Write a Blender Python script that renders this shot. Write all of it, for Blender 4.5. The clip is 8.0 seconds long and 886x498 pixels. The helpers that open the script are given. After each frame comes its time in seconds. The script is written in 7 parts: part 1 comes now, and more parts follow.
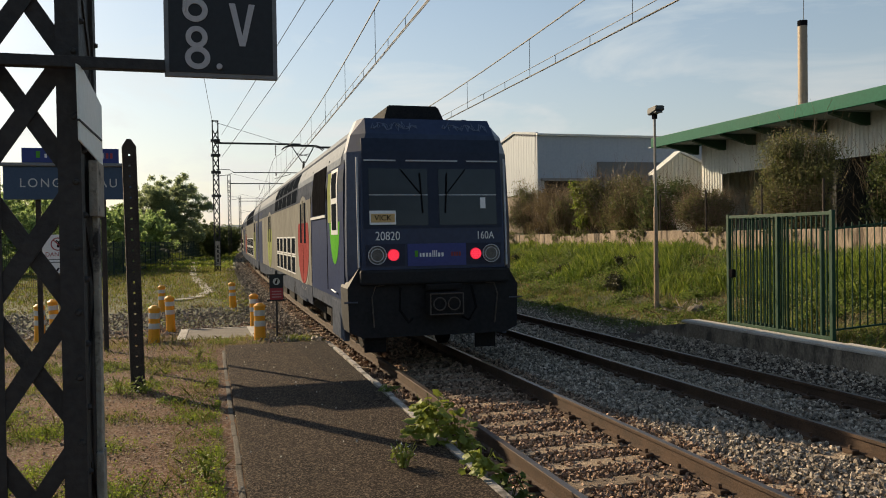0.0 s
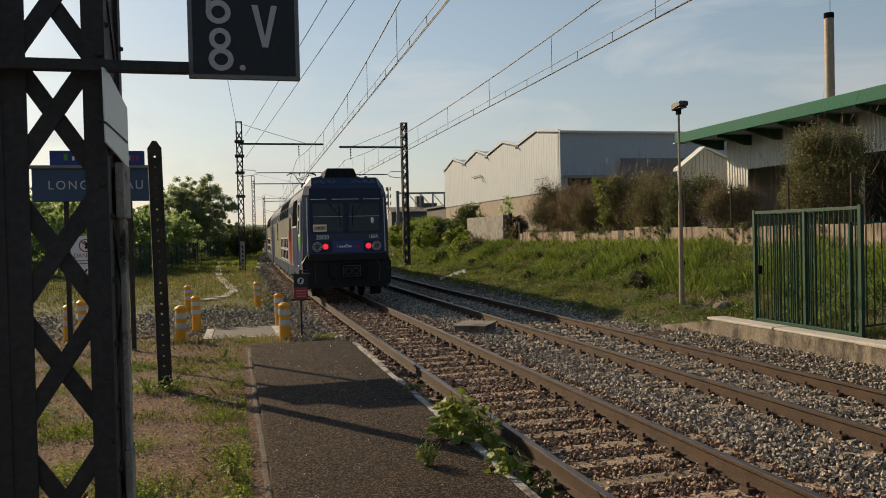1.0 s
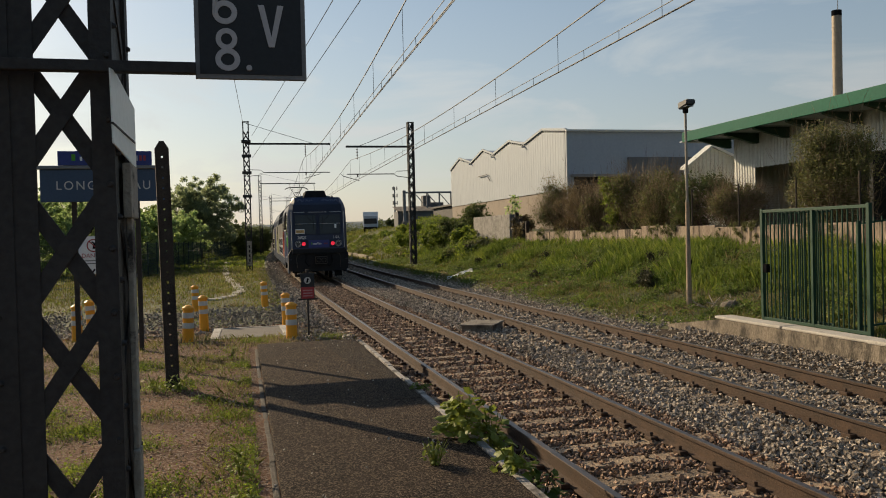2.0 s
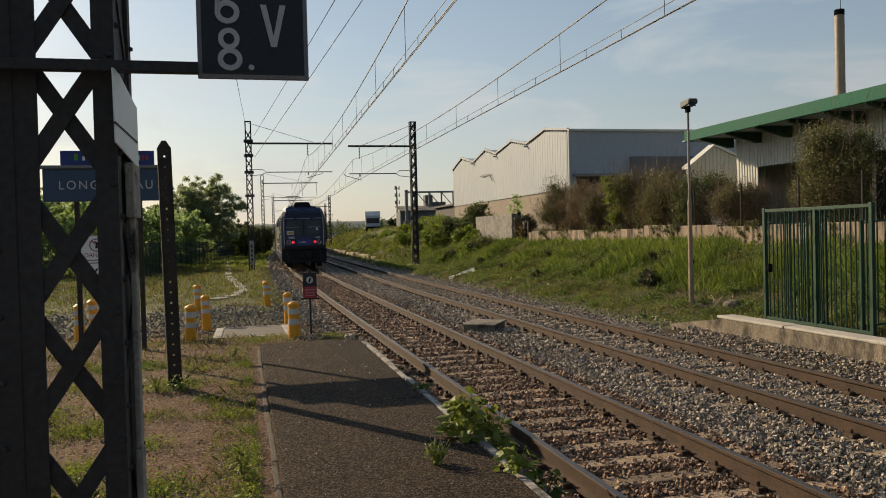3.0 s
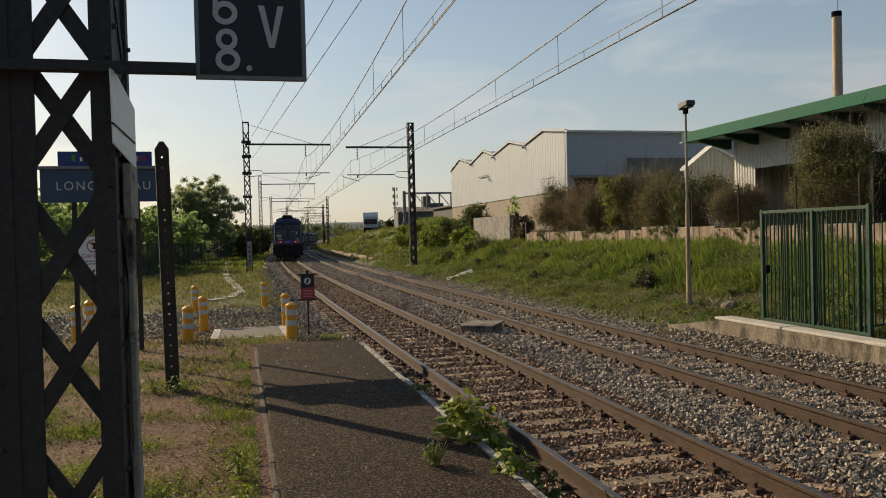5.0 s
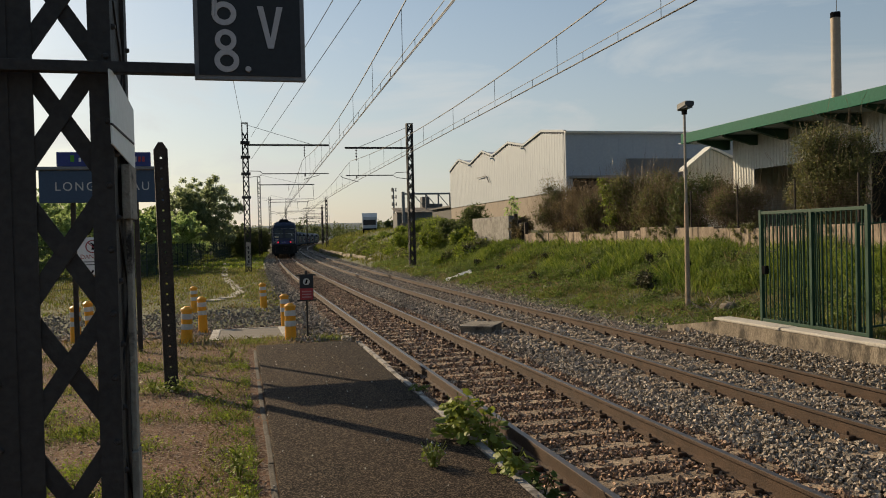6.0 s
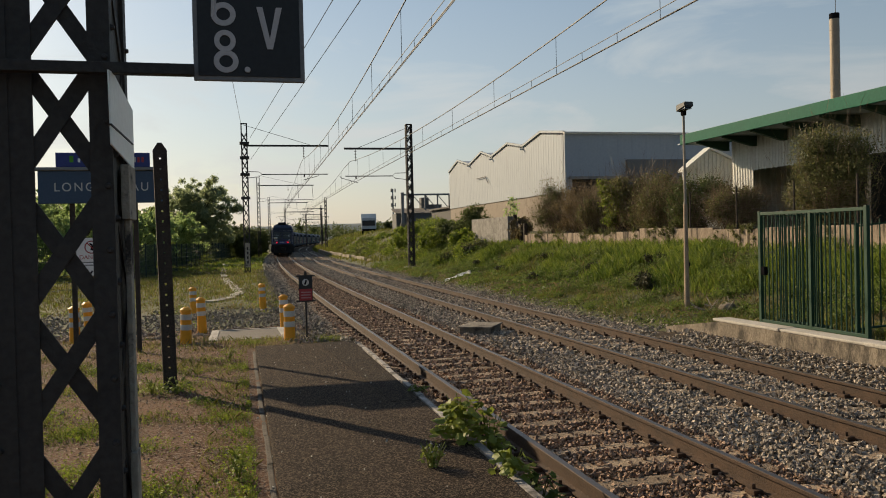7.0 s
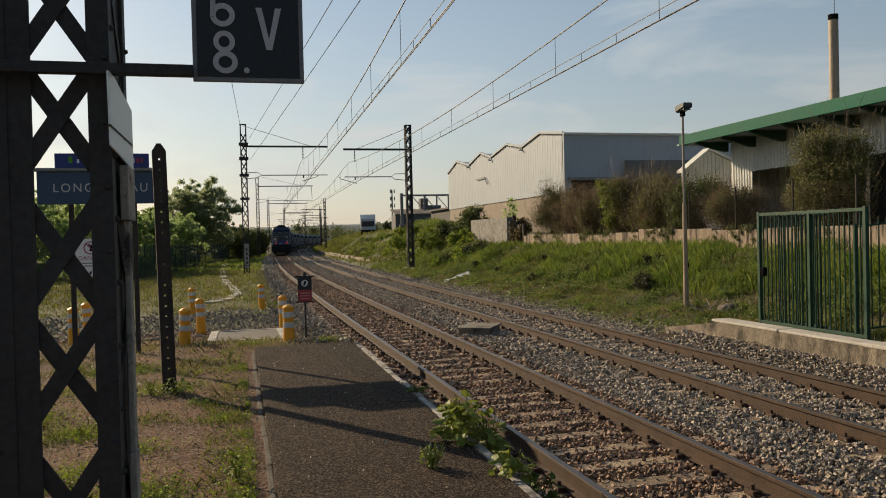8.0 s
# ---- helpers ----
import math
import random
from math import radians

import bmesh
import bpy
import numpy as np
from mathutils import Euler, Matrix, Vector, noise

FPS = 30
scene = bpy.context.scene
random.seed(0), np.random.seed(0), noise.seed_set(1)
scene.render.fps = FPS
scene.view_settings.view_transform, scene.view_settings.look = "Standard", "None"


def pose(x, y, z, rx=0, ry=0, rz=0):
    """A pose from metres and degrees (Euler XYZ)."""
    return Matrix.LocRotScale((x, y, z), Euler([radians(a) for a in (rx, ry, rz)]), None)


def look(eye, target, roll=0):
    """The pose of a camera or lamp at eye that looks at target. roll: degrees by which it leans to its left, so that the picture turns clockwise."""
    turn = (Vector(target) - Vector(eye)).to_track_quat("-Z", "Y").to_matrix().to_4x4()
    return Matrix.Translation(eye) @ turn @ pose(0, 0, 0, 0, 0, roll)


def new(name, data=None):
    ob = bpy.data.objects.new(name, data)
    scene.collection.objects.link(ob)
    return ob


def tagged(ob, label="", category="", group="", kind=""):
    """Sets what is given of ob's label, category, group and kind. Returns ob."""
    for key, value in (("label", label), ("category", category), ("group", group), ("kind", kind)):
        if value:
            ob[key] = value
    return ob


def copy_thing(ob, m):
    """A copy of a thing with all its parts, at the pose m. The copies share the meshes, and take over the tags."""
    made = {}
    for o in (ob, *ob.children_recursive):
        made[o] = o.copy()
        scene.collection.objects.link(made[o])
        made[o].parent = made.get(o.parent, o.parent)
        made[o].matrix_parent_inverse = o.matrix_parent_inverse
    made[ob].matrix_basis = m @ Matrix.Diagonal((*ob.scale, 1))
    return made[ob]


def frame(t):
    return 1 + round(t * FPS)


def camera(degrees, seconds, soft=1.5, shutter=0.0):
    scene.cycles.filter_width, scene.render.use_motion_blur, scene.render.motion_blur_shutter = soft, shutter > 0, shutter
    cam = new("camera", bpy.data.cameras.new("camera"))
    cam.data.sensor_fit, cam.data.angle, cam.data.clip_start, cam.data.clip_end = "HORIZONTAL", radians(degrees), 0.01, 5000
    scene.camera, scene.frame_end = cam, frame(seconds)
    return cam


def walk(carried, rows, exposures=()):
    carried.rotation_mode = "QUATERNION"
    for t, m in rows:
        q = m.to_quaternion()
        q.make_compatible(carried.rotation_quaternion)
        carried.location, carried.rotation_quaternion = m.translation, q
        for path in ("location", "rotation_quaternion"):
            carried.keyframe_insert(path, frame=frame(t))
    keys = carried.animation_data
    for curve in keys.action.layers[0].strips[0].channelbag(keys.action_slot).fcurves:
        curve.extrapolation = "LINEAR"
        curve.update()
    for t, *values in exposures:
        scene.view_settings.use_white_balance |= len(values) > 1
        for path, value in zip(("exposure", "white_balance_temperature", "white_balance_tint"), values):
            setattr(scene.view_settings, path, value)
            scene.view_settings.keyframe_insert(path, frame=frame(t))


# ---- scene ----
EYE = (0.0, 0.0, 2.068)
cam = camera(57.25, 8.0, soft=1.0)
# seconds, degrees to the right of the track, degrees up, degrees of lean
AIM = [
    (0, 16.114, -0.914, 0.861),
    (0.5, 15.087, -0.964, 1.185),
    (1, 14.479, -0.997, 1.338),
    (1.5, 14.193, -1.011, 1.426),
    (3, 13.858, -1.064, 1.471),
    (3.5, 13.909, -1.052, 1.457),
    (4, 13.948, -1.018, 1.451),
    (4.5, 13.980, -1.008, 1.438),
    (6, 14.087, -0.943, 1.422),
    (6.5, 14.124, -0.940, 1.427),
    (7, 14.145, -0.892, 1.396),
    (7.5, 14.171, -0.880, 1.435),
    (8, 14.204, -0.837, 1.394),
]


def aim(yaw, pitch, lean):
    y, p = radians(yaw), radians(pitch)
    ahead = Vector((math.sin(y) * math.cos(p), math.cos(y) * math.cos(p), math.sin(p)))
    return look(EYE, Vector(EYE) + ahead, -lean)


walk(cam, [(t, aim(*a)) for t, *a in AIM], exposures=[(0.0, 0.58), (0.5, 0.44), (1.0, 0.30), (8.0, 0.29)])

# ---- light ----
SUN_AZ, SUN_EL = 327.0, 23.6     # degrees clockwise from +y, degrees up
world = bpy.data.worlds.new("world")
scene.world = world
world.use_nodes = True
wn, wl = world.node_tree.nodes, world.node_tree.links
sky = wn.new("ShaderNodeTexSky")
sky.sky_type, sky.sun_disc = "NISHITA", False
sky.sun_elevation, sky.sun_rotation = radians(SUN_EL), radians(SUN_AZ)
sky.air_density, sky.dust_density, sky.ozone_density = 1.2, 1.0, 2.5
back = wn["Background"]
back.inputs["Strength"].default_value = 0.075
# thin high cloud and haze over the clear sky
tc = wn.new("ShaderNodeTexCoord")
sep = wn.new("ShaderNodeSeparateXYZ")
wl.new(tc.outputs["Generated"], sep.inputs[0])
haze = wn.new("ShaderNodeMapRange")
haze.inputs["From Min"].default_value, haze.inputs["From Max"].default_value = 0.0, 0.55
haze.inputs["To Min"].default_value, haze.inputs["To Max"].default_value = 0.55, 0.0
wl.new(sep.outputs["Z"], haze.inputs["Value"])
mapping = wn.new("ShaderNodeMapping")
mapping.inputs["Scale"].default_value = (1.6, 1.0, 5.5)
mapping.inputs["Rotation"].default_value = (0.0, 0.12, 0.5)
wl.new(tc.outputs["Generated"], mapping.inputs[0])
cloud = wn.new("ShaderNodeTexNoise")
cloud.inputs["Scale"].default_value, cloud.inputs["Detail"].default_value, cloud.inputs["Roughness"].default_value, cloud.inputs["Distortion"].default_value = 2.3, 7, 0.58, 0.5
wl.new(mapping.outputs[0], cloud.inputs["Vector"])
veil = wn.new("ShaderNodeMapRange")
veil.inputs["From Min"].default_value, veil.inputs["From Max"].default_value = 0.49, 0.74
veil.inputs["To Max"].default_value = 0.75
wl.new(cloud.outputs["Fac"], veil.inputs["Value"])
total = wn.new("ShaderNodeMath")
total.operation, total.use_clamp = "ADD", True
wl.new(haze.outputs[0], total.inputs[0])
wl.new(veil.outputs[0], total.inputs[1])
blend = wn.new("ShaderNodeMix")
blend.data_type = "RGBA"
# the haze is brighter towards the sun than away from it
toward = wn.new("ShaderNodeVectorMath")
toward.operation = "DOT_PRODUCT"
toward.inputs[1].default_value = (math.sin(radians(SUN_AZ)) * math.cos(radians(SUN_EL)), math.cos(radians(SUN_AZ)) * math.cos(radians(SUN_EL)), math.sin(radians(SUN_EL)))
wl.new(tc.outputs["Generated"], toward.inputs[0])
lift = wn.new("ShaderNodeMapRange")
lift.inputs["From Min"].default_value, lift.inputs["From Max"].default_value = -0.7, 1.0
wl.new(toward.outputs["Value"], lift.inputs["Value"])
hue = wn.new("ShaderNodeMix")
hue.data_type = "RGBA"
rise = wn.new("ShaderNodeMapRange")
rise.inputs["From Min"].default_value, rise.inputs["From Max"].default_value = 0.03, 0.30
wl.new(sep.outputs["Z"], rise.inputs["Value"])
for slot, low, high in (("A", (2.15, 2.2, 2.3, 1), (1.35, 2.05, 2.6, 1)), ("B", (8.35, 8.05, 7.6, 1), (7.4, 8.2, 8.4, 1))):
    tint = wn.new("ShaderNodeMix")
    tint.data_type = "RGBA"
    tint.inputs["A"].default_value, tint.inputs["B"].default_value = low, high
    wl.new(rise.outputs[0], tint.inputs["Factor"])
    wl.new(tint.outputs["Result"], hue.inputs[slot])
wl.new(lift.outputs[0], hue.inputs["Factor"])
wl.new(hue.outputs["Result"], blend.inputs["B"])
wl.new(total.outputs[0], blend.inputs["Factor"])
wl.new(sky.outputs[0], blend.inputs["A"])
wl.new(blend.outputs["Result"], back.inputs["Color"])
sun_data = bpy.data.lights.new("sun", "SUN")
sun_data.energy, sun_data.angle, sun_data.color = 5.0, radians(0.53), (1.0, 0.79, 0.52)
sun_ob = new("sun", sun_data)
sx, sy = math.sin(radians(SUN_AZ)) * math.cos(radians(SUN_EL)), math.cos(radians(SUN_AZ)) * math.cos(radians(SUN_EL))
sun_ob.matrix_world = look((sx * 60, sy * 60, math.sin(radians(SUN_EL)) * 60), (0, 0, 0))


# ---- materials ----
def mat(name, c1, c2=None, rough=0.8, metal=0.0, scale=8.0, bump=0.3, fine=60.0, spec=0.4, island=0.0, coat=0.0, stain=None, grain=(1, 1, 1)):
    """Two scales of noise between two colours, relief, and a spread from island to island or object to object."""
    m = bpy.data.materials.new(name)
    m.use_nodes = True
    n, l = m.node_tree.nodes, m.node_tree.links
    p = n["Principled BSDF"]
    c2 = c2 or tuple(min(1, v * 1.35) for v in c1)
    tc = n.new("ShaderNodeTexCoord")
    mp = n.new("ShaderNodeMapping")
    mp.inputs["Scale"].default_value = grain
    l.new(tc.outputs["Object"], mp.inputs[0])
    big, small = n.new("ShaderNodeTexNoise"), n.new("ShaderNodeTexNoise")
    for tex, s, d in ((big, scale, 4), (small, fine, 3)):
        tex.inputs["Scale"].default_value, tex.inputs["Detail"].default_value = s, d
        l.new(mp.outputs[0], tex.inputs["Vector"])
    add = n.new("ShaderNodeMath")
    add.operation = "ADD"
    l.new(big.outputs["Fac"], add.inputs[0])
    l.new(small.outputs["Fac"], add.inputs[1])
    rng = n.new("ShaderNodeMapRange")
    rng.inputs["From Min"].default_value, rng.inputs["From Max"].default_value = 0.72, 1.28
    l.new(add.outputs[0], rng.inputs["Value"])
    mix = n.new("ShaderNodeMix")
    mix.data_type = "RGBA"
    mix.inputs["A"].default_value, mix.inputs["B"].default_value = (*c1, 1), (*c2, 1)
    l.new(rng.outputs[0], mix.inputs["Factor"])
    out = mix.outputs["Result"]
    if stain:
        tex = n.new("ShaderNodeTexNoise")
        tex.inputs["Scale"].default_value, tex.inputs["Detail"].default_value, tex.inputs["Roughness"].default_value = stain[1], 6, 0.7
        l.new(mp.outputs[0], tex.inputs["Vector"])
        r2 = n.new("ShaderNodeMapRange")
        r2.inputs["From Min"].default_value, r2.inputs["From Max"].default_value = stain[2], stain[2] + 0.12
        l.new(tex.outputs["Fac"], r2.inputs["Value"])
        m2 = n.new("ShaderNodeMix")
        m2.data_type = "RGBA"
        m2.inputs["B"].default_value = (*stain[0], 1)
        l.new(r2.outputs[0], m2.inputs["Factor"])
        l.new(out, m2.inputs["A"])
        out = m2.outputs["Result"]
    if island:
        geo = n.new("ShaderNodeNewGeometry")
        info = n.new("ShaderNodeObjectInfo")
        sm = n.new("ShaderNodeMath")
        sm.operation = "ADD"
        l.new(geo.outputs["Random Per Island"], sm.inputs[0])
        l.new(info.outputs["Random"], sm.inputs[1])
        fr = n.new("ShaderNodeMath")
        fr.operation = "FRACT"
        l.new(sm.outputs[0], fr.inputs[0])
        r3 = n.new("ShaderNodeMapRange")
        r3.inputs["To Min"].default_value, r3.inputs["To Max"].default_value = 1 - island, 1 + island
        l.new(fr.outputs[0], r3.inputs["Value"])
        hsv = n.new("ShaderNodeHueSaturation")
        l.new(r3.outputs[0], hsv.inputs["Value"])
        l.new(out, hsv.inputs["Color"])
        out = hsv.outputs["Color"]
    l.new(out, p.inputs["Base Color"])
    if bump:
        b = n.new("ShaderNodeBump")
        b.inputs["Strength"].default_value, b.inputs["Distance"].default_value = bump, 0.02
        l.new(small.outputs["Fac"], b.inputs["Height"])
        l.new(b.outputs[0], p.inputs["Normal"])
    rr = n.new("ShaderNodeMapRange")
    rr.inputs["To Min"].default_value, rr.inputs["To Max"].default_value = max(0.03, rough - 0.1), min(1, rough + 0.1)
    l.new(big.outputs["Fac"], rr.inputs["Value"])
    l.new(rr.outputs[0], p.inputs["Roughness"])
    p.inputs["Metallic"].default_value = metal
    p.inputs["Specular IOR Level"].default_value = spec
    p.inputs["Coat Weight"].default_value = coat
    return m


def glow(name, colour, strength):
    m = bpy.data.materials.new(name)
    m.use_nodes = True
    p = m.node_tree.nodes["Principled BSDF"]
    p.inputs["Base Color"].default_value = (*colour, 1)
    p.inputs["Emission Color"].default_value = (*colour, 1)
    p.inputs["Emission Strength"].default_value = strength
    return m


# ---- mesh helpers ----
def box(bm, x0, x1, y0, y1, z0, z1, bevel=0.0, m=None):
    r = bmesh.ops.create_cube(bm, size=1.0)
    vs = r["verts"]
    for v in vs:
        v.co = Vector(((x0 + x1) / 2 + v.co.x * (x1 - x0), (y0 + y1) / 2 + v.co.y * (y1 - y0), (z0 + z1) / 2 + v.co.z * (z1 - z0)))
        if m:
            v.co = m @ v.co
    if bevel:
        es = list({e for v in vs for e in v.link_edges})
        bmesh.ops.bevel(bm, geom=es, offset=bevel, segments=2, affect="EDGES", profile=0.6)
    return vs


def rod(bm, a, b, r, seg=8, r2=None):
    a, b = Vector(a), Vector(b)
    d = b - a
    m = Matrix.Translation((a + b) / 2) @ d.to_track_quat("Z", "Y").to_matrix().to_4x4()
    bmesh.ops.create_cone(bm, cap_ends=True, segments=seg, radius1=r, radius2=r if r2 is None else r2, depth=d.length, matrix=m)


def bar(bm, a, b, w, d, side=(0, 1, 0)):
    """A flat bar from a to b, w wide and d thick along side."""
    a, b, s = Vector(a), Vector(b), Vector(side).normalized()
    ax = (b - a).normalized()
    wv = ax.cross(s).normalized() * (w / 2)
    dv = s * (d / 2)
    vs = [bm.verts.new(p + i * wv + j * dv) for p in (a, b) for i, j in ((-1, -1), (1, -1), (1, 1), (-1, 1))]
    for q in ((0, 1, 2, 3), (7, 6, 5, 4), (0, 4, 5, 1), (1, 5, 6, 2), (2, 6, 7, 3), (3, 7, 4, 0)):
        bm.faces.new([vs[i] for i in q])


def prism(bm, outline, y0, y1, m=None):
    """A closed outline of (x, z) drawn out along y."""
    a = [bm.verts.new((x, y0, z)) for x, z in outline]
    b = [bm.verts.new((x, y1, z)) for x, z in outline]
    bm.faces.new(a)
    bm.faces.new(b[::-1])
    k = len(a)
    for i in range(k):
        bm.faces.new((a[i], b[i], b[(i + 1) % k], a[(i + 1) % k]))
    if m:
        for v in a + b:
            v.co = m @ v.co


def tube(bm, pts, r, seg=6):
    """A round wire through points."""
    rings = []
    for i, p in enumerate(pts):
        p = Vector(p)
        d = (Vector(pts[min(i + 1, len(pts) - 1)]) - Vector(pts[max(i - 1, 0)])).normalized()
        u = d.cross(Vector((0, 0, 1)) if abs(d.z) < 0.95 else Vector((1, 0, 0))).normalized()
        w = d.cross(u)
        rings.append([bm.verts.new(p + r * (math.cos(2 * math.pi * k / seg) * u + math.sin(2 * math.pi * k / seg) * w)) for k in range(seg)])
    for a, b in zip(rings, rings[1:]):
        for k in range(seg):
            bm.faces.new((a[k], a[(k + 1) % seg], b[(k + 1) % seg], b[k]))
    bm.faces.new(rings[0][::-1])
    bm.faces.new(rings[-1])


def mesh_of(name, bm, *mats, smooth=False):
    bmesh.ops.recalc_face_normals(bm, faces=bm.faces)
    me = bpy.data.meshes.new(name)
    bm.to_mesh(me)
    bm.free()
    for m in mats:
        me.materials.append(m)
    if smooth:
        for p in me.polygons:
            p.use_smooth = True
    return me


def part(name, bm, material, parent=None, label="", smooth=False, m=None):
    ob = new(name, mesh_of(name, bm, material, smooth=smooth))
    if parent:
        ob.parent = parent
    if m is not None:
        ob.matrix_basis = m
    if label:
        tagged(ob, label)
    return ob


def raw(name, verts, faces, *mats, idx=None, smooth=False):
    me = bpy.data.meshes.new(name)
    me.from_pydata(verts, [], faces)
    for m in mats:
        me.materials.append(m)
    if idx is not None:
        me.polygons.foreach_set("material_index", idx)
    if smooth:
        me.polygons.foreach_set("use_smooth", [True] * len(me.polygons))
    me.update()
    return me


def bm_new():
    return bmesh.new()


def words(name, text, size, material, parent, m, depth=0.002, wide=1.0, align="CENTER", spread=1.0):
    cu = bpy.data.curves.new(name, "FONT")
    cu.body, cu.size, cu.extrude, cu.align_x, cu.align_y = text, size, depth, align, "CENTER"
    cu.space_character = spread
    tmp = bpy.data.objects.new(name, cu)
    me = bpy.data.meshes.new_from_object(tmp)
    bpy.data.objects.remove(tmp)
    me.transform(Matrix.Diagonal((wide, 1, 1, 1)))
    me.materials.clear()
    me.materials.append(material)
    ob = new(name, me)
    ob.parent = parent
    ob.matrix_basis = m
    return ob


# ---- plan ----
GAUGE = 1.505
TRACK_X = (3.547, 7.024)        # the two track axes beside the eye
BEND, BEND_Y = 2.58e-4, 18.9    # both tracks bend to the right past this line


def drift(y):
    d = max(0.0, y - BEND_Y)
    return BEND * d * d if d < 330 else BEND * (330 * 330 + 660 * (d - 330))


def slope(y):
    return 2 * BEND * min(max(0.0, y - BEND_Y), 330)


def step(a, b, v):
    t = min(1.0, max(0.0, (v - a) / (b - a)))
    return t * t * (3 - 2 * t)


PLAT_Z, PLAT_X0, PLAT_X1, PLAT_Y1 = 0.30, 0.23, 1.97, 14.0


def ground_z(x, y):
    u = x - drift(y)
    n = noise.noise((x * 0.35, y * 0.35, 0)) * 0.05 + noise.noise((x * 1.7, y * 1.7, 3)) * 0.018
    left = 0.27 * (1 - step(13.5, 20, y)) - 0.02 - 0.1 * step(40, 80, y) + n
    bed = -0.215 + n * 0.2
    bank = 0.02 + 0.13 * step(9.3, 10.6, u) + 1.35 * step(10.6, 15.2, u) + n * 2.2
    bank += step(40, 90, y) * step(11, 20, u) * 1.75 + 0.5 * step(15.0, 16.0, u) * (1 - step(72, 95, y))
    if u < 5:
        edge = 1.95 - 0.5 * step(14, 17, y)
        z = left + (bed - left) * step(edge - 0.05, edge + 0.15 + 0.4 * step(14, 17, y), u)
        if y < 13.9 and 0.3 < u < 1.9:
            z = 0.1
    else:
        z = bed + 0.19 * step(8.0, 8.85, u) * (1 - step(14.0, 17.0, y))
        z = z + (bank - z) * step(8.75, 9.7, u)
    if u < -12:
        z += 1.2 * step(-12, -40, u)
    far = step(220, 900, math.hypot(x, y))
    return z * (1 - far) + 2.0 * far


# ---- materials in use ----
M_GRASS_SOIL = mat("grass_soil", (0.035, 0.045, 0.012), (0.085, 0.08, 0.03), 0.95, scale=1.2, fine=18, bump=0.8, stain=((0.09, 0.07, 0.04), 0.5, 0.62))
M_DIRT = mat("dirt", (0.046, 0.022, 0.013), (0.192, 0.105, 0.060), 0.95, scale=2.0, fine=38, bump=1.0, spec=0.12, stain=((0.046, 0.034, 0.017), 1.1, 0.56))
M_BALLAST_BED = mat("ballast_bed", (0.014, 0.011, 0.008), (0.085, 0.064, 0.046), 0.95, scale=14, fine=34, bump=1.0, spec=0.1)
M_FAR = mat("far_land", (0.035, 0.05, 0.02), (0.07, 0.08, 0.04), 0.95, scale=0.05, fine=0.6, bump=0.0)
M_RAIL = mat("rail_steel", (0.032, 0.0195, 0.012), (0.078, 0.046, 0.028), 0.75, 0.1, scale=5, fine=60, bump=0.3, spec=0.3)
M_RAIL_TOP = mat("rail_head", (0.10, 0.078, 0.064), (0.18, 0.15, 0.13), 0.42, 0.85, scale=3, fine=40, bump=0.05)
M_WOOD = mat("sleeper_wood", (0.15, 0.105, 0.066), (0.39, 0.295, 0.20), 0.9, scale=4, fine=30, bump=0.8, island=0.3, grain=(1, 6, 6), stain=((0.075, 0.055, 0.04), 2, 0.58))
M_ASPHALT = mat("asphalt", (0.009, 0.0065, 0.0048), (0.044, 0.031, 0.0215), 0.95, scale=1.5, fine=95, bump=1.0, spec=0.10, stain=((0.060, 0.044, 0.031), 1.1, 0.62))
def speckle(m, scale, lo, hi, colour):
    """Pale grit set into a surface."""
    n, l = m.node_tree.nodes, m.node_tree.links
    p = n["Principled BSDF"]
    src = p.inputs["Base Color"].links[0].from_socket
    tc_, vo = n.new("ShaderNodeTexCoord"), n.new("ShaderNodeTexVoronoi")
    vo.inputs["Scale"].default_value = scale
    l.new(tc_.outputs["Object"], vo.inputs["Vector"])
    sp = n.new("ShaderNodeSeparateColor")
    l.new(vo.outputs["Color"], sp.inputs[0])
    r = n.new("ShaderNodeMapRange")
    r.inputs["From Min"].default_value, r.inputs["From Max"].default_value = lo, hi
    l.new(sp.outputs["Red"], r.inputs["Value"])
    mx = n.new("ShaderNodeMix")
    mx.data_type = "RGBA"
    mx.inputs["B"].default_value = (*colour, 1)
    l.new(r.outputs[0], mx.inputs["Factor"])
    l.new(src, mx.inputs["A"])
    l.new(mx.outputs["Result"], p.inputs["Base Color"])
    bp = n.new("ShaderNodeBump")
    bp.inputs["Strength"].default_value, bp.inputs["Distance"].default_value = 0.9, 0.006
    l.new(vo.outputs["Distance"], bp.inputs["Height"])
    l.new(p.inputs["Normal"].links[0].from_socket, bp.inputs["Normal"])
    l.new(bp.outputs[0], p.inputs["Normal"])


speckle(M_ASPHALT, 95, 0.55, 1.0, (0.165, 0.122, 0.086))
speckle(M_DIRT, 55, 0.6, 1.0, (0.24, 0.18, 0.13))
M_CONCRETE = mat("concrete", (0.26, 0.24, 0.21), (0.45, 0.42, 0.37), 0.9, scale=2, fine=50, bump=0.5, stain=((0.14, 0.12, 0.1), 1.5, 0.56))
M_WHITE_LINE = mat("worn_white_paint", (0.20, 0.18, 0.16), (0.40, 0.37, 0.33), 0.85, scale=5, fine=60, stain=((0.07, 0.06, 0.05), 3, 0.50))
M_TRAIN_BLUE = mat("train_blue", (0.013, 0.024, 0.062), (0.022, 0.037, 0.085), 0.42, scale=1, fine=12, bump=0.02, spec=0.3, coat=0.1, stain=((0.028, 0.036, 0.058), 1.2, 0.58))
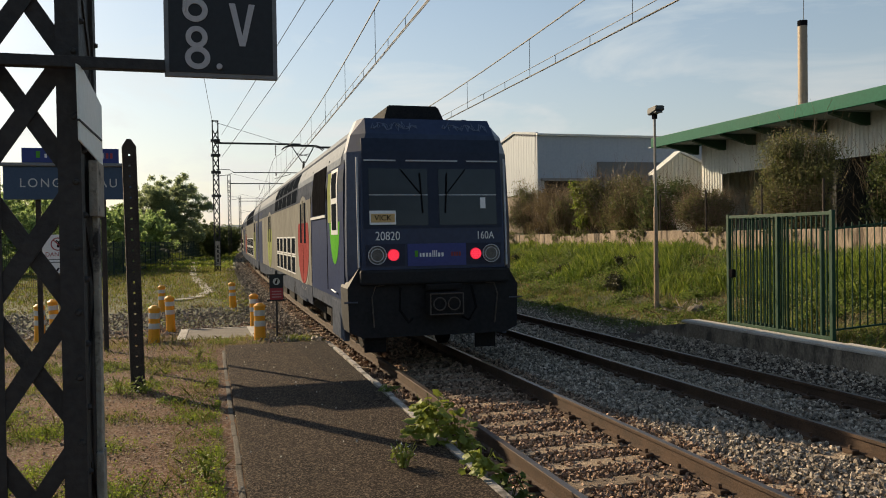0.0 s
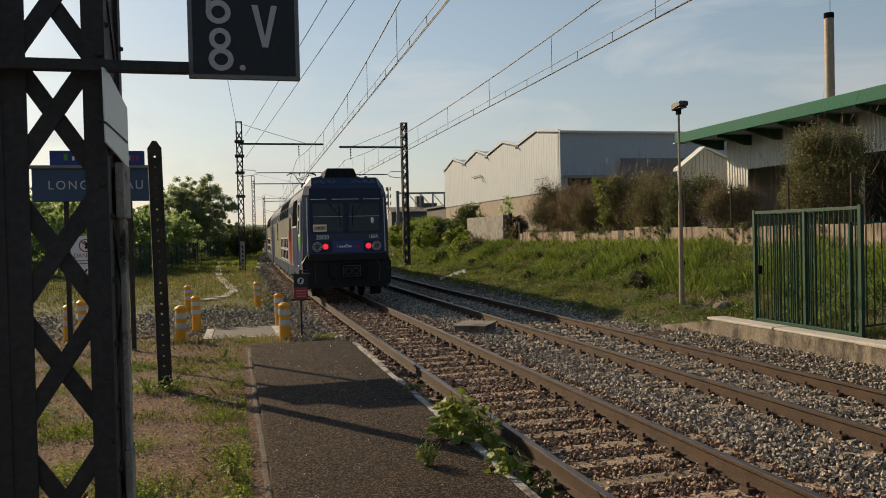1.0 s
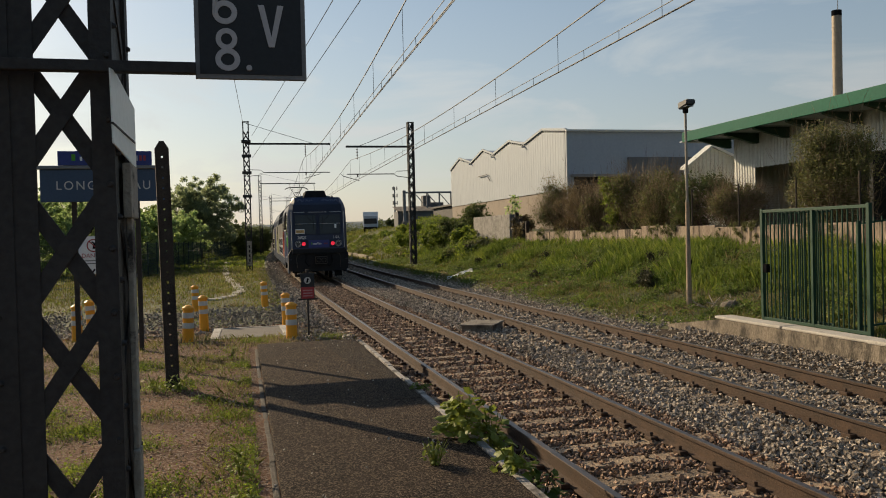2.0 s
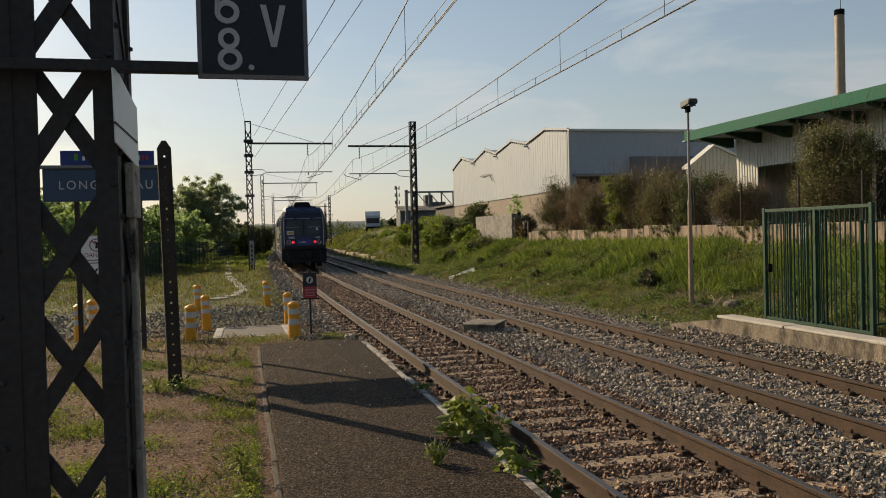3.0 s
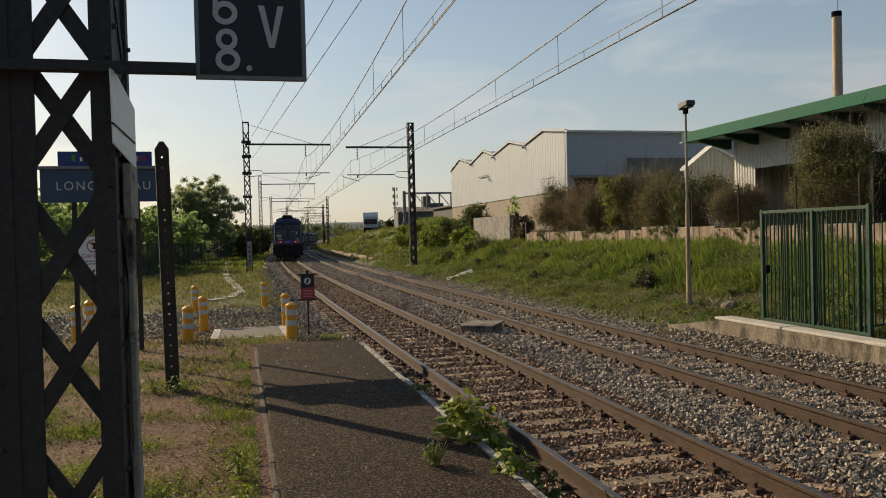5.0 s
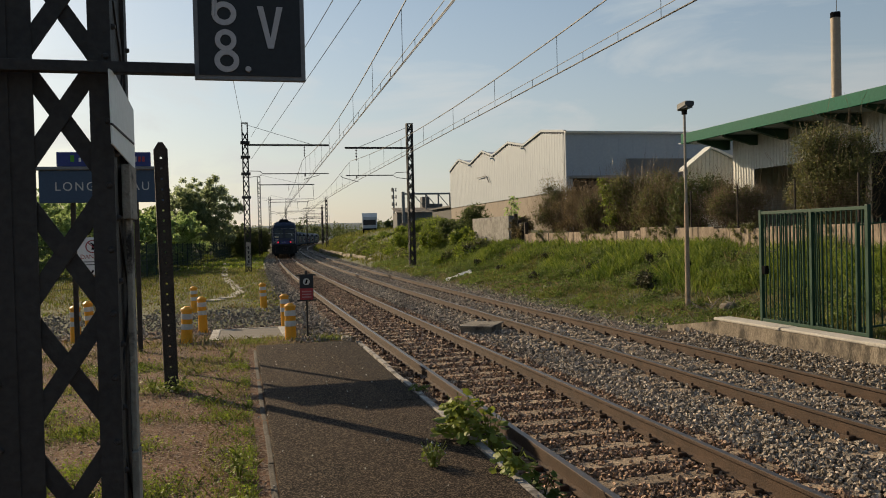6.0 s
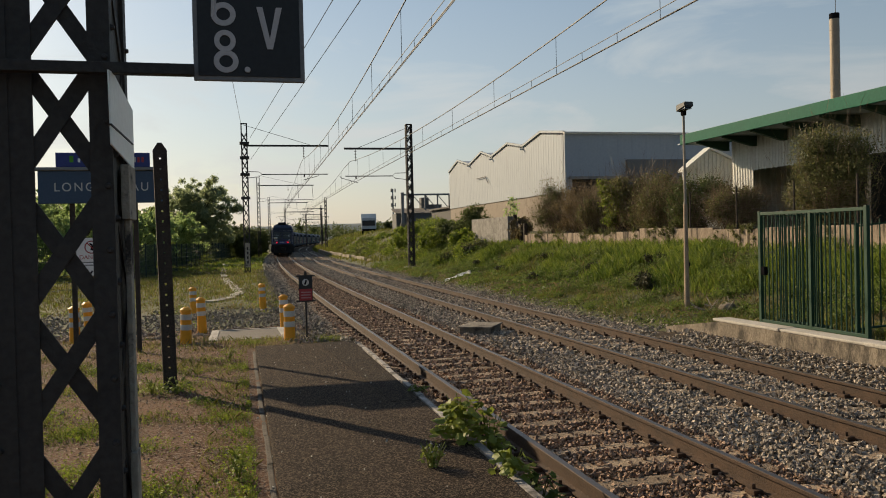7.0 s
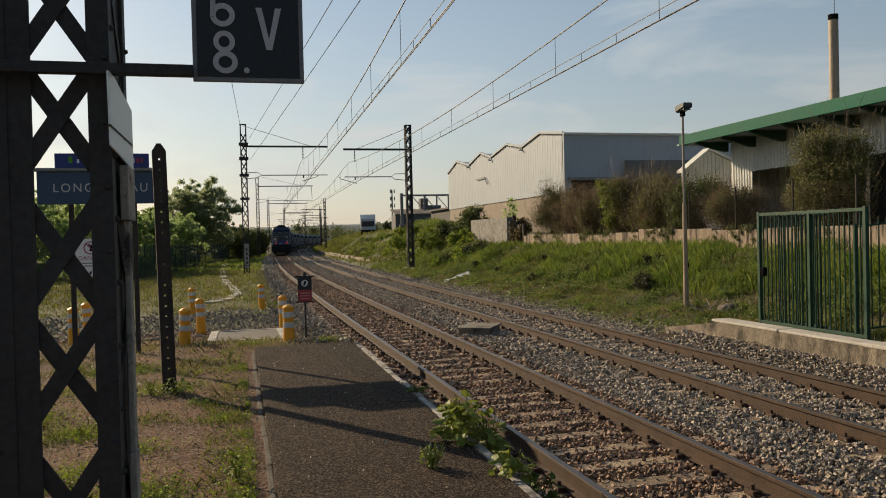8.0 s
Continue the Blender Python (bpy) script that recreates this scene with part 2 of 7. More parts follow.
M_TRAIN_DARK = mat("train_underside", (0.010, 0.010, 0.011), (0.024, 0.022, 0.021), 0.85, scale=3, fine=30, spec=0.1)
M_GLASS = mat("dark_glass", (0.010, 0.014, 0.021), (0.016, 0.021, 0.030), 0.12, scale=1, fine=5, bump=0, spec=0.4)
M_SIDE_GLASS = mat("tinted_side_glass", (0.010, 0.012, 0.016), (0.016, 0.019, 0.024), 0.3, scale=1, fine=5, bump=0, spec=0.0)
M_TRAIN_CREAM = mat("train_cream", (0.165, 0.16, 0.145), (0.245, 0.24, 0.215), 0.7, scale=0.8, fine=9, bump=0.02, spec=0.0, stain=((0.09, 0.088, 0.08), 0.7, 0.56), grain=(1, 1, 0.4))
M_TRAIN_GREY = mat("train_grey", (0.062, 0.070, 0.088), (0.105, 0.115, 0.138), 0.7, scale=0.8, fine=9, bump=0.02, spec=0.0, stain=((0.035, 0.037, 0.042), 0.8, 0.54))
M_TRAIN_ROOF = mat("train_roof_side", (0.075, 0.098, 0.135), (0.13, 0.16, 0.205), 0.6, 0.0, scale=0.8, fine=9, bump=0.02, spec=0.06, stain=((0.05, 0.06, 0.078), 0.8, 0.56))
M_TRAIN_SIDE_BLUE = mat("train_side_blue", (0.018, 0.027, 0.066), (0.029, 0.042, 0.092), 0.6, scale=1, fine=12, bump=0.02, spec=0.02, stain=((0.026, 0.032, 0.055), 1.0, 0.58))
M_RED = mat("faded_red", (0.19, 0.045, 0.045), (0.27, 0.078, 0.072), 0.6, scale=1, fine=12, bump=0.02, spec=0.0)
M_RIM = mat("off_white_rim", (0.20, 0.20, 0.19), (0.27, 0.265, 0.25), 0.6, scale=1, fine=12, bump=0.02, spec=0.0)
M_LIME = mat("lime_green", (0.08, 0.27, 0.035), (0.11, 0.33, 0.05), 0.6, scale=1, fine=12, bump=0.02, spec=0.0)
M_PALE_LIME = mat("pale_lime", (0.20, 0.23, 0.09), (0.26, 0.28, 0.13), 0.6, scale=1, fine=12, bump=0.02, spec=0.0)
M_WHITE = mat("white_paint", (0.72, 0.72, 0.71), (0.82, 0.82, 0.81), 0.5, scale=2, fine=30, bump=0.05)
M_DULL_WHITE = mat("dull_white", (0.40, 0.41, 0.43), (0.52, 0.53, 0.55), 0.55, scale=2, fine=30, bump=0.05)
M_BLACK = mat("black_rubber", (0.006, 0.006, 0.007), (0.014, 0.014, 0.015), 0.8, scale=4, fine=40, bump=0.1, spec=0.0)
M_LAMP_GLASS = mat("headlamp_glass", (0.05, 0.055, 0.062), (0.13, 0.138, 0.148), 0.2, 0.4, scale=14, fine=60, bump=0.1)
M_TAIL = glow("tail_lamp_red", (0.8, 0.02, 0.05), 0.32)
M_LED = glow("tail_lamp_points", (0.95, 0.05, 0.10), 0.95)
M_LOGO_BLUE = mat("sign_blue", (0.018, 0.03, 0.16), (0.026, 0.042, 0.2), 0.4, scale=1, fine=20, bump=0.02)
M_TAN = mat("tan_card", (0.50, 0.34, 0.14), (0.56, 0.39, 0.17), 0.7, scale=3, fine=30, bump=0.02)
M_STEEL_DARK = mat("dark_painted_steel", (0.020, 0.018, 0.017), (0.044, 0.039, 0.035), 0.7, scale=3, fine=40, bump=0.3)
M_CLAD_CREAM = mat("cream_cladding", (0.285, 0.315, 0.345), (0.34, 0.37, 0.395), 0.65, scale=0.3, fine=6, bump=0.05, stain=((0.255, 0.275, 0.29), 0.6, 0.6), grain=(1, 1, 0.2))
M_CLAD_GREY = mat("grey_cladding", (0.29, 0.33, 0.38), (0.33, 0.37, 0.42), 0.6, scale=0.3, fine=6, bump=0.05)
M_GREEN_TRIM = mat("green_fascia", (0.007, 0.088, 0.055), (0.013, 0.118, 0.072), 0.6, scale=0.5, fine=9, bump=0.05, spec=0.1)

# ---- ground ----
def lines(stops):
    out = []
    for (a, d), (b, _) in zip(stops, stops[1:]):
        k = max(1, round((b - a) / d))
        out += [a + (b - a) * i / k for i in range(k)]
    return out + [stops[-1][0]]


def build_ground():
    us = lines([(-1500, 250), (-250, 40), (-50, 6), (-14, 1.0), (-4, 0.3), (1.2, 0.1), (2.4, 0.5), (8.4, 0.2), (18, 1.0), (40, 8), (120, 60), (300, 200), (1500, 1)])
    ys = lines([(-300, 60), (-60, 10), (-10, 1.5), (2, 0.3), (24, 0.8), (60, 2.5), (150, 8), (350, 50), (900, 200), (1900, 1)])
    verts, faces, idx = [], [], []
    for y in ys:
        for u in us:
            x = u + drift(y)
            verts.append((x, y, ground_z(x, y)))
    w = len(us)
    for j in range(len(ys) - 1):
        for i in range(w - 1):
            faces.append((j * w + i, j * w + i + 1, (j + 1) * w + i + 1, (j + 1) * w + i))
            u, y = (us[i] + us[i + 1]) / 2, (ys[j] + ys[j + 1]) / 2
            if 1.95 - 0.4 * step(14, 17, y) < u < 9.05 and -200 < y < 600:
                idx.append(2)
            elif abs(u) > 60 or y > 300:
                idx.append(3)
            elif -4.5 < u < 2 and y < 20:
                idx.append(1)
            else:
                idx.append(0)
    ob = new("ground", raw("ground", verts, faces, M_GRASS_SOIL, M_DIRT, M_BALLAST_BED, M_FAR, idx=idx, smooth=True))
    return tagged(ob, "grassy verge, bare earth and stony track bed", "ground", kind="structure")


build_ground()


# ---- tracks ----
RAIL = [(-0.07, -0.172), (0.07, -0.172), (0.07, -0.16), (0.012, -0.14), (0.012, -0.045), (0.036, -0.035), (0.036, -0.006), (0.03, 0.0), (-0.03, 0.0), (-0.036, -0.006), (-0.036, -0.035), (-0.012, -0.045), (-0.012, -0.14), (-0.07, -0.16)]


def build_track(axis, start):
    track = new("railway_track")
    tagged(track, "railway track of rusty rails on wooden sleepers", "railway track", kind="structure")
    ys = lines([(-40, 8), (18, 3), (360, 30), (620, 1)])
    for s in (-GAUGE / 2, GAUGE / 2):
        verts, faces, idx = [], [], []
        k = len(RAIL)
        for y in ys:
            for px, pz in RAIL:
                verts.append((axis + s + drift(y) + px, y - slope(y) * px, pz))
        for j in range(len(ys) - 1):
            for i in range(k):
                faces.append((j * k + i, j * k + (i + 1) % k, (j + 1) * k + (i + 1) % k, (j + 1) * k + i))
                idx.append(1 if i == 7 else 0)
        ob = new("rail", raw("rail", verts, faces, M_RAIL, M_RAIL_TOP, idx=idx))
        ob.parent = track
    bm = bm_new()
    box(bm, -1.3, 1.3, -0.115, 0.115, -0.33, -0.174, 0.012)
    me = mesh_of("sleeper", bm, M_WOOD)
    bm = bm_new()
    for e in (-1, 1):
        box(bm, e * 0.12 - 0.045, e * 0.12 + 0.045, -0.07, 0.07, -0.172, -0.125, 0.008)
        rod(bm, (e * 0.125, 0, -0.14), (e * 0.125, 0, -0.085), 0.018, 6)
    clip = mesh_of("fastening", bm, M_RAIL)
    for i in range(-14, 190):
        y = start + 0.6 * i
        ob = new("sleeper", me)
        ob.parent = track
        ob.matrix_basis = pose(axis + drift(y) + random.uniform(-0.03, 0.03), y + random.uniform(-0.02, 0.02), random.uniform(-0.012, 0.0), 0, 0, -math.degrees(slope(y)) + random.uniform(-1, 1))
        for s in (-GAUGE / 2, GAUGE / 2):
            if i < 70:
                fx = new("fastening", clip)
                fx.parent = ob
                fx.matrix_basis = pose(axis + drift(y) + s - ob.location.x, 0, 0)
    return track


build_track(TRACK_X[0], 3.61)
build_track(TRACK_X[1], 3.64)


# ---- platform ----
def build_platform():
    bm = bm_new()
    box(bm, PLAT_X0, PLAT_X1 - 0.09, -25, PLAT_Y1, -0.3, PLAT_Z, 0.02)
    plat = tagged(new("platform", mesh_of("platform", bm, M_ASPHALT)), "dark asphalt end of a low station platform", "platform", kind="structure")
    return plat


build_platform()




# ---- train ----
M_COUPLER = mat("greasy_steel", (0.05, 0.042, 0.036), (0.12, 0.10, 0.085), 0.6, 0.2, scale=6, fine=40, bump=0.2)
M_DARK_BLUE = mat("train_dark_blue", (0.010, 0.016, 0.036), (0.016, 0.024, 0.050), 0.45, scale=1, fine=12, bump=0.02, spec=0.25)
M_APRON = mat("grimy_black_panel", (0.010, 0.0105, 0.012), (0.021, 0.021, 0.023), 0.65, scale=2, fine=20, bump=0.1, spec=0.2)
M_SCRAWL = mat("faded_spray_paint", (0.10, 0.13, 0.19), (0.19, 0.22, 0.28), 0.7, scale=5, fine=40, bump=0.02, spec=0.1)
CAR_LENGTH = 25.6
SIDE = [(-1.40, 0.80), (1.40, 0.80), (1.41, 1.2), (1.41, 3.05), (1.36, 3.45), (1.22, 3.78), (0.95, 3.98), (-0.95, 3.98), (-1.22, 3.78), (-1.36, 3.45), (-1.41, 3.05), (-1.41, 1.2)]


def side_x(z):
    """Half the body's width at the height z."""
    pts = [(1.40, 0.8), (1.41, 1.2), (1.41, 3.05), (1.36, 3.45), (1.22, 3.78), (0.95, 3.98)]
    for (xa, za), (xb, zb) in zip(pts, pts[1:]):
        if z <= zb:
            return xa + (xb - xa) * (z - za) / (zb - za)
    return 0.95


def skin(bm, s, y0, y1, z0, z1, proud, steps=1):
    """A panel that follows the body's side s, standing a little proud of it."""
    zs = [z0 + (z1 - z0) * i / steps for i in range(steps + 1)]
    ring = [[bm.verts.new((s * (side_x(z) + p), y, z)) for z in zs] for y, p in ((y0, -0.01), (y0, proud), (y1, proud), (y1, -0.01))]
    for a, b in zip(ring, ring[1:]):
        for i in range(steps):
            bm.faces.new((a[i], a[i + 1], b[i + 1], b[i]))
    for i in (0, steps):
        bm.faces.new([r[i] for r in ring])
    return bm


def oval(bm, s, y, z, ry, rz, proud, z_cut=None):
    vs = []
    for k in range(28):
        a = 2 * math.pi * k / 28
        zz = z + rz * math.sin(a)
        if z_cut:
            zz = min(zz, z_cut)
        vs.append((y + ry * math.cos(a), zz))
    f0 = [bm.verts.new((s * (side_x(zz) + proud), yy, zz)) for yy, zz in vs]
    f1 = [bm.verts.new((s * (side_x(zz) - 0.01), yy, zz)) for yy, zz in vs]
    bm.faces.new(f0)
    for i in range(28):
        bm.faces.new((f0[i], f0[(i + 1) % 28], f1[(i + 1) % 28], f1[i]))


def bogie(car, y):
    bm = bm_new()
    for s in (-1, 1):
        box(bm, s * 1.0 - 0.09, s * 1.0 + 0.09, y - 1.7, y + 1.7, 0.42, 0.62, 0.03)
        for e in (-1.25, 1.25):
            box(bm, s * 1.05 - 0.12, s * 1.05 + 0.12, y + e - 0.2, y + e + 0.2, 0.3, 0.6, 0.03)
        rod(bm, (s * 1.05, y, 0.3), (s * 1.05, y, 0.85), 0.16, 12)
    box(bm, -1.0, 1.0, y - 0.3, y + 0.3, 0.4, 0.7, 0.03)
    frame_ob = part("bogie", bm, M_TRAIN_DARK, car)
    for e in (-1.25, 1.25):
        bm = bm_new()
        for s in (-1, 1):
            rod(bm, (s * 0.69, y + e, 0.46), (s * 0.82, y + e, 0.46), 0.46, 28)
        rod(bm, (-0.8, y + e, 0.46), (0.8, y + e, 0.46), 0.08, 10)
        part("wheelset", bm, M_TRAIN_DARK, frame_ob)


def car_side(car, s, cab):
    """Doors, windows and colours along one side of a car."""
    y0 = 5.0 if cab else 0.8
    # silver shoulder under the roof, in two runs between the doors
    part("cream_panel", skin(bm_new(), s, y0, 24.6, 1.02, 2.93, 0.006, 4), M_TRAIN_CREAM, car)
    part("shoulder", skin(bm_new(), s, 0.9 if cab else 0.3, 25.2, 3.30, 3.93, 0.006, 5), M_TRAIN_ROOF, car)
    part("skirt", skin(bm_new(), s, y0, 24.8, 0.62, 1.0, 0.010, 1), M_TRAIN_GREY, car)
    doors = ((6.55, M_RED), (18.0, M_PALE_LIME)) if cab else ((4.6, M_PALE_LIME), (20.4, M_RED))
    for yd, colour in doors:
        bm = bm_new()
        oval(bm, s, yd, 1.95, 1.32, 1.10, 0.010)
        part("oval_band", bm, M_RIM, car)
        bm = bm_new()
        oval(bm, s, yd, 1.98, 1.16, 0.98, 0.014)
        door = part("door", bm, M_TRAIN_CREAM, car, "sliding door painted with a coloured oval")
        bm = bm_new()
        oval(bm, s, yd, 1.98, 1.16, 0.98, 0.017, 2.42)
        part("oval_colour", bm, colour, door)
        for e in (-0.42, 0.42):
            part("door_pane", skin(bm_new(), s, yd + e - 0.17, yd + e + 0.17, 1.95, 2.88, 0.022, 3), M_SIDE_GLASS, door)
        part("door_gap", skin(bm_new(), s, yd - 0.015, yd + 0.015, 1.0, 2.95, 0.020, 3), M_BLACK, door)
        bm = bm_new()
        box(bm, s * 1.36 - 0.09, s * 1.36 + 0.13, yd - 0.7, yd + 0.7, 0.62, 0.68, 0.01)
        part("step", bm, M_TRAIN_GREY, car)
    ya, yb = (8.35, 14.7) if cab else (7.2, 18.0)
    k = 5 if cab else 8
    w = (yb - ya) / k
    for i in range(k):
        for z0, z1 in ((1.16, 1.58), (1.66, 2.08)):
            fr = part("window_frame", skin(bm_new(), s, ya + i * w + 0.10, ya + (i + 1) * w - 0.10, z0 - 0.03, z1 + 0.03, 0.010, 1), M_DULL_WHITE, car)
            part("pane", skin(bm_new(), s, ya + i * w + 0.20, ya + (i + 1) * w - 0.20, z0 + 0.01, z1 - 0.01, 0.014, 1), M_SIDE_GLASS, fr)
    ya, yb = (7.9, 15.4) if cab else (6.6, 18.6)
    part("upper_band", skin(bm_new(), s, ya, yb, 2.95, 3.72, 0.010, 5), M_TRAIN_GREY, car)
    k = 5 if cab else 8
    w = (yb - ya) / k
    for i in range(k):
        for z0, z1 in ((2.98, 3.30), (3.36, 3.68)):
            part("upper_pane", skin(bm_new(), s, ya + i * w + 0.12, ya + (i + 1) * w - 0.12, z0, z1, 0.016, 3), M_SIDE_GLASS, car)
    if cab:
        part("blue_panel", skin(bm_new(), s, 0.5, 4.98, 1.02, 3.28, 0.006, 4), M_TRAIN_SIDE_BLUE, car)
        bm = bm_new()
        oval(bm, s, 1.5, 2.6, 0.62, 1.0, 0.010, 2.34)
        part("green_flash", bm, M_LIME, car)
        part("pale_strip", skin(bm_new(), s, 1.9, 2.3, 2.34, 3.24, 0.012, 3), M_PALE_LIME, car)
        fr = part("cab_window", skin(bm_new(), s, 1.08, 1.86, 2.12, 3.26, 0.016, 4), M_DULL_WHITE, car)
        part("cab_pane", skin(bm_new(), s, 1.2, 1.74, 2.2, 2.66, 0.022, 2), M_SIDE_GLASS, fr)
        part("cab_pane", skin(bm_new(), s, 1.2, 1.74, 2.76, 3.2, 0.022, 3), M_SIDE_GLASS, fr)
        part("grille", skin(bm_new(), s, 2.62, 4.6, 2.52, 3.42, 0.02, 4), M_BLACK, car, "black ventilation grille")
        for y in (2.45, 4.95):
            part("seam", skin(bm_new(), s, y - 0.02, y + 0.02, 1.1, 3.5, 0.014, 4), M_BLACK, car)
        part("ledge", skin(bm_new(), s, 2.5, 4.8, 2.45, 2.5, 0.04, 1), M_DULL_WHITE, car)
        bm = bm_new()
        box(bm, s * 1.38 - 0.04, s * 1.38 + 0.05, 0.55, 1.9, 0.35, 0.98, 0.02)
        part("corner_box", bm, M_TRAIN_GREY, car, "grey battery box with worn lettering bars")
        bm = bm_new()
        rod(bm, (s * 1.45, 1.2, 1.12), (s * 1.45, 1.75, 1.14), 0.014, 6)
        part("grab_handle", bm, M_WHITE, car)
    part("end_blue", skin(bm_new(), s, 22.6, 24.7, 1.02, 3.2, 0.012, 4), M_TRAIN_SIDE_BLUE, car)
    if not cab:
        part("end_blue", skin(bm_new(), s, 0.9, 3.0, 1.02, 3.2, 0.012, 4), M_TRAIN_SIDE_BLUE, car)


def cab_front(car):
    """The flat rear cab with chamfered corners, panes, lamps and coupler."""
    bm = bm_new()
    levels = [(0.95, 1.34, 0.10), (1.45, 1.40, 0.0), (2.2, 1.40, 0.02), (3.45, 1.37, 0.10), (3.74, 1.29, 0.14), (4.02, 1.14, 0.38)]
    rows = []
    for z, hw, y in levels:
        c = 0.20 if z < 3.9 else 0.08
        rows.append([bm.verts.new(p) for p in ((-hw, y + 0.55, z), (-hw, y + 0.26, z), (-hw + c, y, z), (hw - c, y, z), (hw, y + 0.26, z), (hw, y + 0.55, z))])
    for a, b in zip(rows, rows[1:]):
        for i in range(5):
            bm.faces.new((a[i], a[i + 1], b[i + 1], b[i]))
    bm.faces.new(rows[0])
    bm.faces.new(rows[-1])
    part("cab_front", bm, M_TRAIN_BLUE, car, "dark blue flat cab front")

    def fy(z):
        for (za, _, ya), (zb, _, yb) in zip(levels, levels[1:]):
            if z <= zb:
                return ya + (yb - ya) * (z - za) / (zb - za)
        return 0.4

    def plate(name, x0, x1, z0, z1, proud, material, parent=None, bevel=0.0, label=""):
        bm = bm_new()
        zs = [z0] + [z for z, _, _ in levels if z0 < z < z1] + [z1]
        q = [(x0, z) for z in zs] + [(x1, z) for z in zs[::-1]]
        k, h = len(q), len(zs)
        f0 = [bm.verts.new((x, fy(z) - proud, z)) for x, z in q]
        f1 = [bm.verts.new((x, fy(z) + 0.03, z)) for x, z in q]
        for i in range(h - 1):
            bm.faces.new((f0[i], f0[i + 1], f0[k - 2 - i], f0[k - 1 - i]))
        for i in range(k):
            bm.faces.new((f0[i], f1[i], f1[(i + 1) % k], f0[(i + 1) % k]))
        return part(name, bm, material, parent or car, label)

    surround = plate("windscreen_surround", -1.17, 1.17, 2.2, 3.66, 0.008, M_DARK_BLUE)
    for x0, x1 in ((-1.07, -0.10), (0.09, 1.08)):
        w = plate("windscreen", x0, x1, 2.25, 3.17, 0.016, M_GLASS, car, label="dark laminated windscreen pane")
        plate("transom", x0, x1, 2.735, 2.75, 0.022, M_DULL_WHITE, w)
    for x0, x1 in ((-1.14, -0.62), (-0.45, 0.42), (0.58, 1.12)):
        plate("light_bar", x0, x1, 3.29, 3.312, 0.03, M_DULL_WHITE)
    for s in (-1, 1):
        bm = bm_new()
        base = s * 0.13
        rod(bm, (base + s * 0.08, fy(2.8) - 0.04, 2.75), (base + s * 0.42, fy(3.2) - 0.04, 3.16), 0.008, 6)
        rod(bm, (base + s * 0.06, fy(2.5) - 0.045, 2.45), (base + s * 0.10, fy(3.1) - 0.045, 3.1), 0.010, 6)
        part("wiper", bm, M_BLACK, car)
        bm = bm_new()
        rod(bm, (s * 1.25, fy(1.6) + 0.02, 1.58), (s * 1.25, fy(3.35) + 0.02, 3.35), 0.018, 8)
        part("handrail", bm, M_DULL_WHITE, car, "white vertical handrail")
        panel = plate("lamp_panel", min(s * 0.50, s * 1.14), max(s * 0.50, s * 1.14), 1.60, 1.95, 0.012, M_DARK_BLUE)
        for x, r, m_, nm in ((s * 0.96, 0.145, M_LAMP_GLASS, "headlamp"), (s * 0.695, 0.095, M_TAIL, "tail_lamp")):
            bm = bm_new()
            rod(bm, (x, fy(1.77) + 0.02, 1.775), (x, fy(1.77) - 0.035, 1.775), r, 28)
            lamp = part(nm, bm, m_, car, "lit red tail lamp" if nm == "tail_lamp" else "round headlamp, unlit")
            if nm == "tail_lamp":
                bm = bm_new()
                for ring, k in ((0.0, 1), (0.036, 6), (0.070, 12)):
                    for j in range(k):
                        a = 2 * math.pi * j / k
                        rod(bm, (x + ring * math.cos(a), fy(1.77) - 0.034, 1.775 + ring * math.sin(a)), (x + ring * math.cos(a), fy(1.77) - 0.041, 1.775 + ring * math.sin(a)), 0.0115, 6)
                tagged(part("led", bm, M_LED, lamp, "bright red light points"), kind="stuff")
            for rr in ((0.145, 0.10) if nm == "headlamp" else ()):
                bm = bm_new()
                for k in range(24):
                    a, b = 2 * math.pi * k / 24, 2 * math.pi * (k + 1) / 24
                    rod(bm, (x + rr * math.cos(a), fy(1.77) - 0.037, 1.775 + rr * math.sin(a)), (x + rr * math.cos(b), fy(1.77) - 0.037, 1.775 + rr * math.sin(b)), 0.008, 5)
                part("ring", bm, M_DULL_WHITE, lamp)
    face = pose(0, 0, 0, 90, 0, 0)
    badge = plate("logo_panel", -0.46, 0.53, 1.59, 1.95, 0.016, M_LOGO_BLUE, car, label="bright blue panel with a coloured logo")
    x = -0.34
    for i, (w, m_) in enumerate(((0.07, M_LIME), (0.035, M_WHITE), (0.045, M_WHITE), (0.045, M_WHITE), (0.04, M_WHITE), (0.02, M_WHITE), (0.02, M_WHITE), (0.02, M_WHITE), (0.045, M_WHITE), (0.045, M_WHITE))):
        plate("logo_bar", x, x + w * 0.75, 1.735, 1.80 + (0.04 if i in (0, 5, 6, 7) else 0), 0.020, m_, badge)
        x += w + 0.012
    for i in range(4):
        plate("logo_bar", 0.27 + i * 0.045, 0.303 + i * 0.045, 1.74, 1.81, 0.020, M_RED, badge)
    words("fleet_number", "20820", 0.20, M_WHITE, car, Matrix.Translation((-0.78, fy(2.07) - 0.012, 2.075)) @ face, 0.002, 0.82)
    words("fleet_number", "160A", 0.18, M_WHITE, car, Matrix.Translation((0.87, fy(2.07) - 0.012, 2.07)) @ face, 0.002, 0.80)
    card = plate("mission_card", -1.07, -0.64, 2.265, 2.49, 0.026, M_WHITE, car, label="white and tan card with the train's mission code")
    plate("card_band", -1.05, -0.66, 2.30, 2.44, 0.029, M_TAN, card)
    words("mission_code", "VICK", 0.125, M_BLACK, card, Matrix.Translation((-0.855, fy(2.37) - 0.033, 2.37)) @ face, 0.001, 1.0)
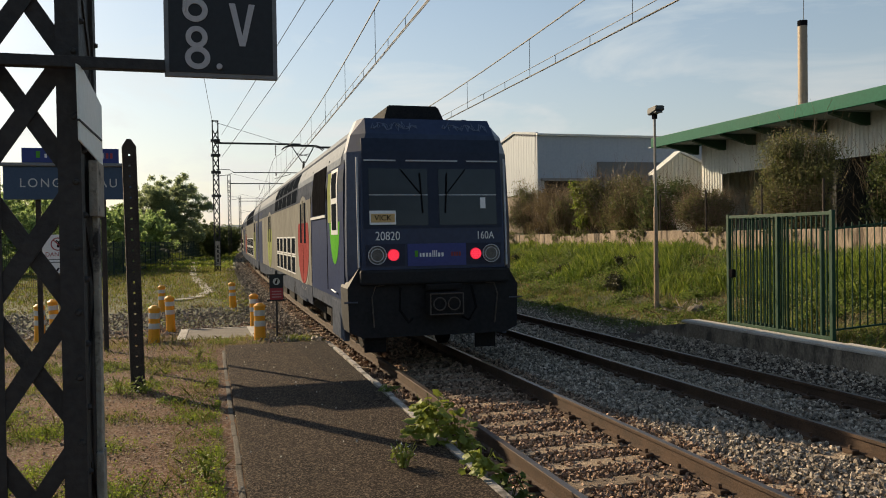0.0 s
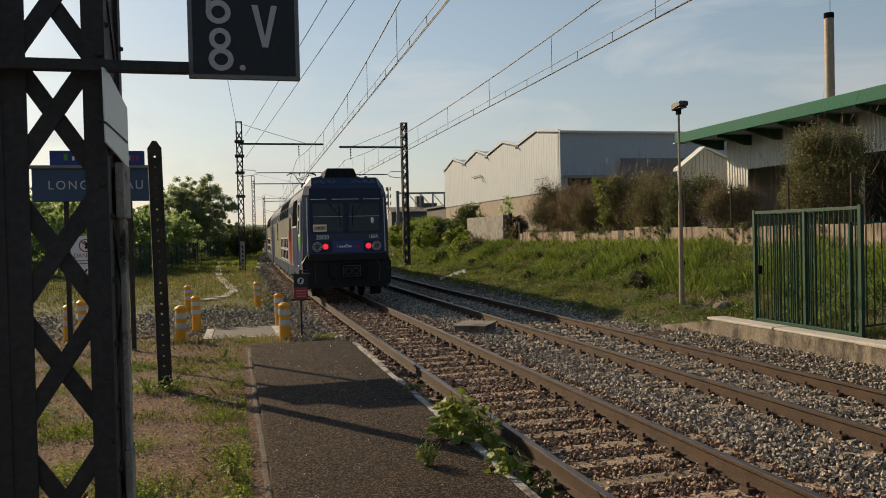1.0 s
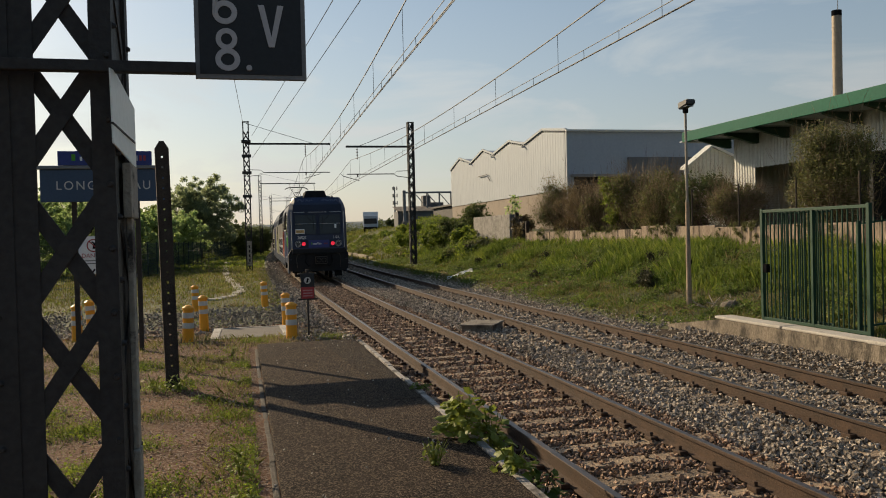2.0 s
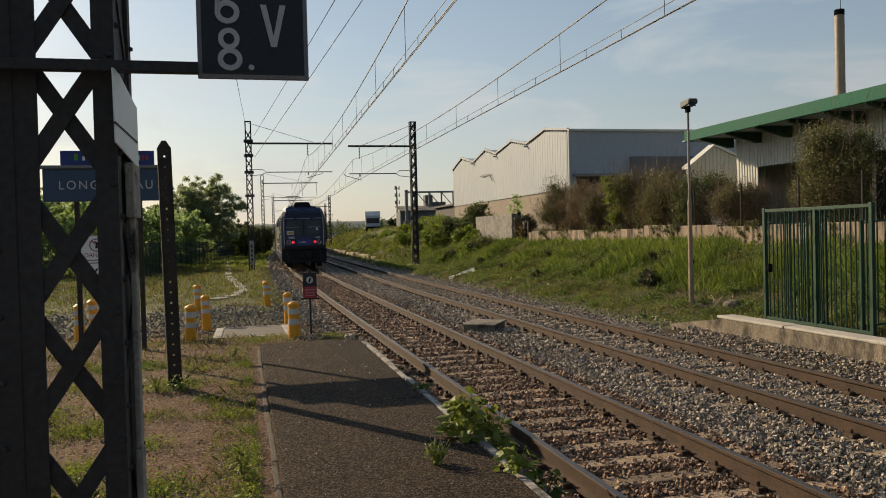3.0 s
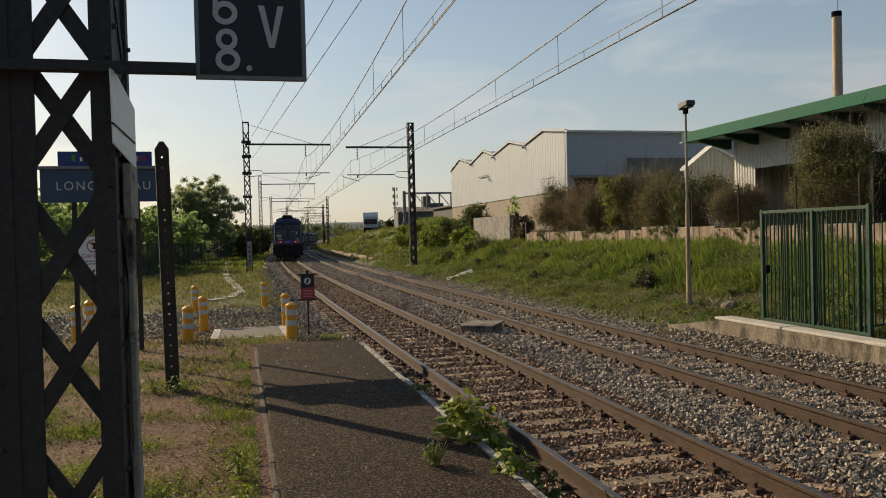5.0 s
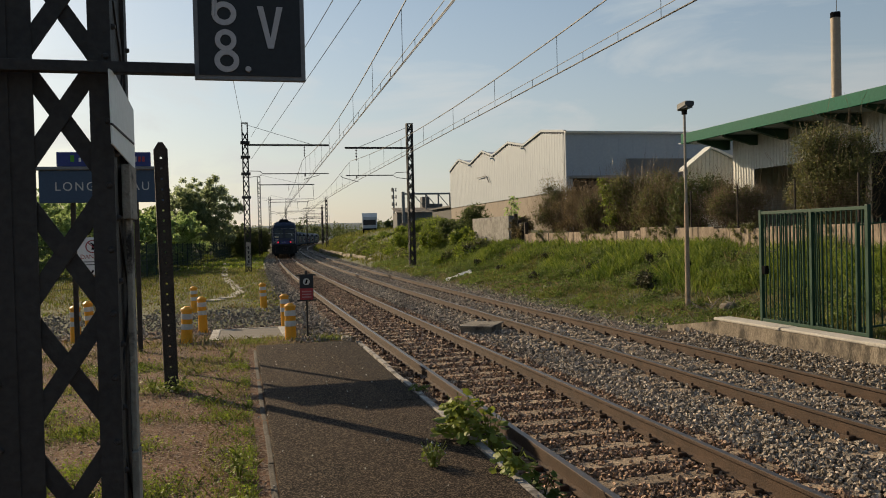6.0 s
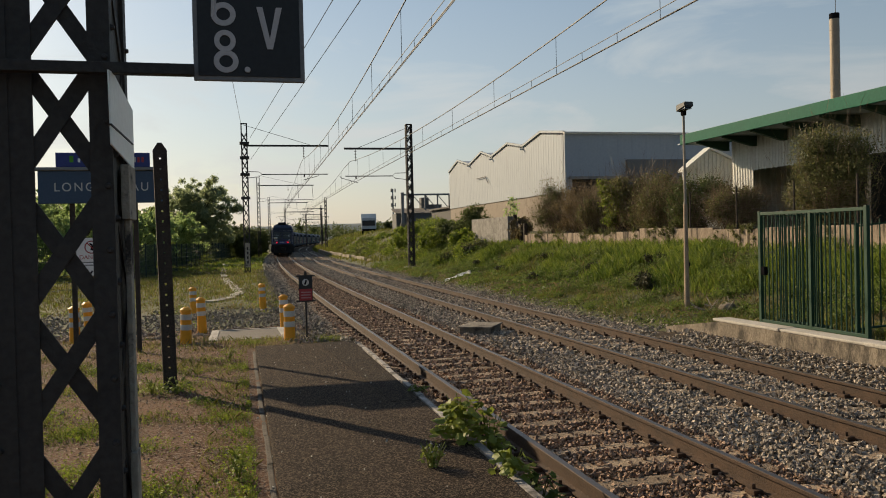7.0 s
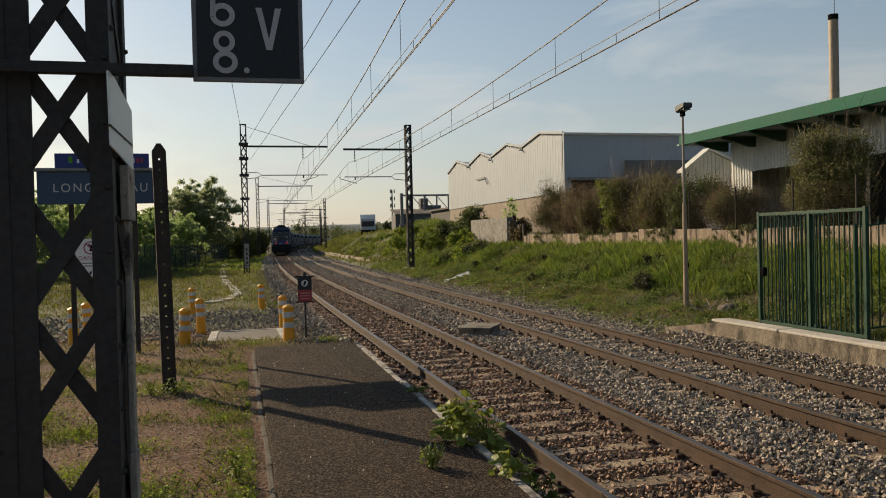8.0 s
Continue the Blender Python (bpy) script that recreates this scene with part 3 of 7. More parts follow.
    plate("sticker", 0.80, 0.89, 2.52, 2.70, 0.02, M_WHITE)
    # scribbled paint on the sloping brow
    rng = random.Random(4)
    for x0, x1 in ((-0.98, -0.22), (0.22, 0.98)):
        bm = bm_new()
        pts = []
        for i in range(34):
            x = x0 + (x1 - x0) * i / 33
            z = 3.88 + 0.065 * math.sin(i * 1.9) + rng.uniform(-0.03, 0.03)
            pts.append((x + 0.05 * math.cos(i * 1.4), fy(z) - 0.006, z))
        tube(bm, pts, 0.007, 4)
        tube(bm, [(px + 0.03, py - 0.004, pz - 0.02 + 0.03 * math.sin(px * 31)) for px, py, pz in pts[::2]], 0.010, 4)
        part("scribble", bm, M_SCRAWL, car, "scrawled pale spray paint")
    # roof housing
    bm = bm_new()
    vs = box(bm, -0.60, 0.62, 1.2, 3.4, 3.95, 4.41, 0.0)
    for v in vs:
        if v.co.z > 4.1:
            v.co.x = 0.01 + (v.co.x - 0.01) * 0.75
            v.co.y = 2.3 + (v.co.y - 2.3) * 0.84
    bmesh.ops.bevel(bm, geom=bm.edges[:], offset=0.025, segments=2, affect="EDGES")
    part("roof_housing", bm, M_TRAIN_DARK, car, "dark trapezoid housing on the roof")
    bm = bm_new()
    rod(bm, (0.80, 0.9, 3.95), (0.80, 0.9, 4.10), 0.07, 12, 0.05)
    part("horn", bm, M_TRAIN_DARK, car)
    # apron, coupler and hoses
    bm = bm_new()
    prism(bm, [(-1.42, 0.55), (-1.2, 0.45), (1.2, 0.45), (1.42, 0.55), (1.44, 1.25), (1.26, 1.56), (-1.26, 1.56), (-1.44, 1.25)], 0.03, 0.75)
    part("apron", bm, M_APRON, car, "black lower apron")
    bm = bm_new()
    box(bm, -1.25, 1.25, -0.10, 0.2, 1.30, 1.54, 0.04)
    part("bumper_beam", bm, M_APRON, car)
    bm = bm_new()
    box(bm, -0.17, 0.37, -0.32, 0.1, 0.80, 1.17, 0.03)
    cp = part("coupler", bm, M_TRAIN_DARK, car, "automatic coupler with two round ports")
    bm = bm_new()
    for x in (-0.02, 0.22):
        for k in range(20):
            a, b = 2 * math.pi * k / 20, 2 * math.pi * (k + 1) / 20
            rod(bm, (x + 0.1 * math.cos(a), -0.325, 0.985 + 0.1 * math.sin(a)), (x + 0.1 * math.cos(b), -0.325, 0.985 + 0.1 * math.sin(b)), 0.012, 5)
    for a, b in (((-0.17, 0.82), (0.37, 0.82)), ((0.37, 0.82), (0.37, 1.15)), ((0.37, 1.15), (-0.17, 1.15)), ((-0.17, 1.15), (-0.17, 0.82))):
        rod(bm, (a[0], -0.325, a[1]), (b[0], -0.325, b[1]), 0.012, 5)
    part("coupler_face", bm, M_COUPLER, cp)
    bm = bm_new()
    box(bm, -0.18, 0.40, -0.2, 0.1, 1.2, 1.30, 0.02)
    part("coupler_hood", bm, M_TRAIN_DARK, car)
    for s in (-1, 1):
        bm = bm_new()
        tube(bm, [(s * 0.6, -0.05, 1.25), (s * 0.64, -0.16, 0.9), (s * 0.5, -0.2, 0.7), (s * 0.42, -0.1, 0.75)], 0.022, 6)
        part("hose", bm, M_BLACK, car)
        bm = bm_new()
        box(bm, s * 0.95 - 0.18, s * 0.95 + 0.18, 0.3, 0.36, 0.18, 0.6, 0.01)
        part("rail_guard", bm, M_TRAIN_DARK, car)
        bm = bm_new()
        rod(bm, (s * 1.28, 0.0, 1.03), (s * 1.50, 0.0, 1.03), 0.014, 6)
        part("step_bar", bm, M_TRAIN_GREY, car)
        bm = bm_new()
        tube(bm, [(s * 1.02, 0.02, 0.62), (s * 1.06, -0.03, 1.1), (s * 1.0, -0.04, 1.28), (s * 0.85, -0.03, 1.3)], 0.012, 6)
        part("grab_rail", bm, M_COUPLER, car)


def pantograph(car, y):
    """A raised collector: one lower arm, a narrow V above it and two contact strips with drooping horns."""
    bm = bm_new()
    for e in (-0.5, 0.5):
        rod(bm, (-0.5, y + 0.4 + e, 4.14), (0.5, y + 0.4 + e, 4.14), 0.035, 6)
        rod(bm, (e, y - 0.1, 4.14), (e, y + 0.9, 4.14), 0.035, 6)
    p = part("pantograph", bm, M_STEEL_DARK, car, "raised pantograph frame with two contact strips")
    bm = bm_new()
    rod(bm, (0.0, y + 0.8, 4.16), (0.0, y - 0.3, 5.02), 0.045, 8)
    part("lower_arm", bm, M_STEEL_DARK, p)
    for s in (-1, 1):
        bm = bm_new()
        rod(bm, (s * 0.06, y - 0.3, 5.0), (s * 0.42, y, 5.64), 0.022, 6)
        rod(bm, (s * 0.2, y - 0.18, 5.25), (-s * 0.26, y - 0.13, 5.36), 0.014, 5)
        part("upper_arm", bm, M_STEEL_DARK, p)
        bm = bm_new()
        rod(bm, (s * 0.42, y - 0.2, 5.64), (s * 0.42, y + 0.2, 5.64), 0.02, 6)
        part("head_link", bm, M_STEEL_DARK, p)
    for e in (-0.18, 0.18):
        bm = bm_new()
        tube(bm, [(-0.80, y + e, 5.52), (-0.68, y + e, 5.62), (-0.46, y + e, 5.68), (0.46, y + e, 5.68), (0.68, y + e, 5.62), (0.80, y + e, 5.52)], 0.024, 6)
        part("contact_strip", bm, M_STEEL_DARK, p)
    for a in (-0.5, 0.5):
        for b in (-0.1, 0.9):
            bm = bm_new()
            for k in range(4):
                rod(bm, (a, y + b, 3.97 + k * 0.04), (a, y + b, 3.99 + k * 0.04), 0.07, 10)
            part("insulator", bm, M_RAIL, p)


def train_car(cab):
    car = new("train_car")
    bm = bm_new()
    prism(bm, SIDE, 0.5 if cab else 0.25, 25.3)
    part("body", bm, M_TRAIN_GREY, car)
    bm = bm_new()
    prism(bm, [(-0.95, 3.975), (0.95, 3.975), (0.82, 4.16), (0.5, 4.22), (-0.5, 4.22), (-0.82, 4.16)], 2.2, 24.8)
    part("roof", bm, M_TRAIN_ROOF, car, "silver grey roof")
    bm = bm_new()
    box(bm, -1.15, 1.15, 0.9, 24.9, 0.45, 0.82)
    for y in (8, 10.2, 12.5, 15):
        box(bm, -1.3, 1.3, y, y + 1.5, 0.35, 0.8, 0.03)
    part("underframe", bm, M_TRAIN_DARK, car, "dirty black underframe equipment")
    bm = bm_new()
    box(bm, -0.75, 0.75, 25.2, 25.65, 0.9, 3.6, 0.05)
    part("gangway", bm, M_BLACK, car, "black rubber gangway bellows")
    for y in (3.6, 21.8):
        bogie(car, y)
    for s in (-1, 1):
        car_side(car, s, cab)
    if cab:
        cab_front(car)
        pantograph(car, 19.3)
        return tagged(car, "dark blue double-deck end car with lit tail lamps", "train car", group="cars of the train")
    return tagged(car, "cream and blue double-deck commuter car", "train car", group="cars of the train")


CARS = [train_car(True), train_car(False)]
for _ in range(8):
    CARS.append(copy_thing(CARS[1], pose(0, 0, 0)))


# ---- masts and wires ----
M_PALE_METAL = mat("pale_painted_plate", (0.74, 0.76, 0.72), (0.84, 0.86, 0.82), 0.5, scale=3, fine=40, bump=0.05, stain=((0.5, 0.47, 0.4), 5, 0.66))
M_PEELED = mat("peeling_paint", (0.30, 0.27, 0.22), (0.42, 0.38, 0.31), 0.85, scale=6, fine=40, bump=0.6, stain=((0.05, 0.045, 0.04), 7, 0.52))
M_WIRE = mat("copper_wire", (0.05, 0.045, 0.04), (0.08, 0.07, 0.06), 0.6, 0.4, scale=3, fine=30, bump=0)
M_PORCELAIN = mat("brown_porcelain", (0.05, 0.025, 0.02), (0.08, 0.04, 0.03), 0.25, scale=3, fine=30, bump=0)


def angle_leg(bm, x, y, z0, z1, sx_, sy_, w, th=0.008):
    """An L-section with its corner at (x, y)."""
    box(bm, min(x, x + sx_ * w), max(x, x + sx_ * w), min(y, y + sy_ * th), max(y, y + sy_ * th), z0, z1)
    box(bm, min(x, x + sx_ * th), max(x, x + sx_ * th), min(y + sy_ * th, y + sy_ * w), max(y + sy_ * th, y + sy_ * w), z0, z1)


def lattice_mast(width, depth, height, m, leg, pitch, strap, z_first=0.0, faces="all", brace=None, slip=(), label="dark riveted steel lattice mast beside the railway track"):
    mast = new("lattice_mast")
    mast.matrix_basis = m
    hx, hy = width / 2, depth / 2
    for sx_ in (-1, 1):
        for sy_ in (-1, 1):
            if faces == "front" and sx_ < 0 < sy_:
                continue
            bm = bm_new()
            angle_leg(bm, sx_ * hx, sy_ * hy, -0.4, height, -sx_, -sy_, leg)
            part("leg", bm, M_STEEL_DARK, mast)
    k = int((height - z_first) / pitch)
    for s in (-1, 1):
        if faces == "front" and s > 0:
            continue
        for i in range(k):
            a, b = z_first + i * pitch, z_first + (i + 1) * pitch
            bm = bm_new()
            if i < len(slip):
                a, b = a + slip[i], b + slip[i]
            e = leg * 0.5
            x0, x1 = brace or (-hx + e, hx - e)
            bar(bm, (x0, s * (hy - 0.012), a), (x1, s * (hy - 0.012), b), strap, 0.008, (0, 1, 0))
            bar(bm, (x1, s * (hy - 0.022), a), (x0, s * (hy - 0.022), b), strap, 0.008, (0, 1, 0))
            part("brace", bm, M_STEEL_DARK, mast)
    for s in (-1, 1):
        if faces == "front" and s < 0:
            continue
        for i in range(k):
            bm = bm_new()
            a, b = z_first + i * pitch, z_first + (i + 1) * pitch
            e = leg * 0.5
            fl = 1 if i % 2 else -1
            bar(bm, (s * (hx - 0.012), -fl * (hy - e), a), (s * (hx - 0.012), fl * (hy - e), b), strap * 0.8, 0.008, (1, 0, 0))
            part("lacing", bm, M_STEEL_DARK, mast)
    bm = bm_new()
    box(bm, -hx - 0.01, hx + 0.01, -hy - 0.01, hy + 0.01, height, height + 0.03)
    part("cap", bm, M_STEEL_DARK, mast)
    return tagged(mast, label, "mast", group="lattice masts along the line")


def insulator(bm, x, y, z0, z1, r=0.07):
    k = 4
    for i in range(k):
        z = z0 + (z1 - z0) * (i + 0.5) / k
        rod(bm, (x, y, z - 0.03), (x, y, z + 0.03), r, 10, r * 0.5)
    rod(bm, (x, y, z0), (x, y, z1), 0.018, 6)


def catenary_support(mast, side, reach, z_arm, z_steady, wire_x):
    """A horizontal arm with a stay, a hanging insulator and a lower registration arm, on one side of its mast."""
    s = side
    bm = bm_new()
    box(bm, min(0, s * reach), max(0, s * reach), -0.05, 0.05, z_arm - 0.06, z_arm + 0.06, 0.01)
    part("arm", bm, M_STEEL_DARK, mast)
    bm = bm_new()
    rod(bm, (0, 0, z_arm + 1.35), (s * reach * 0.78, 0, z_arm + 0.06), 0.014, 6)
    part("stay", bm, M_STEEL_DARK, mast)
    bm = bm_new()
    insulator(bm, s * wire_x, 0, z_arm - 0.8, z_arm - 0.06)
    part("insulator", bm, M_PORCELAIN, mast)
    bm = bm_new()
    tube(bm, [(0, 0, z_steady + 0.2), (s * 0.9, 0, z_steady + 0.17), (s * 1.1, 0, z_steady), (s * 0.9, 0, z_steady - 0.15), (0, 0, z_steady - 0.25)], 0.022, 6)
    rod(bm, (s * 1.1, 0, z_steady), (s * reach * 0.99, 0, z_steady), 0.03, 8)
    tube(bm, [(s * (wire_x + 1.0), 0, z_steady), (s * (wire_x + 0.9), 0, z_steady - 0.12), (s * (wire_x - 0.1), 0, z_steady - 0.4)], 0.02, 6)
    part("registration_arm", bm, M_STEEL_DARK, mast)
    bm = bm_new()
    insulator(bm, s * wire_x, 0, z_steady - 0.18, z_steady, 0.05)
    part("insulator", bm, M_PORCELAIN, mast)


for x, y, h in ((0.56, 55, 9.87), (2.72, 109, 10.4), (5.75, 155, 10.2), (11.4, 205, 10.2), (20.6, 255, 10.2)):
    mast = lattice_mast(0.42, 0.42, h, pose(x, y, -0.1), 0.075, 0.62, 0.055)
    if y == 55:
        for z in (5.0, 6.55, 7.65, 8.6):
            bm = bm_new()
            box(bm, -0.30, 0.30, -0.27, 0.27, z - 0.08, z + 0.08, 0.01)
            part("collar", bm, M_STEEL_DARK, mast)
        bm = bm_new()
        box(bm, -0.13, 0.17, -0.34, -0.23, 0.45, 2.05, 0.02)
        part("notice_plate", bm, M_PEELED, mast, "tall pale number plate with bars")
        for i in range(4):
            bm = bm_new()
            box(bm, -0.03, 0.07, -0.345, -0.34, 0.7 + i * 0.3, 0.88 + i * 0.3)
            part("bar", bm, M_STEEL_DARK, mast)
    top = h - 0.42 if y == 55 else h
    catenary_support(mast, 1, 5.5 if y == 55 else 7.2, top - 1.0, top - 2.9, 3.85)
    if y > 60:
        bm = bm_new()
        bar(bm, (7.0, 0, h - 1.0), (7.1, 0, h - 2.7), 0.05, 0.05)
        bar(bm, (5.1, 0, h - 1.0), (5.2, 0, h - 2.7), 0.05, 0.05)
        part("drop_post", bm, M_STEEL_DARK, mast)
mast = lattice_mast(0.40, 0.40, 9.0, pose(10.55, 50, 0.12), 0.075, 0.60, 0.055)
catenary_support(mast, -1, 4.08, 7.5, 5.8, 3.38)
bm = bm_new()
box(bm, -0.42, 0.42, -0.42, 0.42, -0.35, 0.10, 0.03)
part("footing", bm, M_CONCRETE, mast, "concrete block footing")
for y, off in ((150, 11.3), (185, 11.3), (230, 11.3)):
    mast = lattice_mast(0.42, 0.42, 9.5, pose(drift(y) + off, y, 0.2), 0.09, 0.7, 0.07)
    catenary_support(mast, -1, 4.25, 7.5, 5.8, 3.55)


def contact_line(x_near, x_far, y_far, zc, zm, k, y_mid, seed):
    """Contact wire, auxiliary and sagging messenger with droppers, over one track."""
    line = new("catenary")

    def wx(y):
        if y < y_far:
            return x_near + (x_far - x_near) * (y + 50) / (y_far + 50)
        return x_far + drift(y) - drift(y_far)

    def mz(y):
        d = (y - y_mid) % 53.0
        d = min(d, 53.0 - d) if y > y_far or y < 2 else abs(y - y_mid)
        return zm + k * min(d, 26) ** 2

    ys = lines([(-40, 3), (y_far, 3), (260, 1)])
    for nm, zf, r in (("contact_wire", lambda y: zc, 0.010), ("contact_wire", lambda y: zc + 0.004, 0.010), ("auxiliary_wire", lambda y: zc + 0.17, 0.008), ("messenger_wire", mz, 0.015)):
        bm = bm_new()
        dx = 0.03 if nm == "contact_wire" and r == 0.010 and zf(0) > zc else 0.0
        tube(bm, [(wx(y) + dx, y, zf(y)) for y in ys], r, 5)
        part(nm, bm, M_WIRE, line)
    y = -20.0
    while y < 140:
        bm = bm_new()
        rod(bm, (wx(y), y, zc + 0.17), (wx(y), y, mz(y)), 0.006, 4)
        part("dropper", bm, M_WIRE, line)
        for e in (0.0, 1.6, 3.2):
            bm = bm_new()
            rod(bm, (wx(y + e), y + e, zc), (wx(y + e), y + e, zc + 0.17), 0.006, 4)
            part("dropper", bm, M_WIRE, line)
        y += 4.6
    return tagged(line, "overhead contact wires with droppers above a track", "overhead line", group="overhead lines")


contact_line(1.8, 4.38, 55, 5.72, 6.61, 0.0014, 30, 1)
contact_line(6.45, 7.15, 50, 5.58, 6.28, 0.0012, 27, 2)
for a, b in (((0.95, 55, 8.88), (2.71, 23, 8.82)), ((0.95, 55, 7.45), (3.52, 23, 8.9)), ((0.40, 55, 9.72), (-0.04, 37, 9.2))):
    a, b = Vector(a), Vector(b)
    bm = bm_new()
    tube(bm, [a + (b - a) * (i / 6 * 1.9) + Vector((0, 0, -0.12 * math.sin(math.pi * min(1, i / 6)))) for i in range(7)], 0.012, 5)
    tagged(part("feeder_wire", bm, M_WIRE), "dark feeder cable strung from the lattice mast", "cable", group="feeder cables")


# ---- near mast with its signal board ----
M_BOARD_BLACK = mat("matt_black_board", (0.016, 0.018, 0.02), (0.024, 0.026, 0.029), 0.6, scale=4, fine=60, bump=0.05)
M_BOARD_EDGE = mat("grey_board_edge", (0.16, 0.16, 0.16), (0.22, 0.22, 0.22), 0.6, scale=4, fine=60, bump=0.1)
M_BOARD_MARK = mat("dull_reflective_white", (0.42, 0.40, 0.40), (0.50, 0.48, 0.48), 0.6, scale=9, fine=80, bump=0.05)


def near_mast():
    mast = lattice_mast(0.36, 0.40, 5.2, pose(-0.55, 2.90, 0.25), 0.066, 0.385, 0.052, z_first=0.1025, faces="front", brace=(-0.10, 0.155), slip=(0, 0, -0.055, -0.014, -0.042, -0.005, -0.045), label="black lattice steel mast with peeling paint, on the platform")
    bm = bm_new()
    ys, zs = (2.56, 2.66, 3.12, 3.12, 2.58), (2.583, 2.593, 2.55, 2.335, 2.365)
    pts = [(y - 2.90, z - 0.25) for y, z in zip(ys, zs)]
    f0 = [bm.verts.new((0.19, y, z)) for y, z in pts]
    f1 = [bm.verts.new((0.194, y, z)) for y, z in pts]
    bm.faces.new(f0)
    bm.faces.new(f1[::-1])
    for i in range(5):
        bm.faces.new((f0[i], f1[i], f1[(i + 1) % 5], f0[(i + 1) % 5]))
    part("side_plate", bm, M_PALE_METAL, mast, "pale blank metal side plate")
    bm = bm_new()
    box(bm, 0.186, 0.197, -0.33, 0.19, 2.17, 2.176)
    part("plate_seam", bm, M_STEEL_DARK, mast)
    bm = bm_new()
    box(bm, 0.182, 0.208, -0.06, 0.12, 1.9, 2.08, 0.004)
    part("cover_strip", bm, M_PEELED, mast, "pale cover strip with flaking paint")
    bm = bm_new()
    box(bm, 0.182, 0.205, -0.02, 0.06, -0.3, 1.12, 0.004)
    part("cover_strip", bm, M_PEELED, mast, "pale cover strip with flaking paint")
    bm = bm_new()
    box(bm, 0.182, 0.200, 0.0, 0.07, 1.12, 1.9, 0.004)
    part("conduit", bm, M_PEELED, mast)
    bm = bm_new()
    rod(bm, (0, 0, 0), (0, -0.012, 0), 0.011, 8, 0.006)
    me = mesh_of("rivet", bm, M_STEEL_DARK)
    for z in np.arange(0.2, 3.2, 0.2):
        for x in (-0.165, 0.165):
            ob = new("rivet", me)
            ob.parent, ob.matrix_basis = mast, pose(x, -0.20, z)
            ob = new("rivet", me)
            ob.parent, ob.matrix_basis = mast, pose(0.18, x, z + 0.1, 0, 0, 90)
    bm = bm_new()
    box(bm, -0.19, -0.046, -0.196, -0.188, -0.4, 5.2)
    part("stiffener", bm, M_STEEL_DARK, mast, "wide black stiffening plate")
    bm = bm_new()
    box(bm, 0.158, 0.166, -0.14, 0.14, -0.4, 5.2)
    part("side_sheet", bm, M_STEEL_DARK, mast)
    return mast


near_mast()


def digit_ring(bm, x, z, rx, rz, w):
    """A flat ring of a painted figure, facing -y."""
    k = 36
    rings = []
    for s, y in ((1.0, -0.003), (0.0, -0.003)):
        rings.append([bm.verts.new((x + (rx - (0 if s else w)) * math.cos(2 * math.pi * i / k), y, z + (rz - (0 if s else w)) * math.sin(2 * math.pi * i / k))) for i in range(k)])
    back = [[bm.verts.new((v.co.x, 0.001, v.co.z)) for v in r] for r in rings]
    for i in range(k):
        j = (i + 1) % k
        bm.faces.new((rings[0][i], rings[0][j], rings[1][j], rings[1][i]))
        bm.faces.new((rings[0][i], back[0][i], back[0][j], rings[0][j]))
        bm.faces.new((rings[1][i], rings[1][j], back[1][j], back[1][i]))


def signal_board():
    board = new("signal_board")
    board.matrix_basis = pose(0.052, 2.66, 2.577)
    bm = bm_new()
    box(bm, -0.172, 0.172, 0.0, 0.02, 0.0, 0.52, 0.002)
    part("plate", bm, M_BOARD_EDGE, board)
    bm = bm_new()
    box(bm, -0.158, 0.158, -0.003, 0.0, 0.014, 0.506)
    panel = part("face", bm, M_BOARD_BLACK, board, "matt black face")
    bm = bm_new()
    digit_ring(bm, -0.073, 0.060, 0.038, 0.036, 0.017)
    part("figure", bm, M_BOARD_MARK, panel, m=pose(0, -0.0035, 0))
    bm = bm_new()
    digit_ring(bm, -0.075, 0.124, 0.033, 0.034, 0.016)
    part("figure", bm, M_BOARD_MARK, panel, m=pose(0, -0.0041, 0))
    bm = bm_new()
    digit_ring(bm, -0.078, 0.208, 0.038, 0.037, 0.017)
    tube(bm, [(-0.108, 0, 0.20), (-0.106, 0, 0.25), (-0.092, 0, 0.285), (-0.065, 0, 0.30)], 0.008, 4)
    part("figure", bm, M_BOARD_MARK, panel, m=pose(0, -0.0035, 0))
    bm = bm_new()
    prism(bm, [(0.024, 0.235), (0.043, 0.235), (0.064, 0.135), (0.085, 0.235), (0.104, 0.235), (0.073, 0.102), (0.055, 0.102)], -0.002, 0.003)
    part("letter", bm, M_BOARD_MARK, panel, m=pose(0, -0.004, 0))
    bm = bm_new()
    rod(bm, (-0.008, 0.0, 0.034), (-0.008, -0.012, 0.034), 0.009, 14)
    part("bolt", bm, M_BOARD_MARK, board)
    bm = bm_new()
    box(bm, -0.95, -0.17, -0.03, 0.01, 0.010, 0.044, 0.003)
    box(bm, -0.17, 0.17, 0.02, 0.04, 0.010, 0.044, 0.003)
    part("mounting_bar", bm, M_STEEL_DARK, board)
    return tagged(board, "black speed board with dull white figures in a grey edge", "sign")


signal_board()


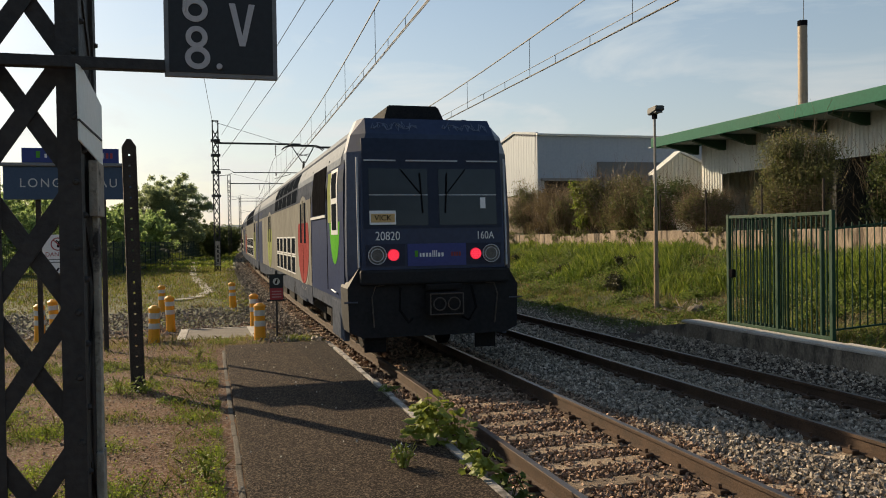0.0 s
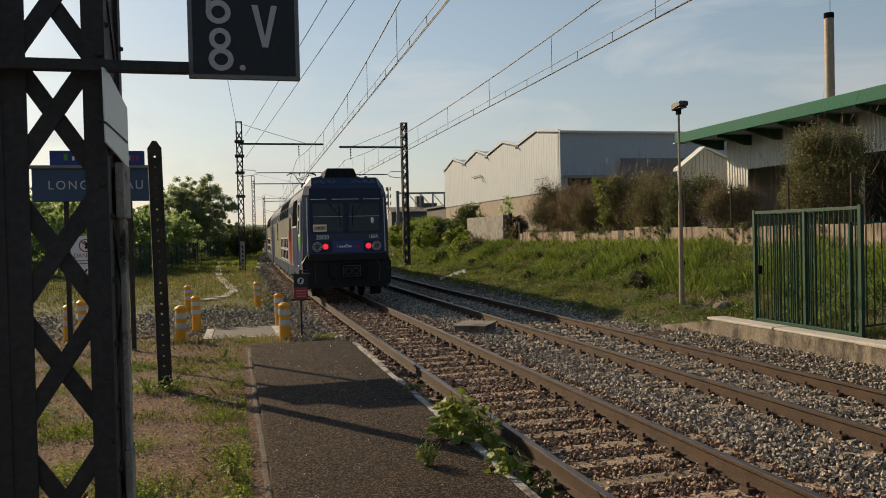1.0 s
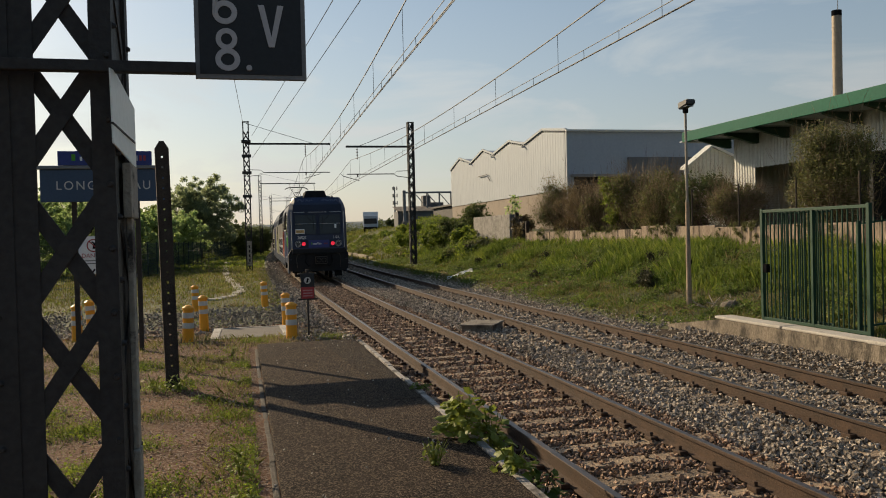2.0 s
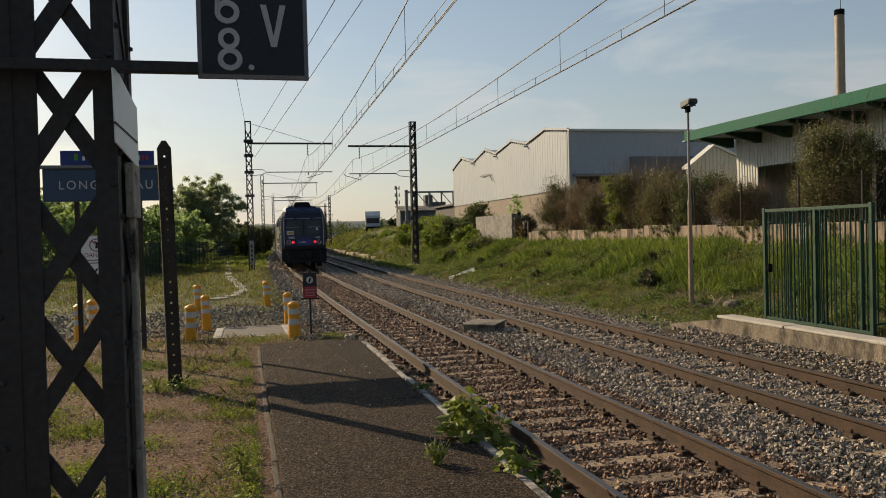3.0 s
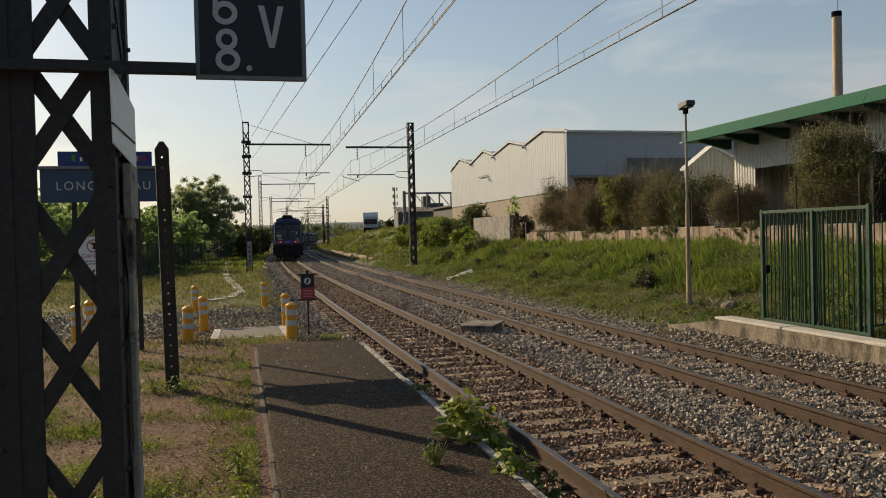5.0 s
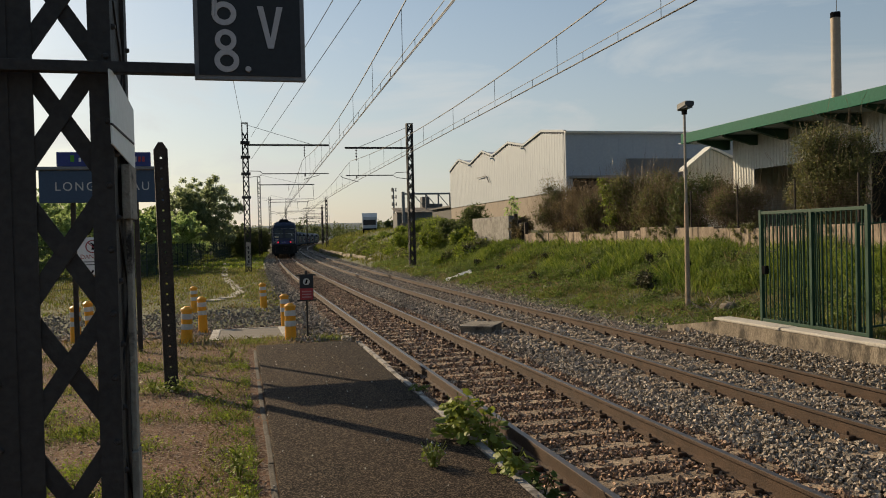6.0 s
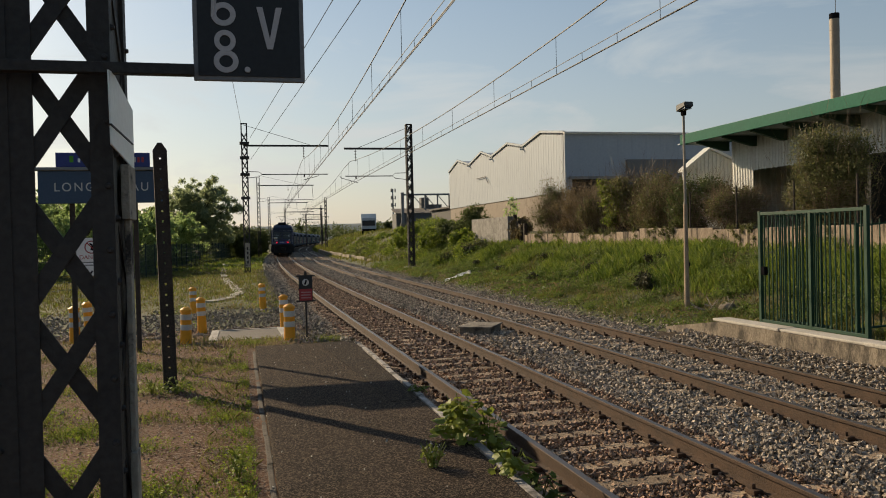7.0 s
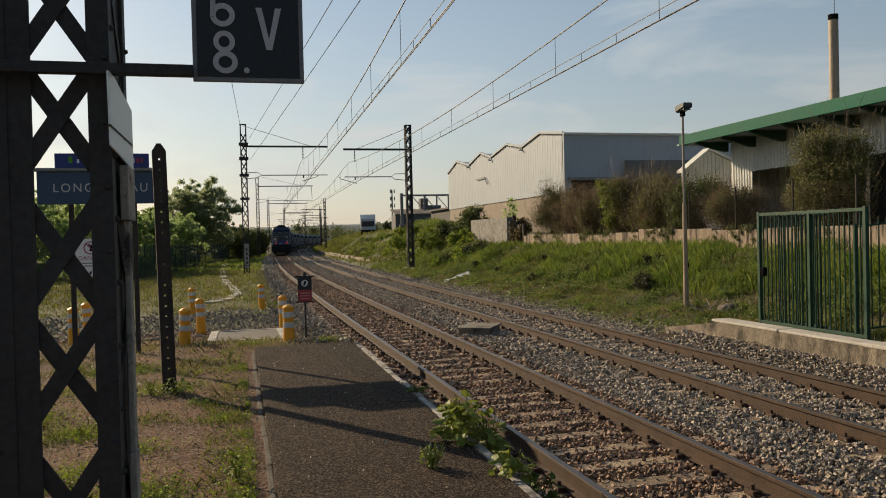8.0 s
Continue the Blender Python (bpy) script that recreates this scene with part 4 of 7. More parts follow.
# ---- left side: signs, posts, bollards ----
M_SIGN_BLUE = mat("station_blue", (0.035, 0.062, 0.11), (0.045, 0.076, 0.13), 0.5, scale=1.5, fine=30, bump=0.03)
M_POST_BROWN = mat("old_post", (0.03, 0.022, 0.018), (0.07, 0.055, 0.042), 0.9, scale=6, fine=60, bump=0.5)
M_YELLOW = mat("bollard_yellow", (0.72, 0.29, 0.012), (0.80, 0.36, 0.02), 0.5, scale=3, fine=40, bump=0.05, stain=((0.42, 0.2, 0.05), 6, 0.66))
M_BAND = mat("reflective_band", (0.46, 0.45, 0.42), (0.60, 0.585, 0.55), 0.45, scale=5, fine=60, bump=0.03)
M_SIGN_RED = mat("warning_red", (0.30, 0.03, 0.035), (0.36, 0.045, 0.05), 0.5, scale=2, fine=30, bump=0.03)


def holed_post():
    post = new("perforated_post")
    post.matrix_basis = pose(-0.85, 10.45, 0.15, 0, -0.9, 8)
    bm = bm_new()
    w, h = 0.075, 3.05
    zs = [0.0]
    z = 0.25
    while z < h - 0.1:
        zs += [z, z + 0.026]
        z += 0.128
    zs.append(h)
    xs = [-w, -0.013, 0.013, w]
    for s in (-0.03, 0.03):
        grid = [[bm.verts.new((x, s, zz)) for x in xs] for zz in zs]
        for j in range(len(zs) - 1):
            for i in range(3):
                if i == 1 and j % 2 == 1 and zs[j] > 0.2:
                    continue
                bm.faces.new((grid[j][i], grid[j][i + 1], grid[j + 1][i + 1], grid[j + 1][i]))
    for x in (-w, w):
        box(bm, x - 0.006, x + 0.006, -0.04, 0.04, -0.3, h)
    prism(bm, [(-w - 0.006, h), (w + 0.006, h), (0.025, h + 0.09), (-0.025, h + 0.09)], -0.035, 0.035)
    part("post", bm, M_POST_BROWN, post)
    return tagged(post, "dark leaning perforated post with a pointed top", "post")


holed_post()


def station_board():
    sign = new("station_sign")
    sign.matrix_basis = pose(-2.217, 14.6, -0.113) @ Matrix.Scale(1.081, 4)
    bm = bm_new()
    box(bm, -0.88, 0.92, -0.03, 0.03, 2.66, 3.16, 0.008)
    board = part("board", bm, M_SIGN_BLUE, sign, "blue name board")
    bm = bm_new()
    box(bm, -0.93, 0.97, -0.07, 0.07, 3.165, 3.215, 0.01)
    part("cap", bm, M_BOARD_EDGE, sign)
    bm = bm_new()
    box(bm, -0.62, 0.74, -0.035, 0.035, 3.22, 3.44, 0.006)
    top = part("logo_board", bm, M_LOGO_BLUE, sign, "dark blue strip with a coloured logo")
    x = -0.42
    for i, (w, m_) in enumerate(((0.10, M_LIME), (0.06, M_WHITE), (0.06, M_WHITE), (0.06, M_WHITE), (0.06, M_WHITE), (0.03, M_WHITE), (0.03, M_WHITE), (0.03, M_WHITE), (0.06, M_WHITE), (0.06, M_WHITE))):
        bm = bm_new()
        box(bm, x, x + w * 0.55, -0.040, -0.034, 3.29, 3.35 + (0.04 if i in (0, 5, 6, 7) else 0))
        part("logo_bar", bm, m_, top)
        x += w + 0.018
    for i in range(4):
        bm = bm_new()
        box(bm, 0.44 + i * 0.06, 0.475 + i * 0.06, -0.040, -0.034, 3.29, 3.37)
        part("logo_bar", bm, M_SIGN_RED if i > 1 else M_BAND, top)
    words("station_name", "LONGJUMEAU", 0.19, M_BAND, board, pose(0.03, -0.034, 2.905, 90, 0, 0), 0.002, 0.93, spread=1.3)
    for x in (-0.42, 0.50):
        bm = bm_new()
        box(bm, x - 0.035, x + 0.035, 0.031, 0.09, -0.35, 3.1, 0.006)
        part("post", bm, M_POST_BROWN, sign)
    return tagged(sign, "blue station name board on two brown posts", "sign")


station_board()


def danger_sign():
    sign = new("warning_sign")
    sign.matrix_basis = pose(-3.08, 18.9, 0.0, 0, 0, 4)
    bm = bm_new()
    box(bm, -0.33, 0.33, -0.01, 0.01, 1.40, 2.22, 0.004)
    plate = part("plate", bm, M_WHITE, sign, "white plate")
    bm = bm_new()
    for k in range(28):
        a, b = 2 * math.pi * k / 28, 2 * math.pi * (k + 1) / 28
        bar(bm, (0.13 * math.cos(a), -0.014, 2.02 + 0.13 * math.sin(a)), (0.13 * math.cos(b), -0.014, 2.02 + 0.13 * math.sin(b)), 0.022, 0.006)
    bar(bm, (-0.09, -0.014, 2.11), (0.09, -0.014, 1.93), 0.022, 0.006)
    part("symbol", bm, M_SIGN_RED, plate)
    bm = bm_new()
    bar(bm, (0.0, -0.012, 1.95), (0.02, -0.012, 2.06), 0.05, 0.003)
    bar(bm, (0.02, -0.012, 2.06), (-0.04, -0.012, 2.10), 0.03, 0.003)
    part("pictogram", bm, M_BLACK, plate)
    words("word", "DANGER", 0.13, M_SIGN_RED, plate, pose(0, -0.013, 1.80, 90, 0, 0), 0.001, 0.95)
    for z, w in ((1.68, 0.44), (1.62, 0.36)):
        bm = bm_new()
        box(bm, -w / 2, w / 2, -0.013, -0.010, z, z + 0.022)
        part("text_bar", bm, M_BOARD_EDGE, plate)
    bm = bm_new()
    for i in range(7):
        x = -0.28 + i * 0.08
        bar(bm, (x, -0.012, 1.44), (x + 0.05, -0.012, 1.51), 0.035, 0.003)
    part("hazard_stripes", bm, M_BLACK, plate)
    bm = bm_new()
    rod(bm, (0.03, 0.04, -0.3), (0.03, 0.04, 2.2), 0.035, 10)
    part("post", bm, mat("tan_post", (0.22, 0.14, 0.07), (0.3, 0.2, 0.1), 0.8, scale=4, fine=40), sign)
    return tagged(sign, "white danger sign with a red ring on a tan post", "sign")


danger_sign()


def bollard():
    b = new("bollard")
    bm = bm_new()
    rod(bm, (0, 0, -0.15), (0, 0, 0.62), 0.105, 20, 0.095)
    part("body", bm, M_YELLOW, b)
    bm = bm_new()
    rod(bm, (0, 0, 0.62), (0, 0, 0.655), 0.112, 20, 0.108)
    rod(bm, (0, 0, 0.655), (0, 0, 0.70), 0.108, 20, 0.045)
    part("cap", bm, M_YELLOW, b)
    for z in (0.28, 0.47):
        bm = bm_new()
        rod(bm, (0, 0, z), (0, 0, z + 0.10), 0.104, 20)
        part("band", bm, M_BAND, b, "white reflective band")
    return tagged(b, "orange-yellow plastic bollard with two white bands", "bollard", group="bollards round the crossing")


BOLLARDS = ((-0.99, 15.7, 0.18, 2), (-0.86, 19.5, 0.10, -1), (-1.30, 24.6, 0.08, 2), (0.69, 25.6, 0.06, -2), (0.87, 15.1, 0.20, 1), (1.0, 19.3, 0.10, -3), (-3.25, 17.7, 0.14, 0), (-3.25, 19.4, 0.11, 3))
first = None
for x, y, z, lean in BOLLARDS:
    if first is None:
        first = bollard()
        first.matrix_basis = pose(x, y, z, lean, lean, 0)
    else:
        copy_thing(first, pose(x, y, z, -lean, lean, lean * 40))


def crossing_slab():
    slab = new("crossing_slab")
    slab.matrix_basis = pose(0.17, 17.0, 0.155, -2.0, 0, 0)
    bm = bm_new()
    box(bm, -0.62, 0.62, -0.95, 1.55, -0.2, 0.0, 0.01)
    part("deck", bm, mat("worn_slab", (0.085, 0.072, 0.058), (0.16, 0.14, 0.115), 0.9, scale=2, fine=40, stain=((0.12, 0.11, 0.09), 2, 0.55)), slab)
    for x0, x1, y0, y1 in ((-0.78, -0.62, -1.05, 1.68), (0.62, 0.78, -1.05, 1.68), (-0.62, 0.62, -1.05, -0.95), (-0.62, 0.62, 1.55, 1.68)):
        bm = bm_new()
        box(bm, x0, x1, y0, y1, -0.2, 0.012, 0.008)
        part("border", bm, M_CONCRETE, slab, "pale concrete border")
    return tagged(slab, "worn concrete crossing slab with a pale border", "slab")


crossing_slab()


def small_sign():
    sign = new("track_sign")
    sign.matrix_basis = pose(1.17, 15.0, 0.15, 0, 0, 0)
    bm = bm_new()
    rod(bm, (0, 0, -0.3), (0, 0, 1.32), 0.02, 8)
    part("post", bm, M_STEEL_DARK, sign)
    bm = bm_new()
    box(bm, -0.125, 0.125, -0.035, -0.02, 0.80, 1.26, 0.004)
    plate = part("plate", bm, M_BOARD_BLACK, sign, "black upper plate with a white disc")
    bm = bm_new()
    box(bm, -0.115, 0.115, -0.040, -0.034, 0.81, 1.02, 0.002)
    red = part("red_panel", bm, M_SIGN_RED, plate, "dark red panel with text bars")
    for z in (0.95, 0.90, 0.85):
        bm = bm_new()
        box(bm, -0.085, 0.085, -0.043, -0.039, z, z + 0.02)
        part("text_bar", bm, mat("dull_pink", (0.4, 0.2, 0.2), (0.45, 0.24, 0.24), 0.6), red)
    bm = bm_new()
    rod(bm, (0, -0.034, 1.14), (0, -0.041, 1.14), 0.062, 20)
    disc = part("disc", bm, M_BAND, plate)
    bm = bm_new()
    bar(bm, (-0.015, -0.043, 1.10), (0.015, -0.043, 1.18), 0.03, 0.004)
    part("pictogram", bm, M_BLACK, disc)
    bm = bm_new()
    for z in (0.80, 1.26):
        box(bm, -0.175, 0.175, -0.03, 0.03, z - 0.015, z + 0.015, 0.004)
    box(bm, -0.025, 0.025, -0.025, 0.025, 1.27, 1.34, 0.004)
    part("brackets", bm, M_STEEL_DARK, sign)
    return tagged(sign, "small black and dark red notice on a thin post", "sign")


small_sign()


# ---- right side: platform wall, gate, lamp ----
M_OLD_CONC = mat("stained_concrete", (0.14, 0.12, 0.095), (0.27, 0.235, 0.19), 0.95, scale=2.2, fine=50, bump=0.7, stain=((0.07, 0.06, 0.05), 1.6, 0.5), grain=(1, 1, 0.6))
M_PLAT_WALL = mat("grimy_platform_face", (0.10, 0.08, 0.058), (0.29, 0.24, 0.18), 0.95, scale=1.8, fine=50, bump=0.8, stain=((0.05, 0.042, 0.032), 1.6, 0.52), grain=(1, 1, 0.5))
M_COPING = mat("pale_coping", (0.36, 0.33, 0.28), (0.54, 0.50, 0.44), 0.9, scale=2, fine=50, bump=0.5, stain=((0.20, 0.175, 0.14), 2, 0.58))
M_GATE = mat("gate_green", (0.013, 0.042, 0.025), (0.022, 0.062, 0.036), 0.6, scale=4, fine=40, bump=0.1, spec=0.25)
M_RUST = mat("rusty_steel", (0.12, 0.06, 0.03), (0.22, 0.12, 0.06), 0.85, scale=4, fine=40, bump=0.4)
M_LAMP_POST = mat("weathered_post", (0.25, 0.21, 0.17), (0.36, 0.31, 0.25), 0.7, scale=4, fine=40, bump=0.2, stain=((0.16, 0.09, 0.05), 3, 0.58))
M_LAMP_RUST = mat("rust_streaked_post", (0.25, 0.175, 0.115), (0.40, 0.30, 0.21), 0.75, scale=4, fine=40, bump=0.2, stain=((0.15, 0.07, 0.035), 3, 0.58))
M_FENCE = mat("blackish_green", (0.024, 0.038, 0.029), (0.040, 0.058, 0.045), 0.6, scale=4, fine=40, bump=0.1, spec=0.2)
M_WALL = mat("streaked_wall", (0.15, 0.110, 0.080), (0.38, 0.30, 0.22), 0.95, scale=1.5, fine=30, bump=0.9, stain=((0.04, 0.03, 0.021), 1.9, 0.50), grain=(1, 1.8, 0.28))
# near-black walls: the shade inside the openings is put into this colour
M_SHADE_IN = mat("shaded_interior", (0.02, 0.02, 0.02), (0.04, 0.04, 0.04), 0.9, scale=1, fine=10)
M_CLAD_BASE = mat("beige_wall_base", (0.215, 0.175, 0.135), (0.27, 0.22, 0.17), 0.85, scale=0.4, fine=8, bump=0.1, stain=((0.17, 0.14, 0.105), 0.8, 0.55))
M_CLAD_WHITE = mat("white_cladding", (0.50, 0.49, 0.45), (0.60, 0.59, 0.55), 0.6, scale=0.4, fine=8, bump=0.05)


def right_platform():
    bm = bm_new()
    prism(bm, [(8.95, -0.5), (9.82, -0.5), (9.82, 0.24), (9.30, 0.29), (8.95, 0.29)], -20, 13.9)
    wall = tagged(new("platform_wall", mesh_of("platform_wall", bm, M_PLAT_WALL)), "stained concrete edge of the disused far platform", "platform", kind="structure")
    bm = bm_new()
    vs = box(bm, 8.97, 9.3, 13.9, 15.9, -0.5, 0.29)
    for v in vs:
        if v.co.y > 15 and v.co.z > 0:
            v.co.z = 0.0
    part("ramp", bm, M_PLAT_WALL, wall)
    for i in range(12):
        bm = bm_new()
        y1 = 14.1 - i * 2.0
        if y1 < -8:
            break
        vs = box(bm, 8.955 + 0.02 * math.sin(i * 2.3), 9.34, y1 - 1.985, y1, 0.292, 0.345 + 0.01 * math.sin(i * 3.7), 0.02)
        part("coping", bm, M_COPING, wall)


right_platform()


def gate():
    g = new("gate")
    x, y0, y1, z0, z1 = 9.75, 10.93, 13.66, 0.24, 2.35
    for y in (y0, y1):
        bm = bm_new()
        box(bm, x - 0.034, x + 0.034, y - 0.034, y + 0.034, -0.1, z1 + 0.05, 0.006)
        part("post", bm, M_GATE, g)
    for z in (z0 + 0.06, z1):
        bm = bm_new()
        box(bm, x - 0.025, x + 0.025, y0, y1, z - 0.028, z + 0.028, 0.004)
        part("rail", bm, M_GATE, g)
    bm = bm_new()
    box(bm, x - 0.03, x + 0.03, 12.22, 12.28, z0, z1, 0.004)
    part("stile", bm, M_GATE, g)
    bm = bm_new()
    rod(bm, (x, 0, z0 + 0.06), (x, 0, z1), 0.0135, 8)
    me = mesh_of("bar", bm, M_GATE)
    k = 23
    for i in range(1, k):
        ob = new("bar", me)
        ob.parent = g
        ob.matrix_basis = pose(0, y0 + (y1 - y0) * i / k, 0)
    # the second leaf, folded back behind the first
    bm = bm_new()
    box(bm, x + 0.10, x + 0.14, 11.9, 13.3, z1 - 0.07, z1 - 0.03, 0.004)
    leaf = part("folded_leaf", bm, M_GATE, g)
    bm = bm_new()
    box(bm, x + 0.10, x + 0.14, 11.9, 13.3, z0 + 0.08, z0 + 0.12, 0.004)
    part("rail", bm, M_GATE, leaf)
    for i in range(15):
        ob = new("bar", me)
        ob.parent = leaf
        ob.matrix_basis = pose(0.12, 11.93 + i * 0.095, -0.03)
    bm = bm_new()
    box(bm, x - 0.045, x + 0.04, y1 - 0.16, y1 - 0.06, 1.18, 1.34, 0.01)
    part("lock_box", bm, M_BLACK, g)
    return tagged(g, "closed dark green steel gate of upright bars", "gate")


gate()


def green_fence(p, q, n, h, label):
    f = new("fence")
    p, q = Vector(p), Vector(q)
    for e in (p, q):
        bm = bm_new()
        box(bm, e.x - 0.03, e.x + 0.03, e.y - 0.03, e.y + 0.03, e.z - 0.2, e.z + h + 0.05, 0.005)
        part("post", bm, M_GATE, f)
    for z in (0.12, h):
        bm = bm_new()
        bar(bm, p + Vector((0, 0, z)), q + Vector((0, 0, z)), 0.04, 0.03, (0, 0, 1))
        part("rail", bm, M_GATE, f)
    for i in range(1, n):
        e = p + (q - p) * i / n
        bm = bm_new()
        rod(bm, e + Vector((0, 0, 0.1)), e + Vector((0, 0, h + 0.08)), 0.012, 6)
        part("bar", bm, M_GATE, f)
    return tagged(f, label, "fence", group="green bar fences")


for i in range(3):
    green_fence((10.05 + i * 2.4, 11.5 - i * 0.5, 0.22 + i * 0.3), (12.40 + i * 2.4, 11.0 - i * 0.5, 0.45 + i * 0.3), 18, 1.85, "dark green bar fence beside the gate, in grass")


def floodlight():
    lamp = new("street_lamp")
    lamp.matrix_basis = pose(10.5, 17.6, 0.1)
    bm = bm_new()
    rod(bm, (0, 0, -0.4), (0, 0, 2.6), 0.066, 12, 0.05)
    part("lower_post", bm, M_LAMP_RUST, lamp, "brown rust-streaked lower post")
    bm = bm_new()
    rod(bm, (0, 0, 2.6), (0, 0, 4.82), 0.032, 12, 0.028)
    rod(bm, (0, 0, 2.55), (0, 0, 2.66), 0.05, 12, 0.034)
    part("upper_post", bm, M_LAMP_POST, lamp)
    bm = bm_new()
    vs = box(bm, -0.12, 0.12, -0.26, 0.15, 4.84, 5.04, 0.0)
    for v in vs:
        if v.co.y < 0 and v.co.z < 4.9:
            v.co.z += 0.08
        if v.co.y > 0 and v.co.z > 5:
            v.co.z -= 0.03
    bmesh.ops.bevel(bm, geom=bm.edges[:], offset=0.02, segments=2, affect="EDGES")
    head = part("head", bm, mat("dark_grey_casing", (0.035, 0.036, 0.038), (0.06, 0.061, 0.064), 0.5, scale=4, fine=40, bump=0.05), lamp, "dark grey floodlight head")
    bm = bm_new()
    box(bm, -0.09, 0.09, -0.22, -0.02, 4.85, 4.874, 0.004)
    part("lens", bm, M_LAMP_GLASS, head, m=pose(0, 0, 0.02))
    bm = bm_new()
    box(bm, -0.05, 0.05, -0.05, 0.05, 4.74, 4.85, 0.01)
    part("bracket", bm, M_BLACK, lamp)
    bm = bm_new()
    box(bm, 0.04, 0.075, -0.04, 0.04, 1.1, 1.2, 0.005)
    part("clamp", bm, M_BLACK, lamp)
    return tagged(lamp, "slim weathered lamp post with a black floodlight", "street lamp")


floodlight()


# ---- bank: wall, mesh fence ----
def bank_wall():
    wall = new("bank_wall")
    tagged(wall, "low streaked concrete retaining wall along the bank", "wall", kind="structure")
    y = 6.0
    rng = random.Random(2)
    while y < 41.2:
        w = 2.5
        bm = bm_new()
        box(bm, 15.0, 15.22, y + 0.01, min(y + w, 41.4) - 0.01, 0.6, 2.12 + rng.uniform(-0.14, 0.08), 0.03)
        part("wall_panel", bm, M_WALL, wall, m=pose(rng.uniform(-0.02, 0.02), 0, 0))
        y += w
    bm = bm_new()
    vs = box(bm, 15.0, 15.4, 44.2, 51.6, 1.0, 3.12, 0.03)
    part("tall_block", bm, mat("mottled_grey_plaster", (0.13, 0.12, 0.105), (0.31, 0.295, 0.27), 0.95, scale=3.5, fine=26, bump=0.8, stain=((0.055, 0.05, 0.042), 1.3, 0.55)), wall, "tall pale concrete wall block")
    for yy in (41.6, 42.2, 42.7, 43.3, 43.8):
        bm = bm_new()
        box(bm, 15.05, 15.25, yy, yy + 0.16, 1.0, 2.9 + rng.uniform(-0.5, 0.3), 0.02)
        part("stake", bm, M_POST_BROWN, wall)


bank_wall()


def mesh_fence():
    f = new("wire_fence")
    for y in (17.9, 20.4, 23.2, 26.0):
        bm = bm_new()
        rod(bm, (15.7, y, 1.6), (15.7, y, 3.45), 0.03, 8)
        part("post", bm, M_POST_BROWN, f)
    for k in range(18):
        bm = bm_new()
        tube(bm, [(15.7 + 0.01 * math.sin(i * 2.1 + k), 17.9 + i * 0.9, 2.1 + k * 0.07 + 0.012 * math.sin(i + k)) for i in range(10)], 0.003, 4)
        part("strand", bm, M_RAIL, f)
    return tagged(f, "rusty wire fence on posts above the wall", "fence")


mesh_fence()


# ---- warehouse ----
def ribbed(bm, p, q, z0, tops, depth, pitch):
    """A ribbed sheet from p to q; tops gives the upper edge along the way."""
    p, q = Vector(p), Vector(q)
    d = (q - p)
    length = d.length
    d.normalize()
    nrm = Vector((d.y, -d.x))
    k = int(length / pitch)
    cols = []
    for i in range(k):
        for e, o in ((0.0, 0.0), (0.55, 0.0), (0.65, depth), (0.9, depth)):
            s = (i + e) / k * length
            c = p + d * s + nrm * o
            cols.append((c, tops(s)))
    cols.append((q, tops(length)))
    lo = [bm.verts.new((c.x, c.y, z0)) for c, t in cols]
    hi = [bm.verts.new((c.x, c.y, t)) for c, t in cols]
    for i in range(len(cols) - 1):
        bm.faces.new((lo[i], lo[i + 1], hi[i + 1], hi[i]))


TEETH = [(47.5, 8.37), (51.5, 8.90), (55.1, 8.36), (58.5, 8.94), (62.4, 8.37), (65.3, 9.0), (68.9, 8.3), (72.8, 9.02), (76.2, 8.2)]


def tooth_z(y):
    for (ya, za), (yb, zb) in zip(TEETH, TEETH[1:]):
        if y <= yb:
            return za + (zb - za) * (y - ya) / (yb - ya)
    return TEETH[-1][1]


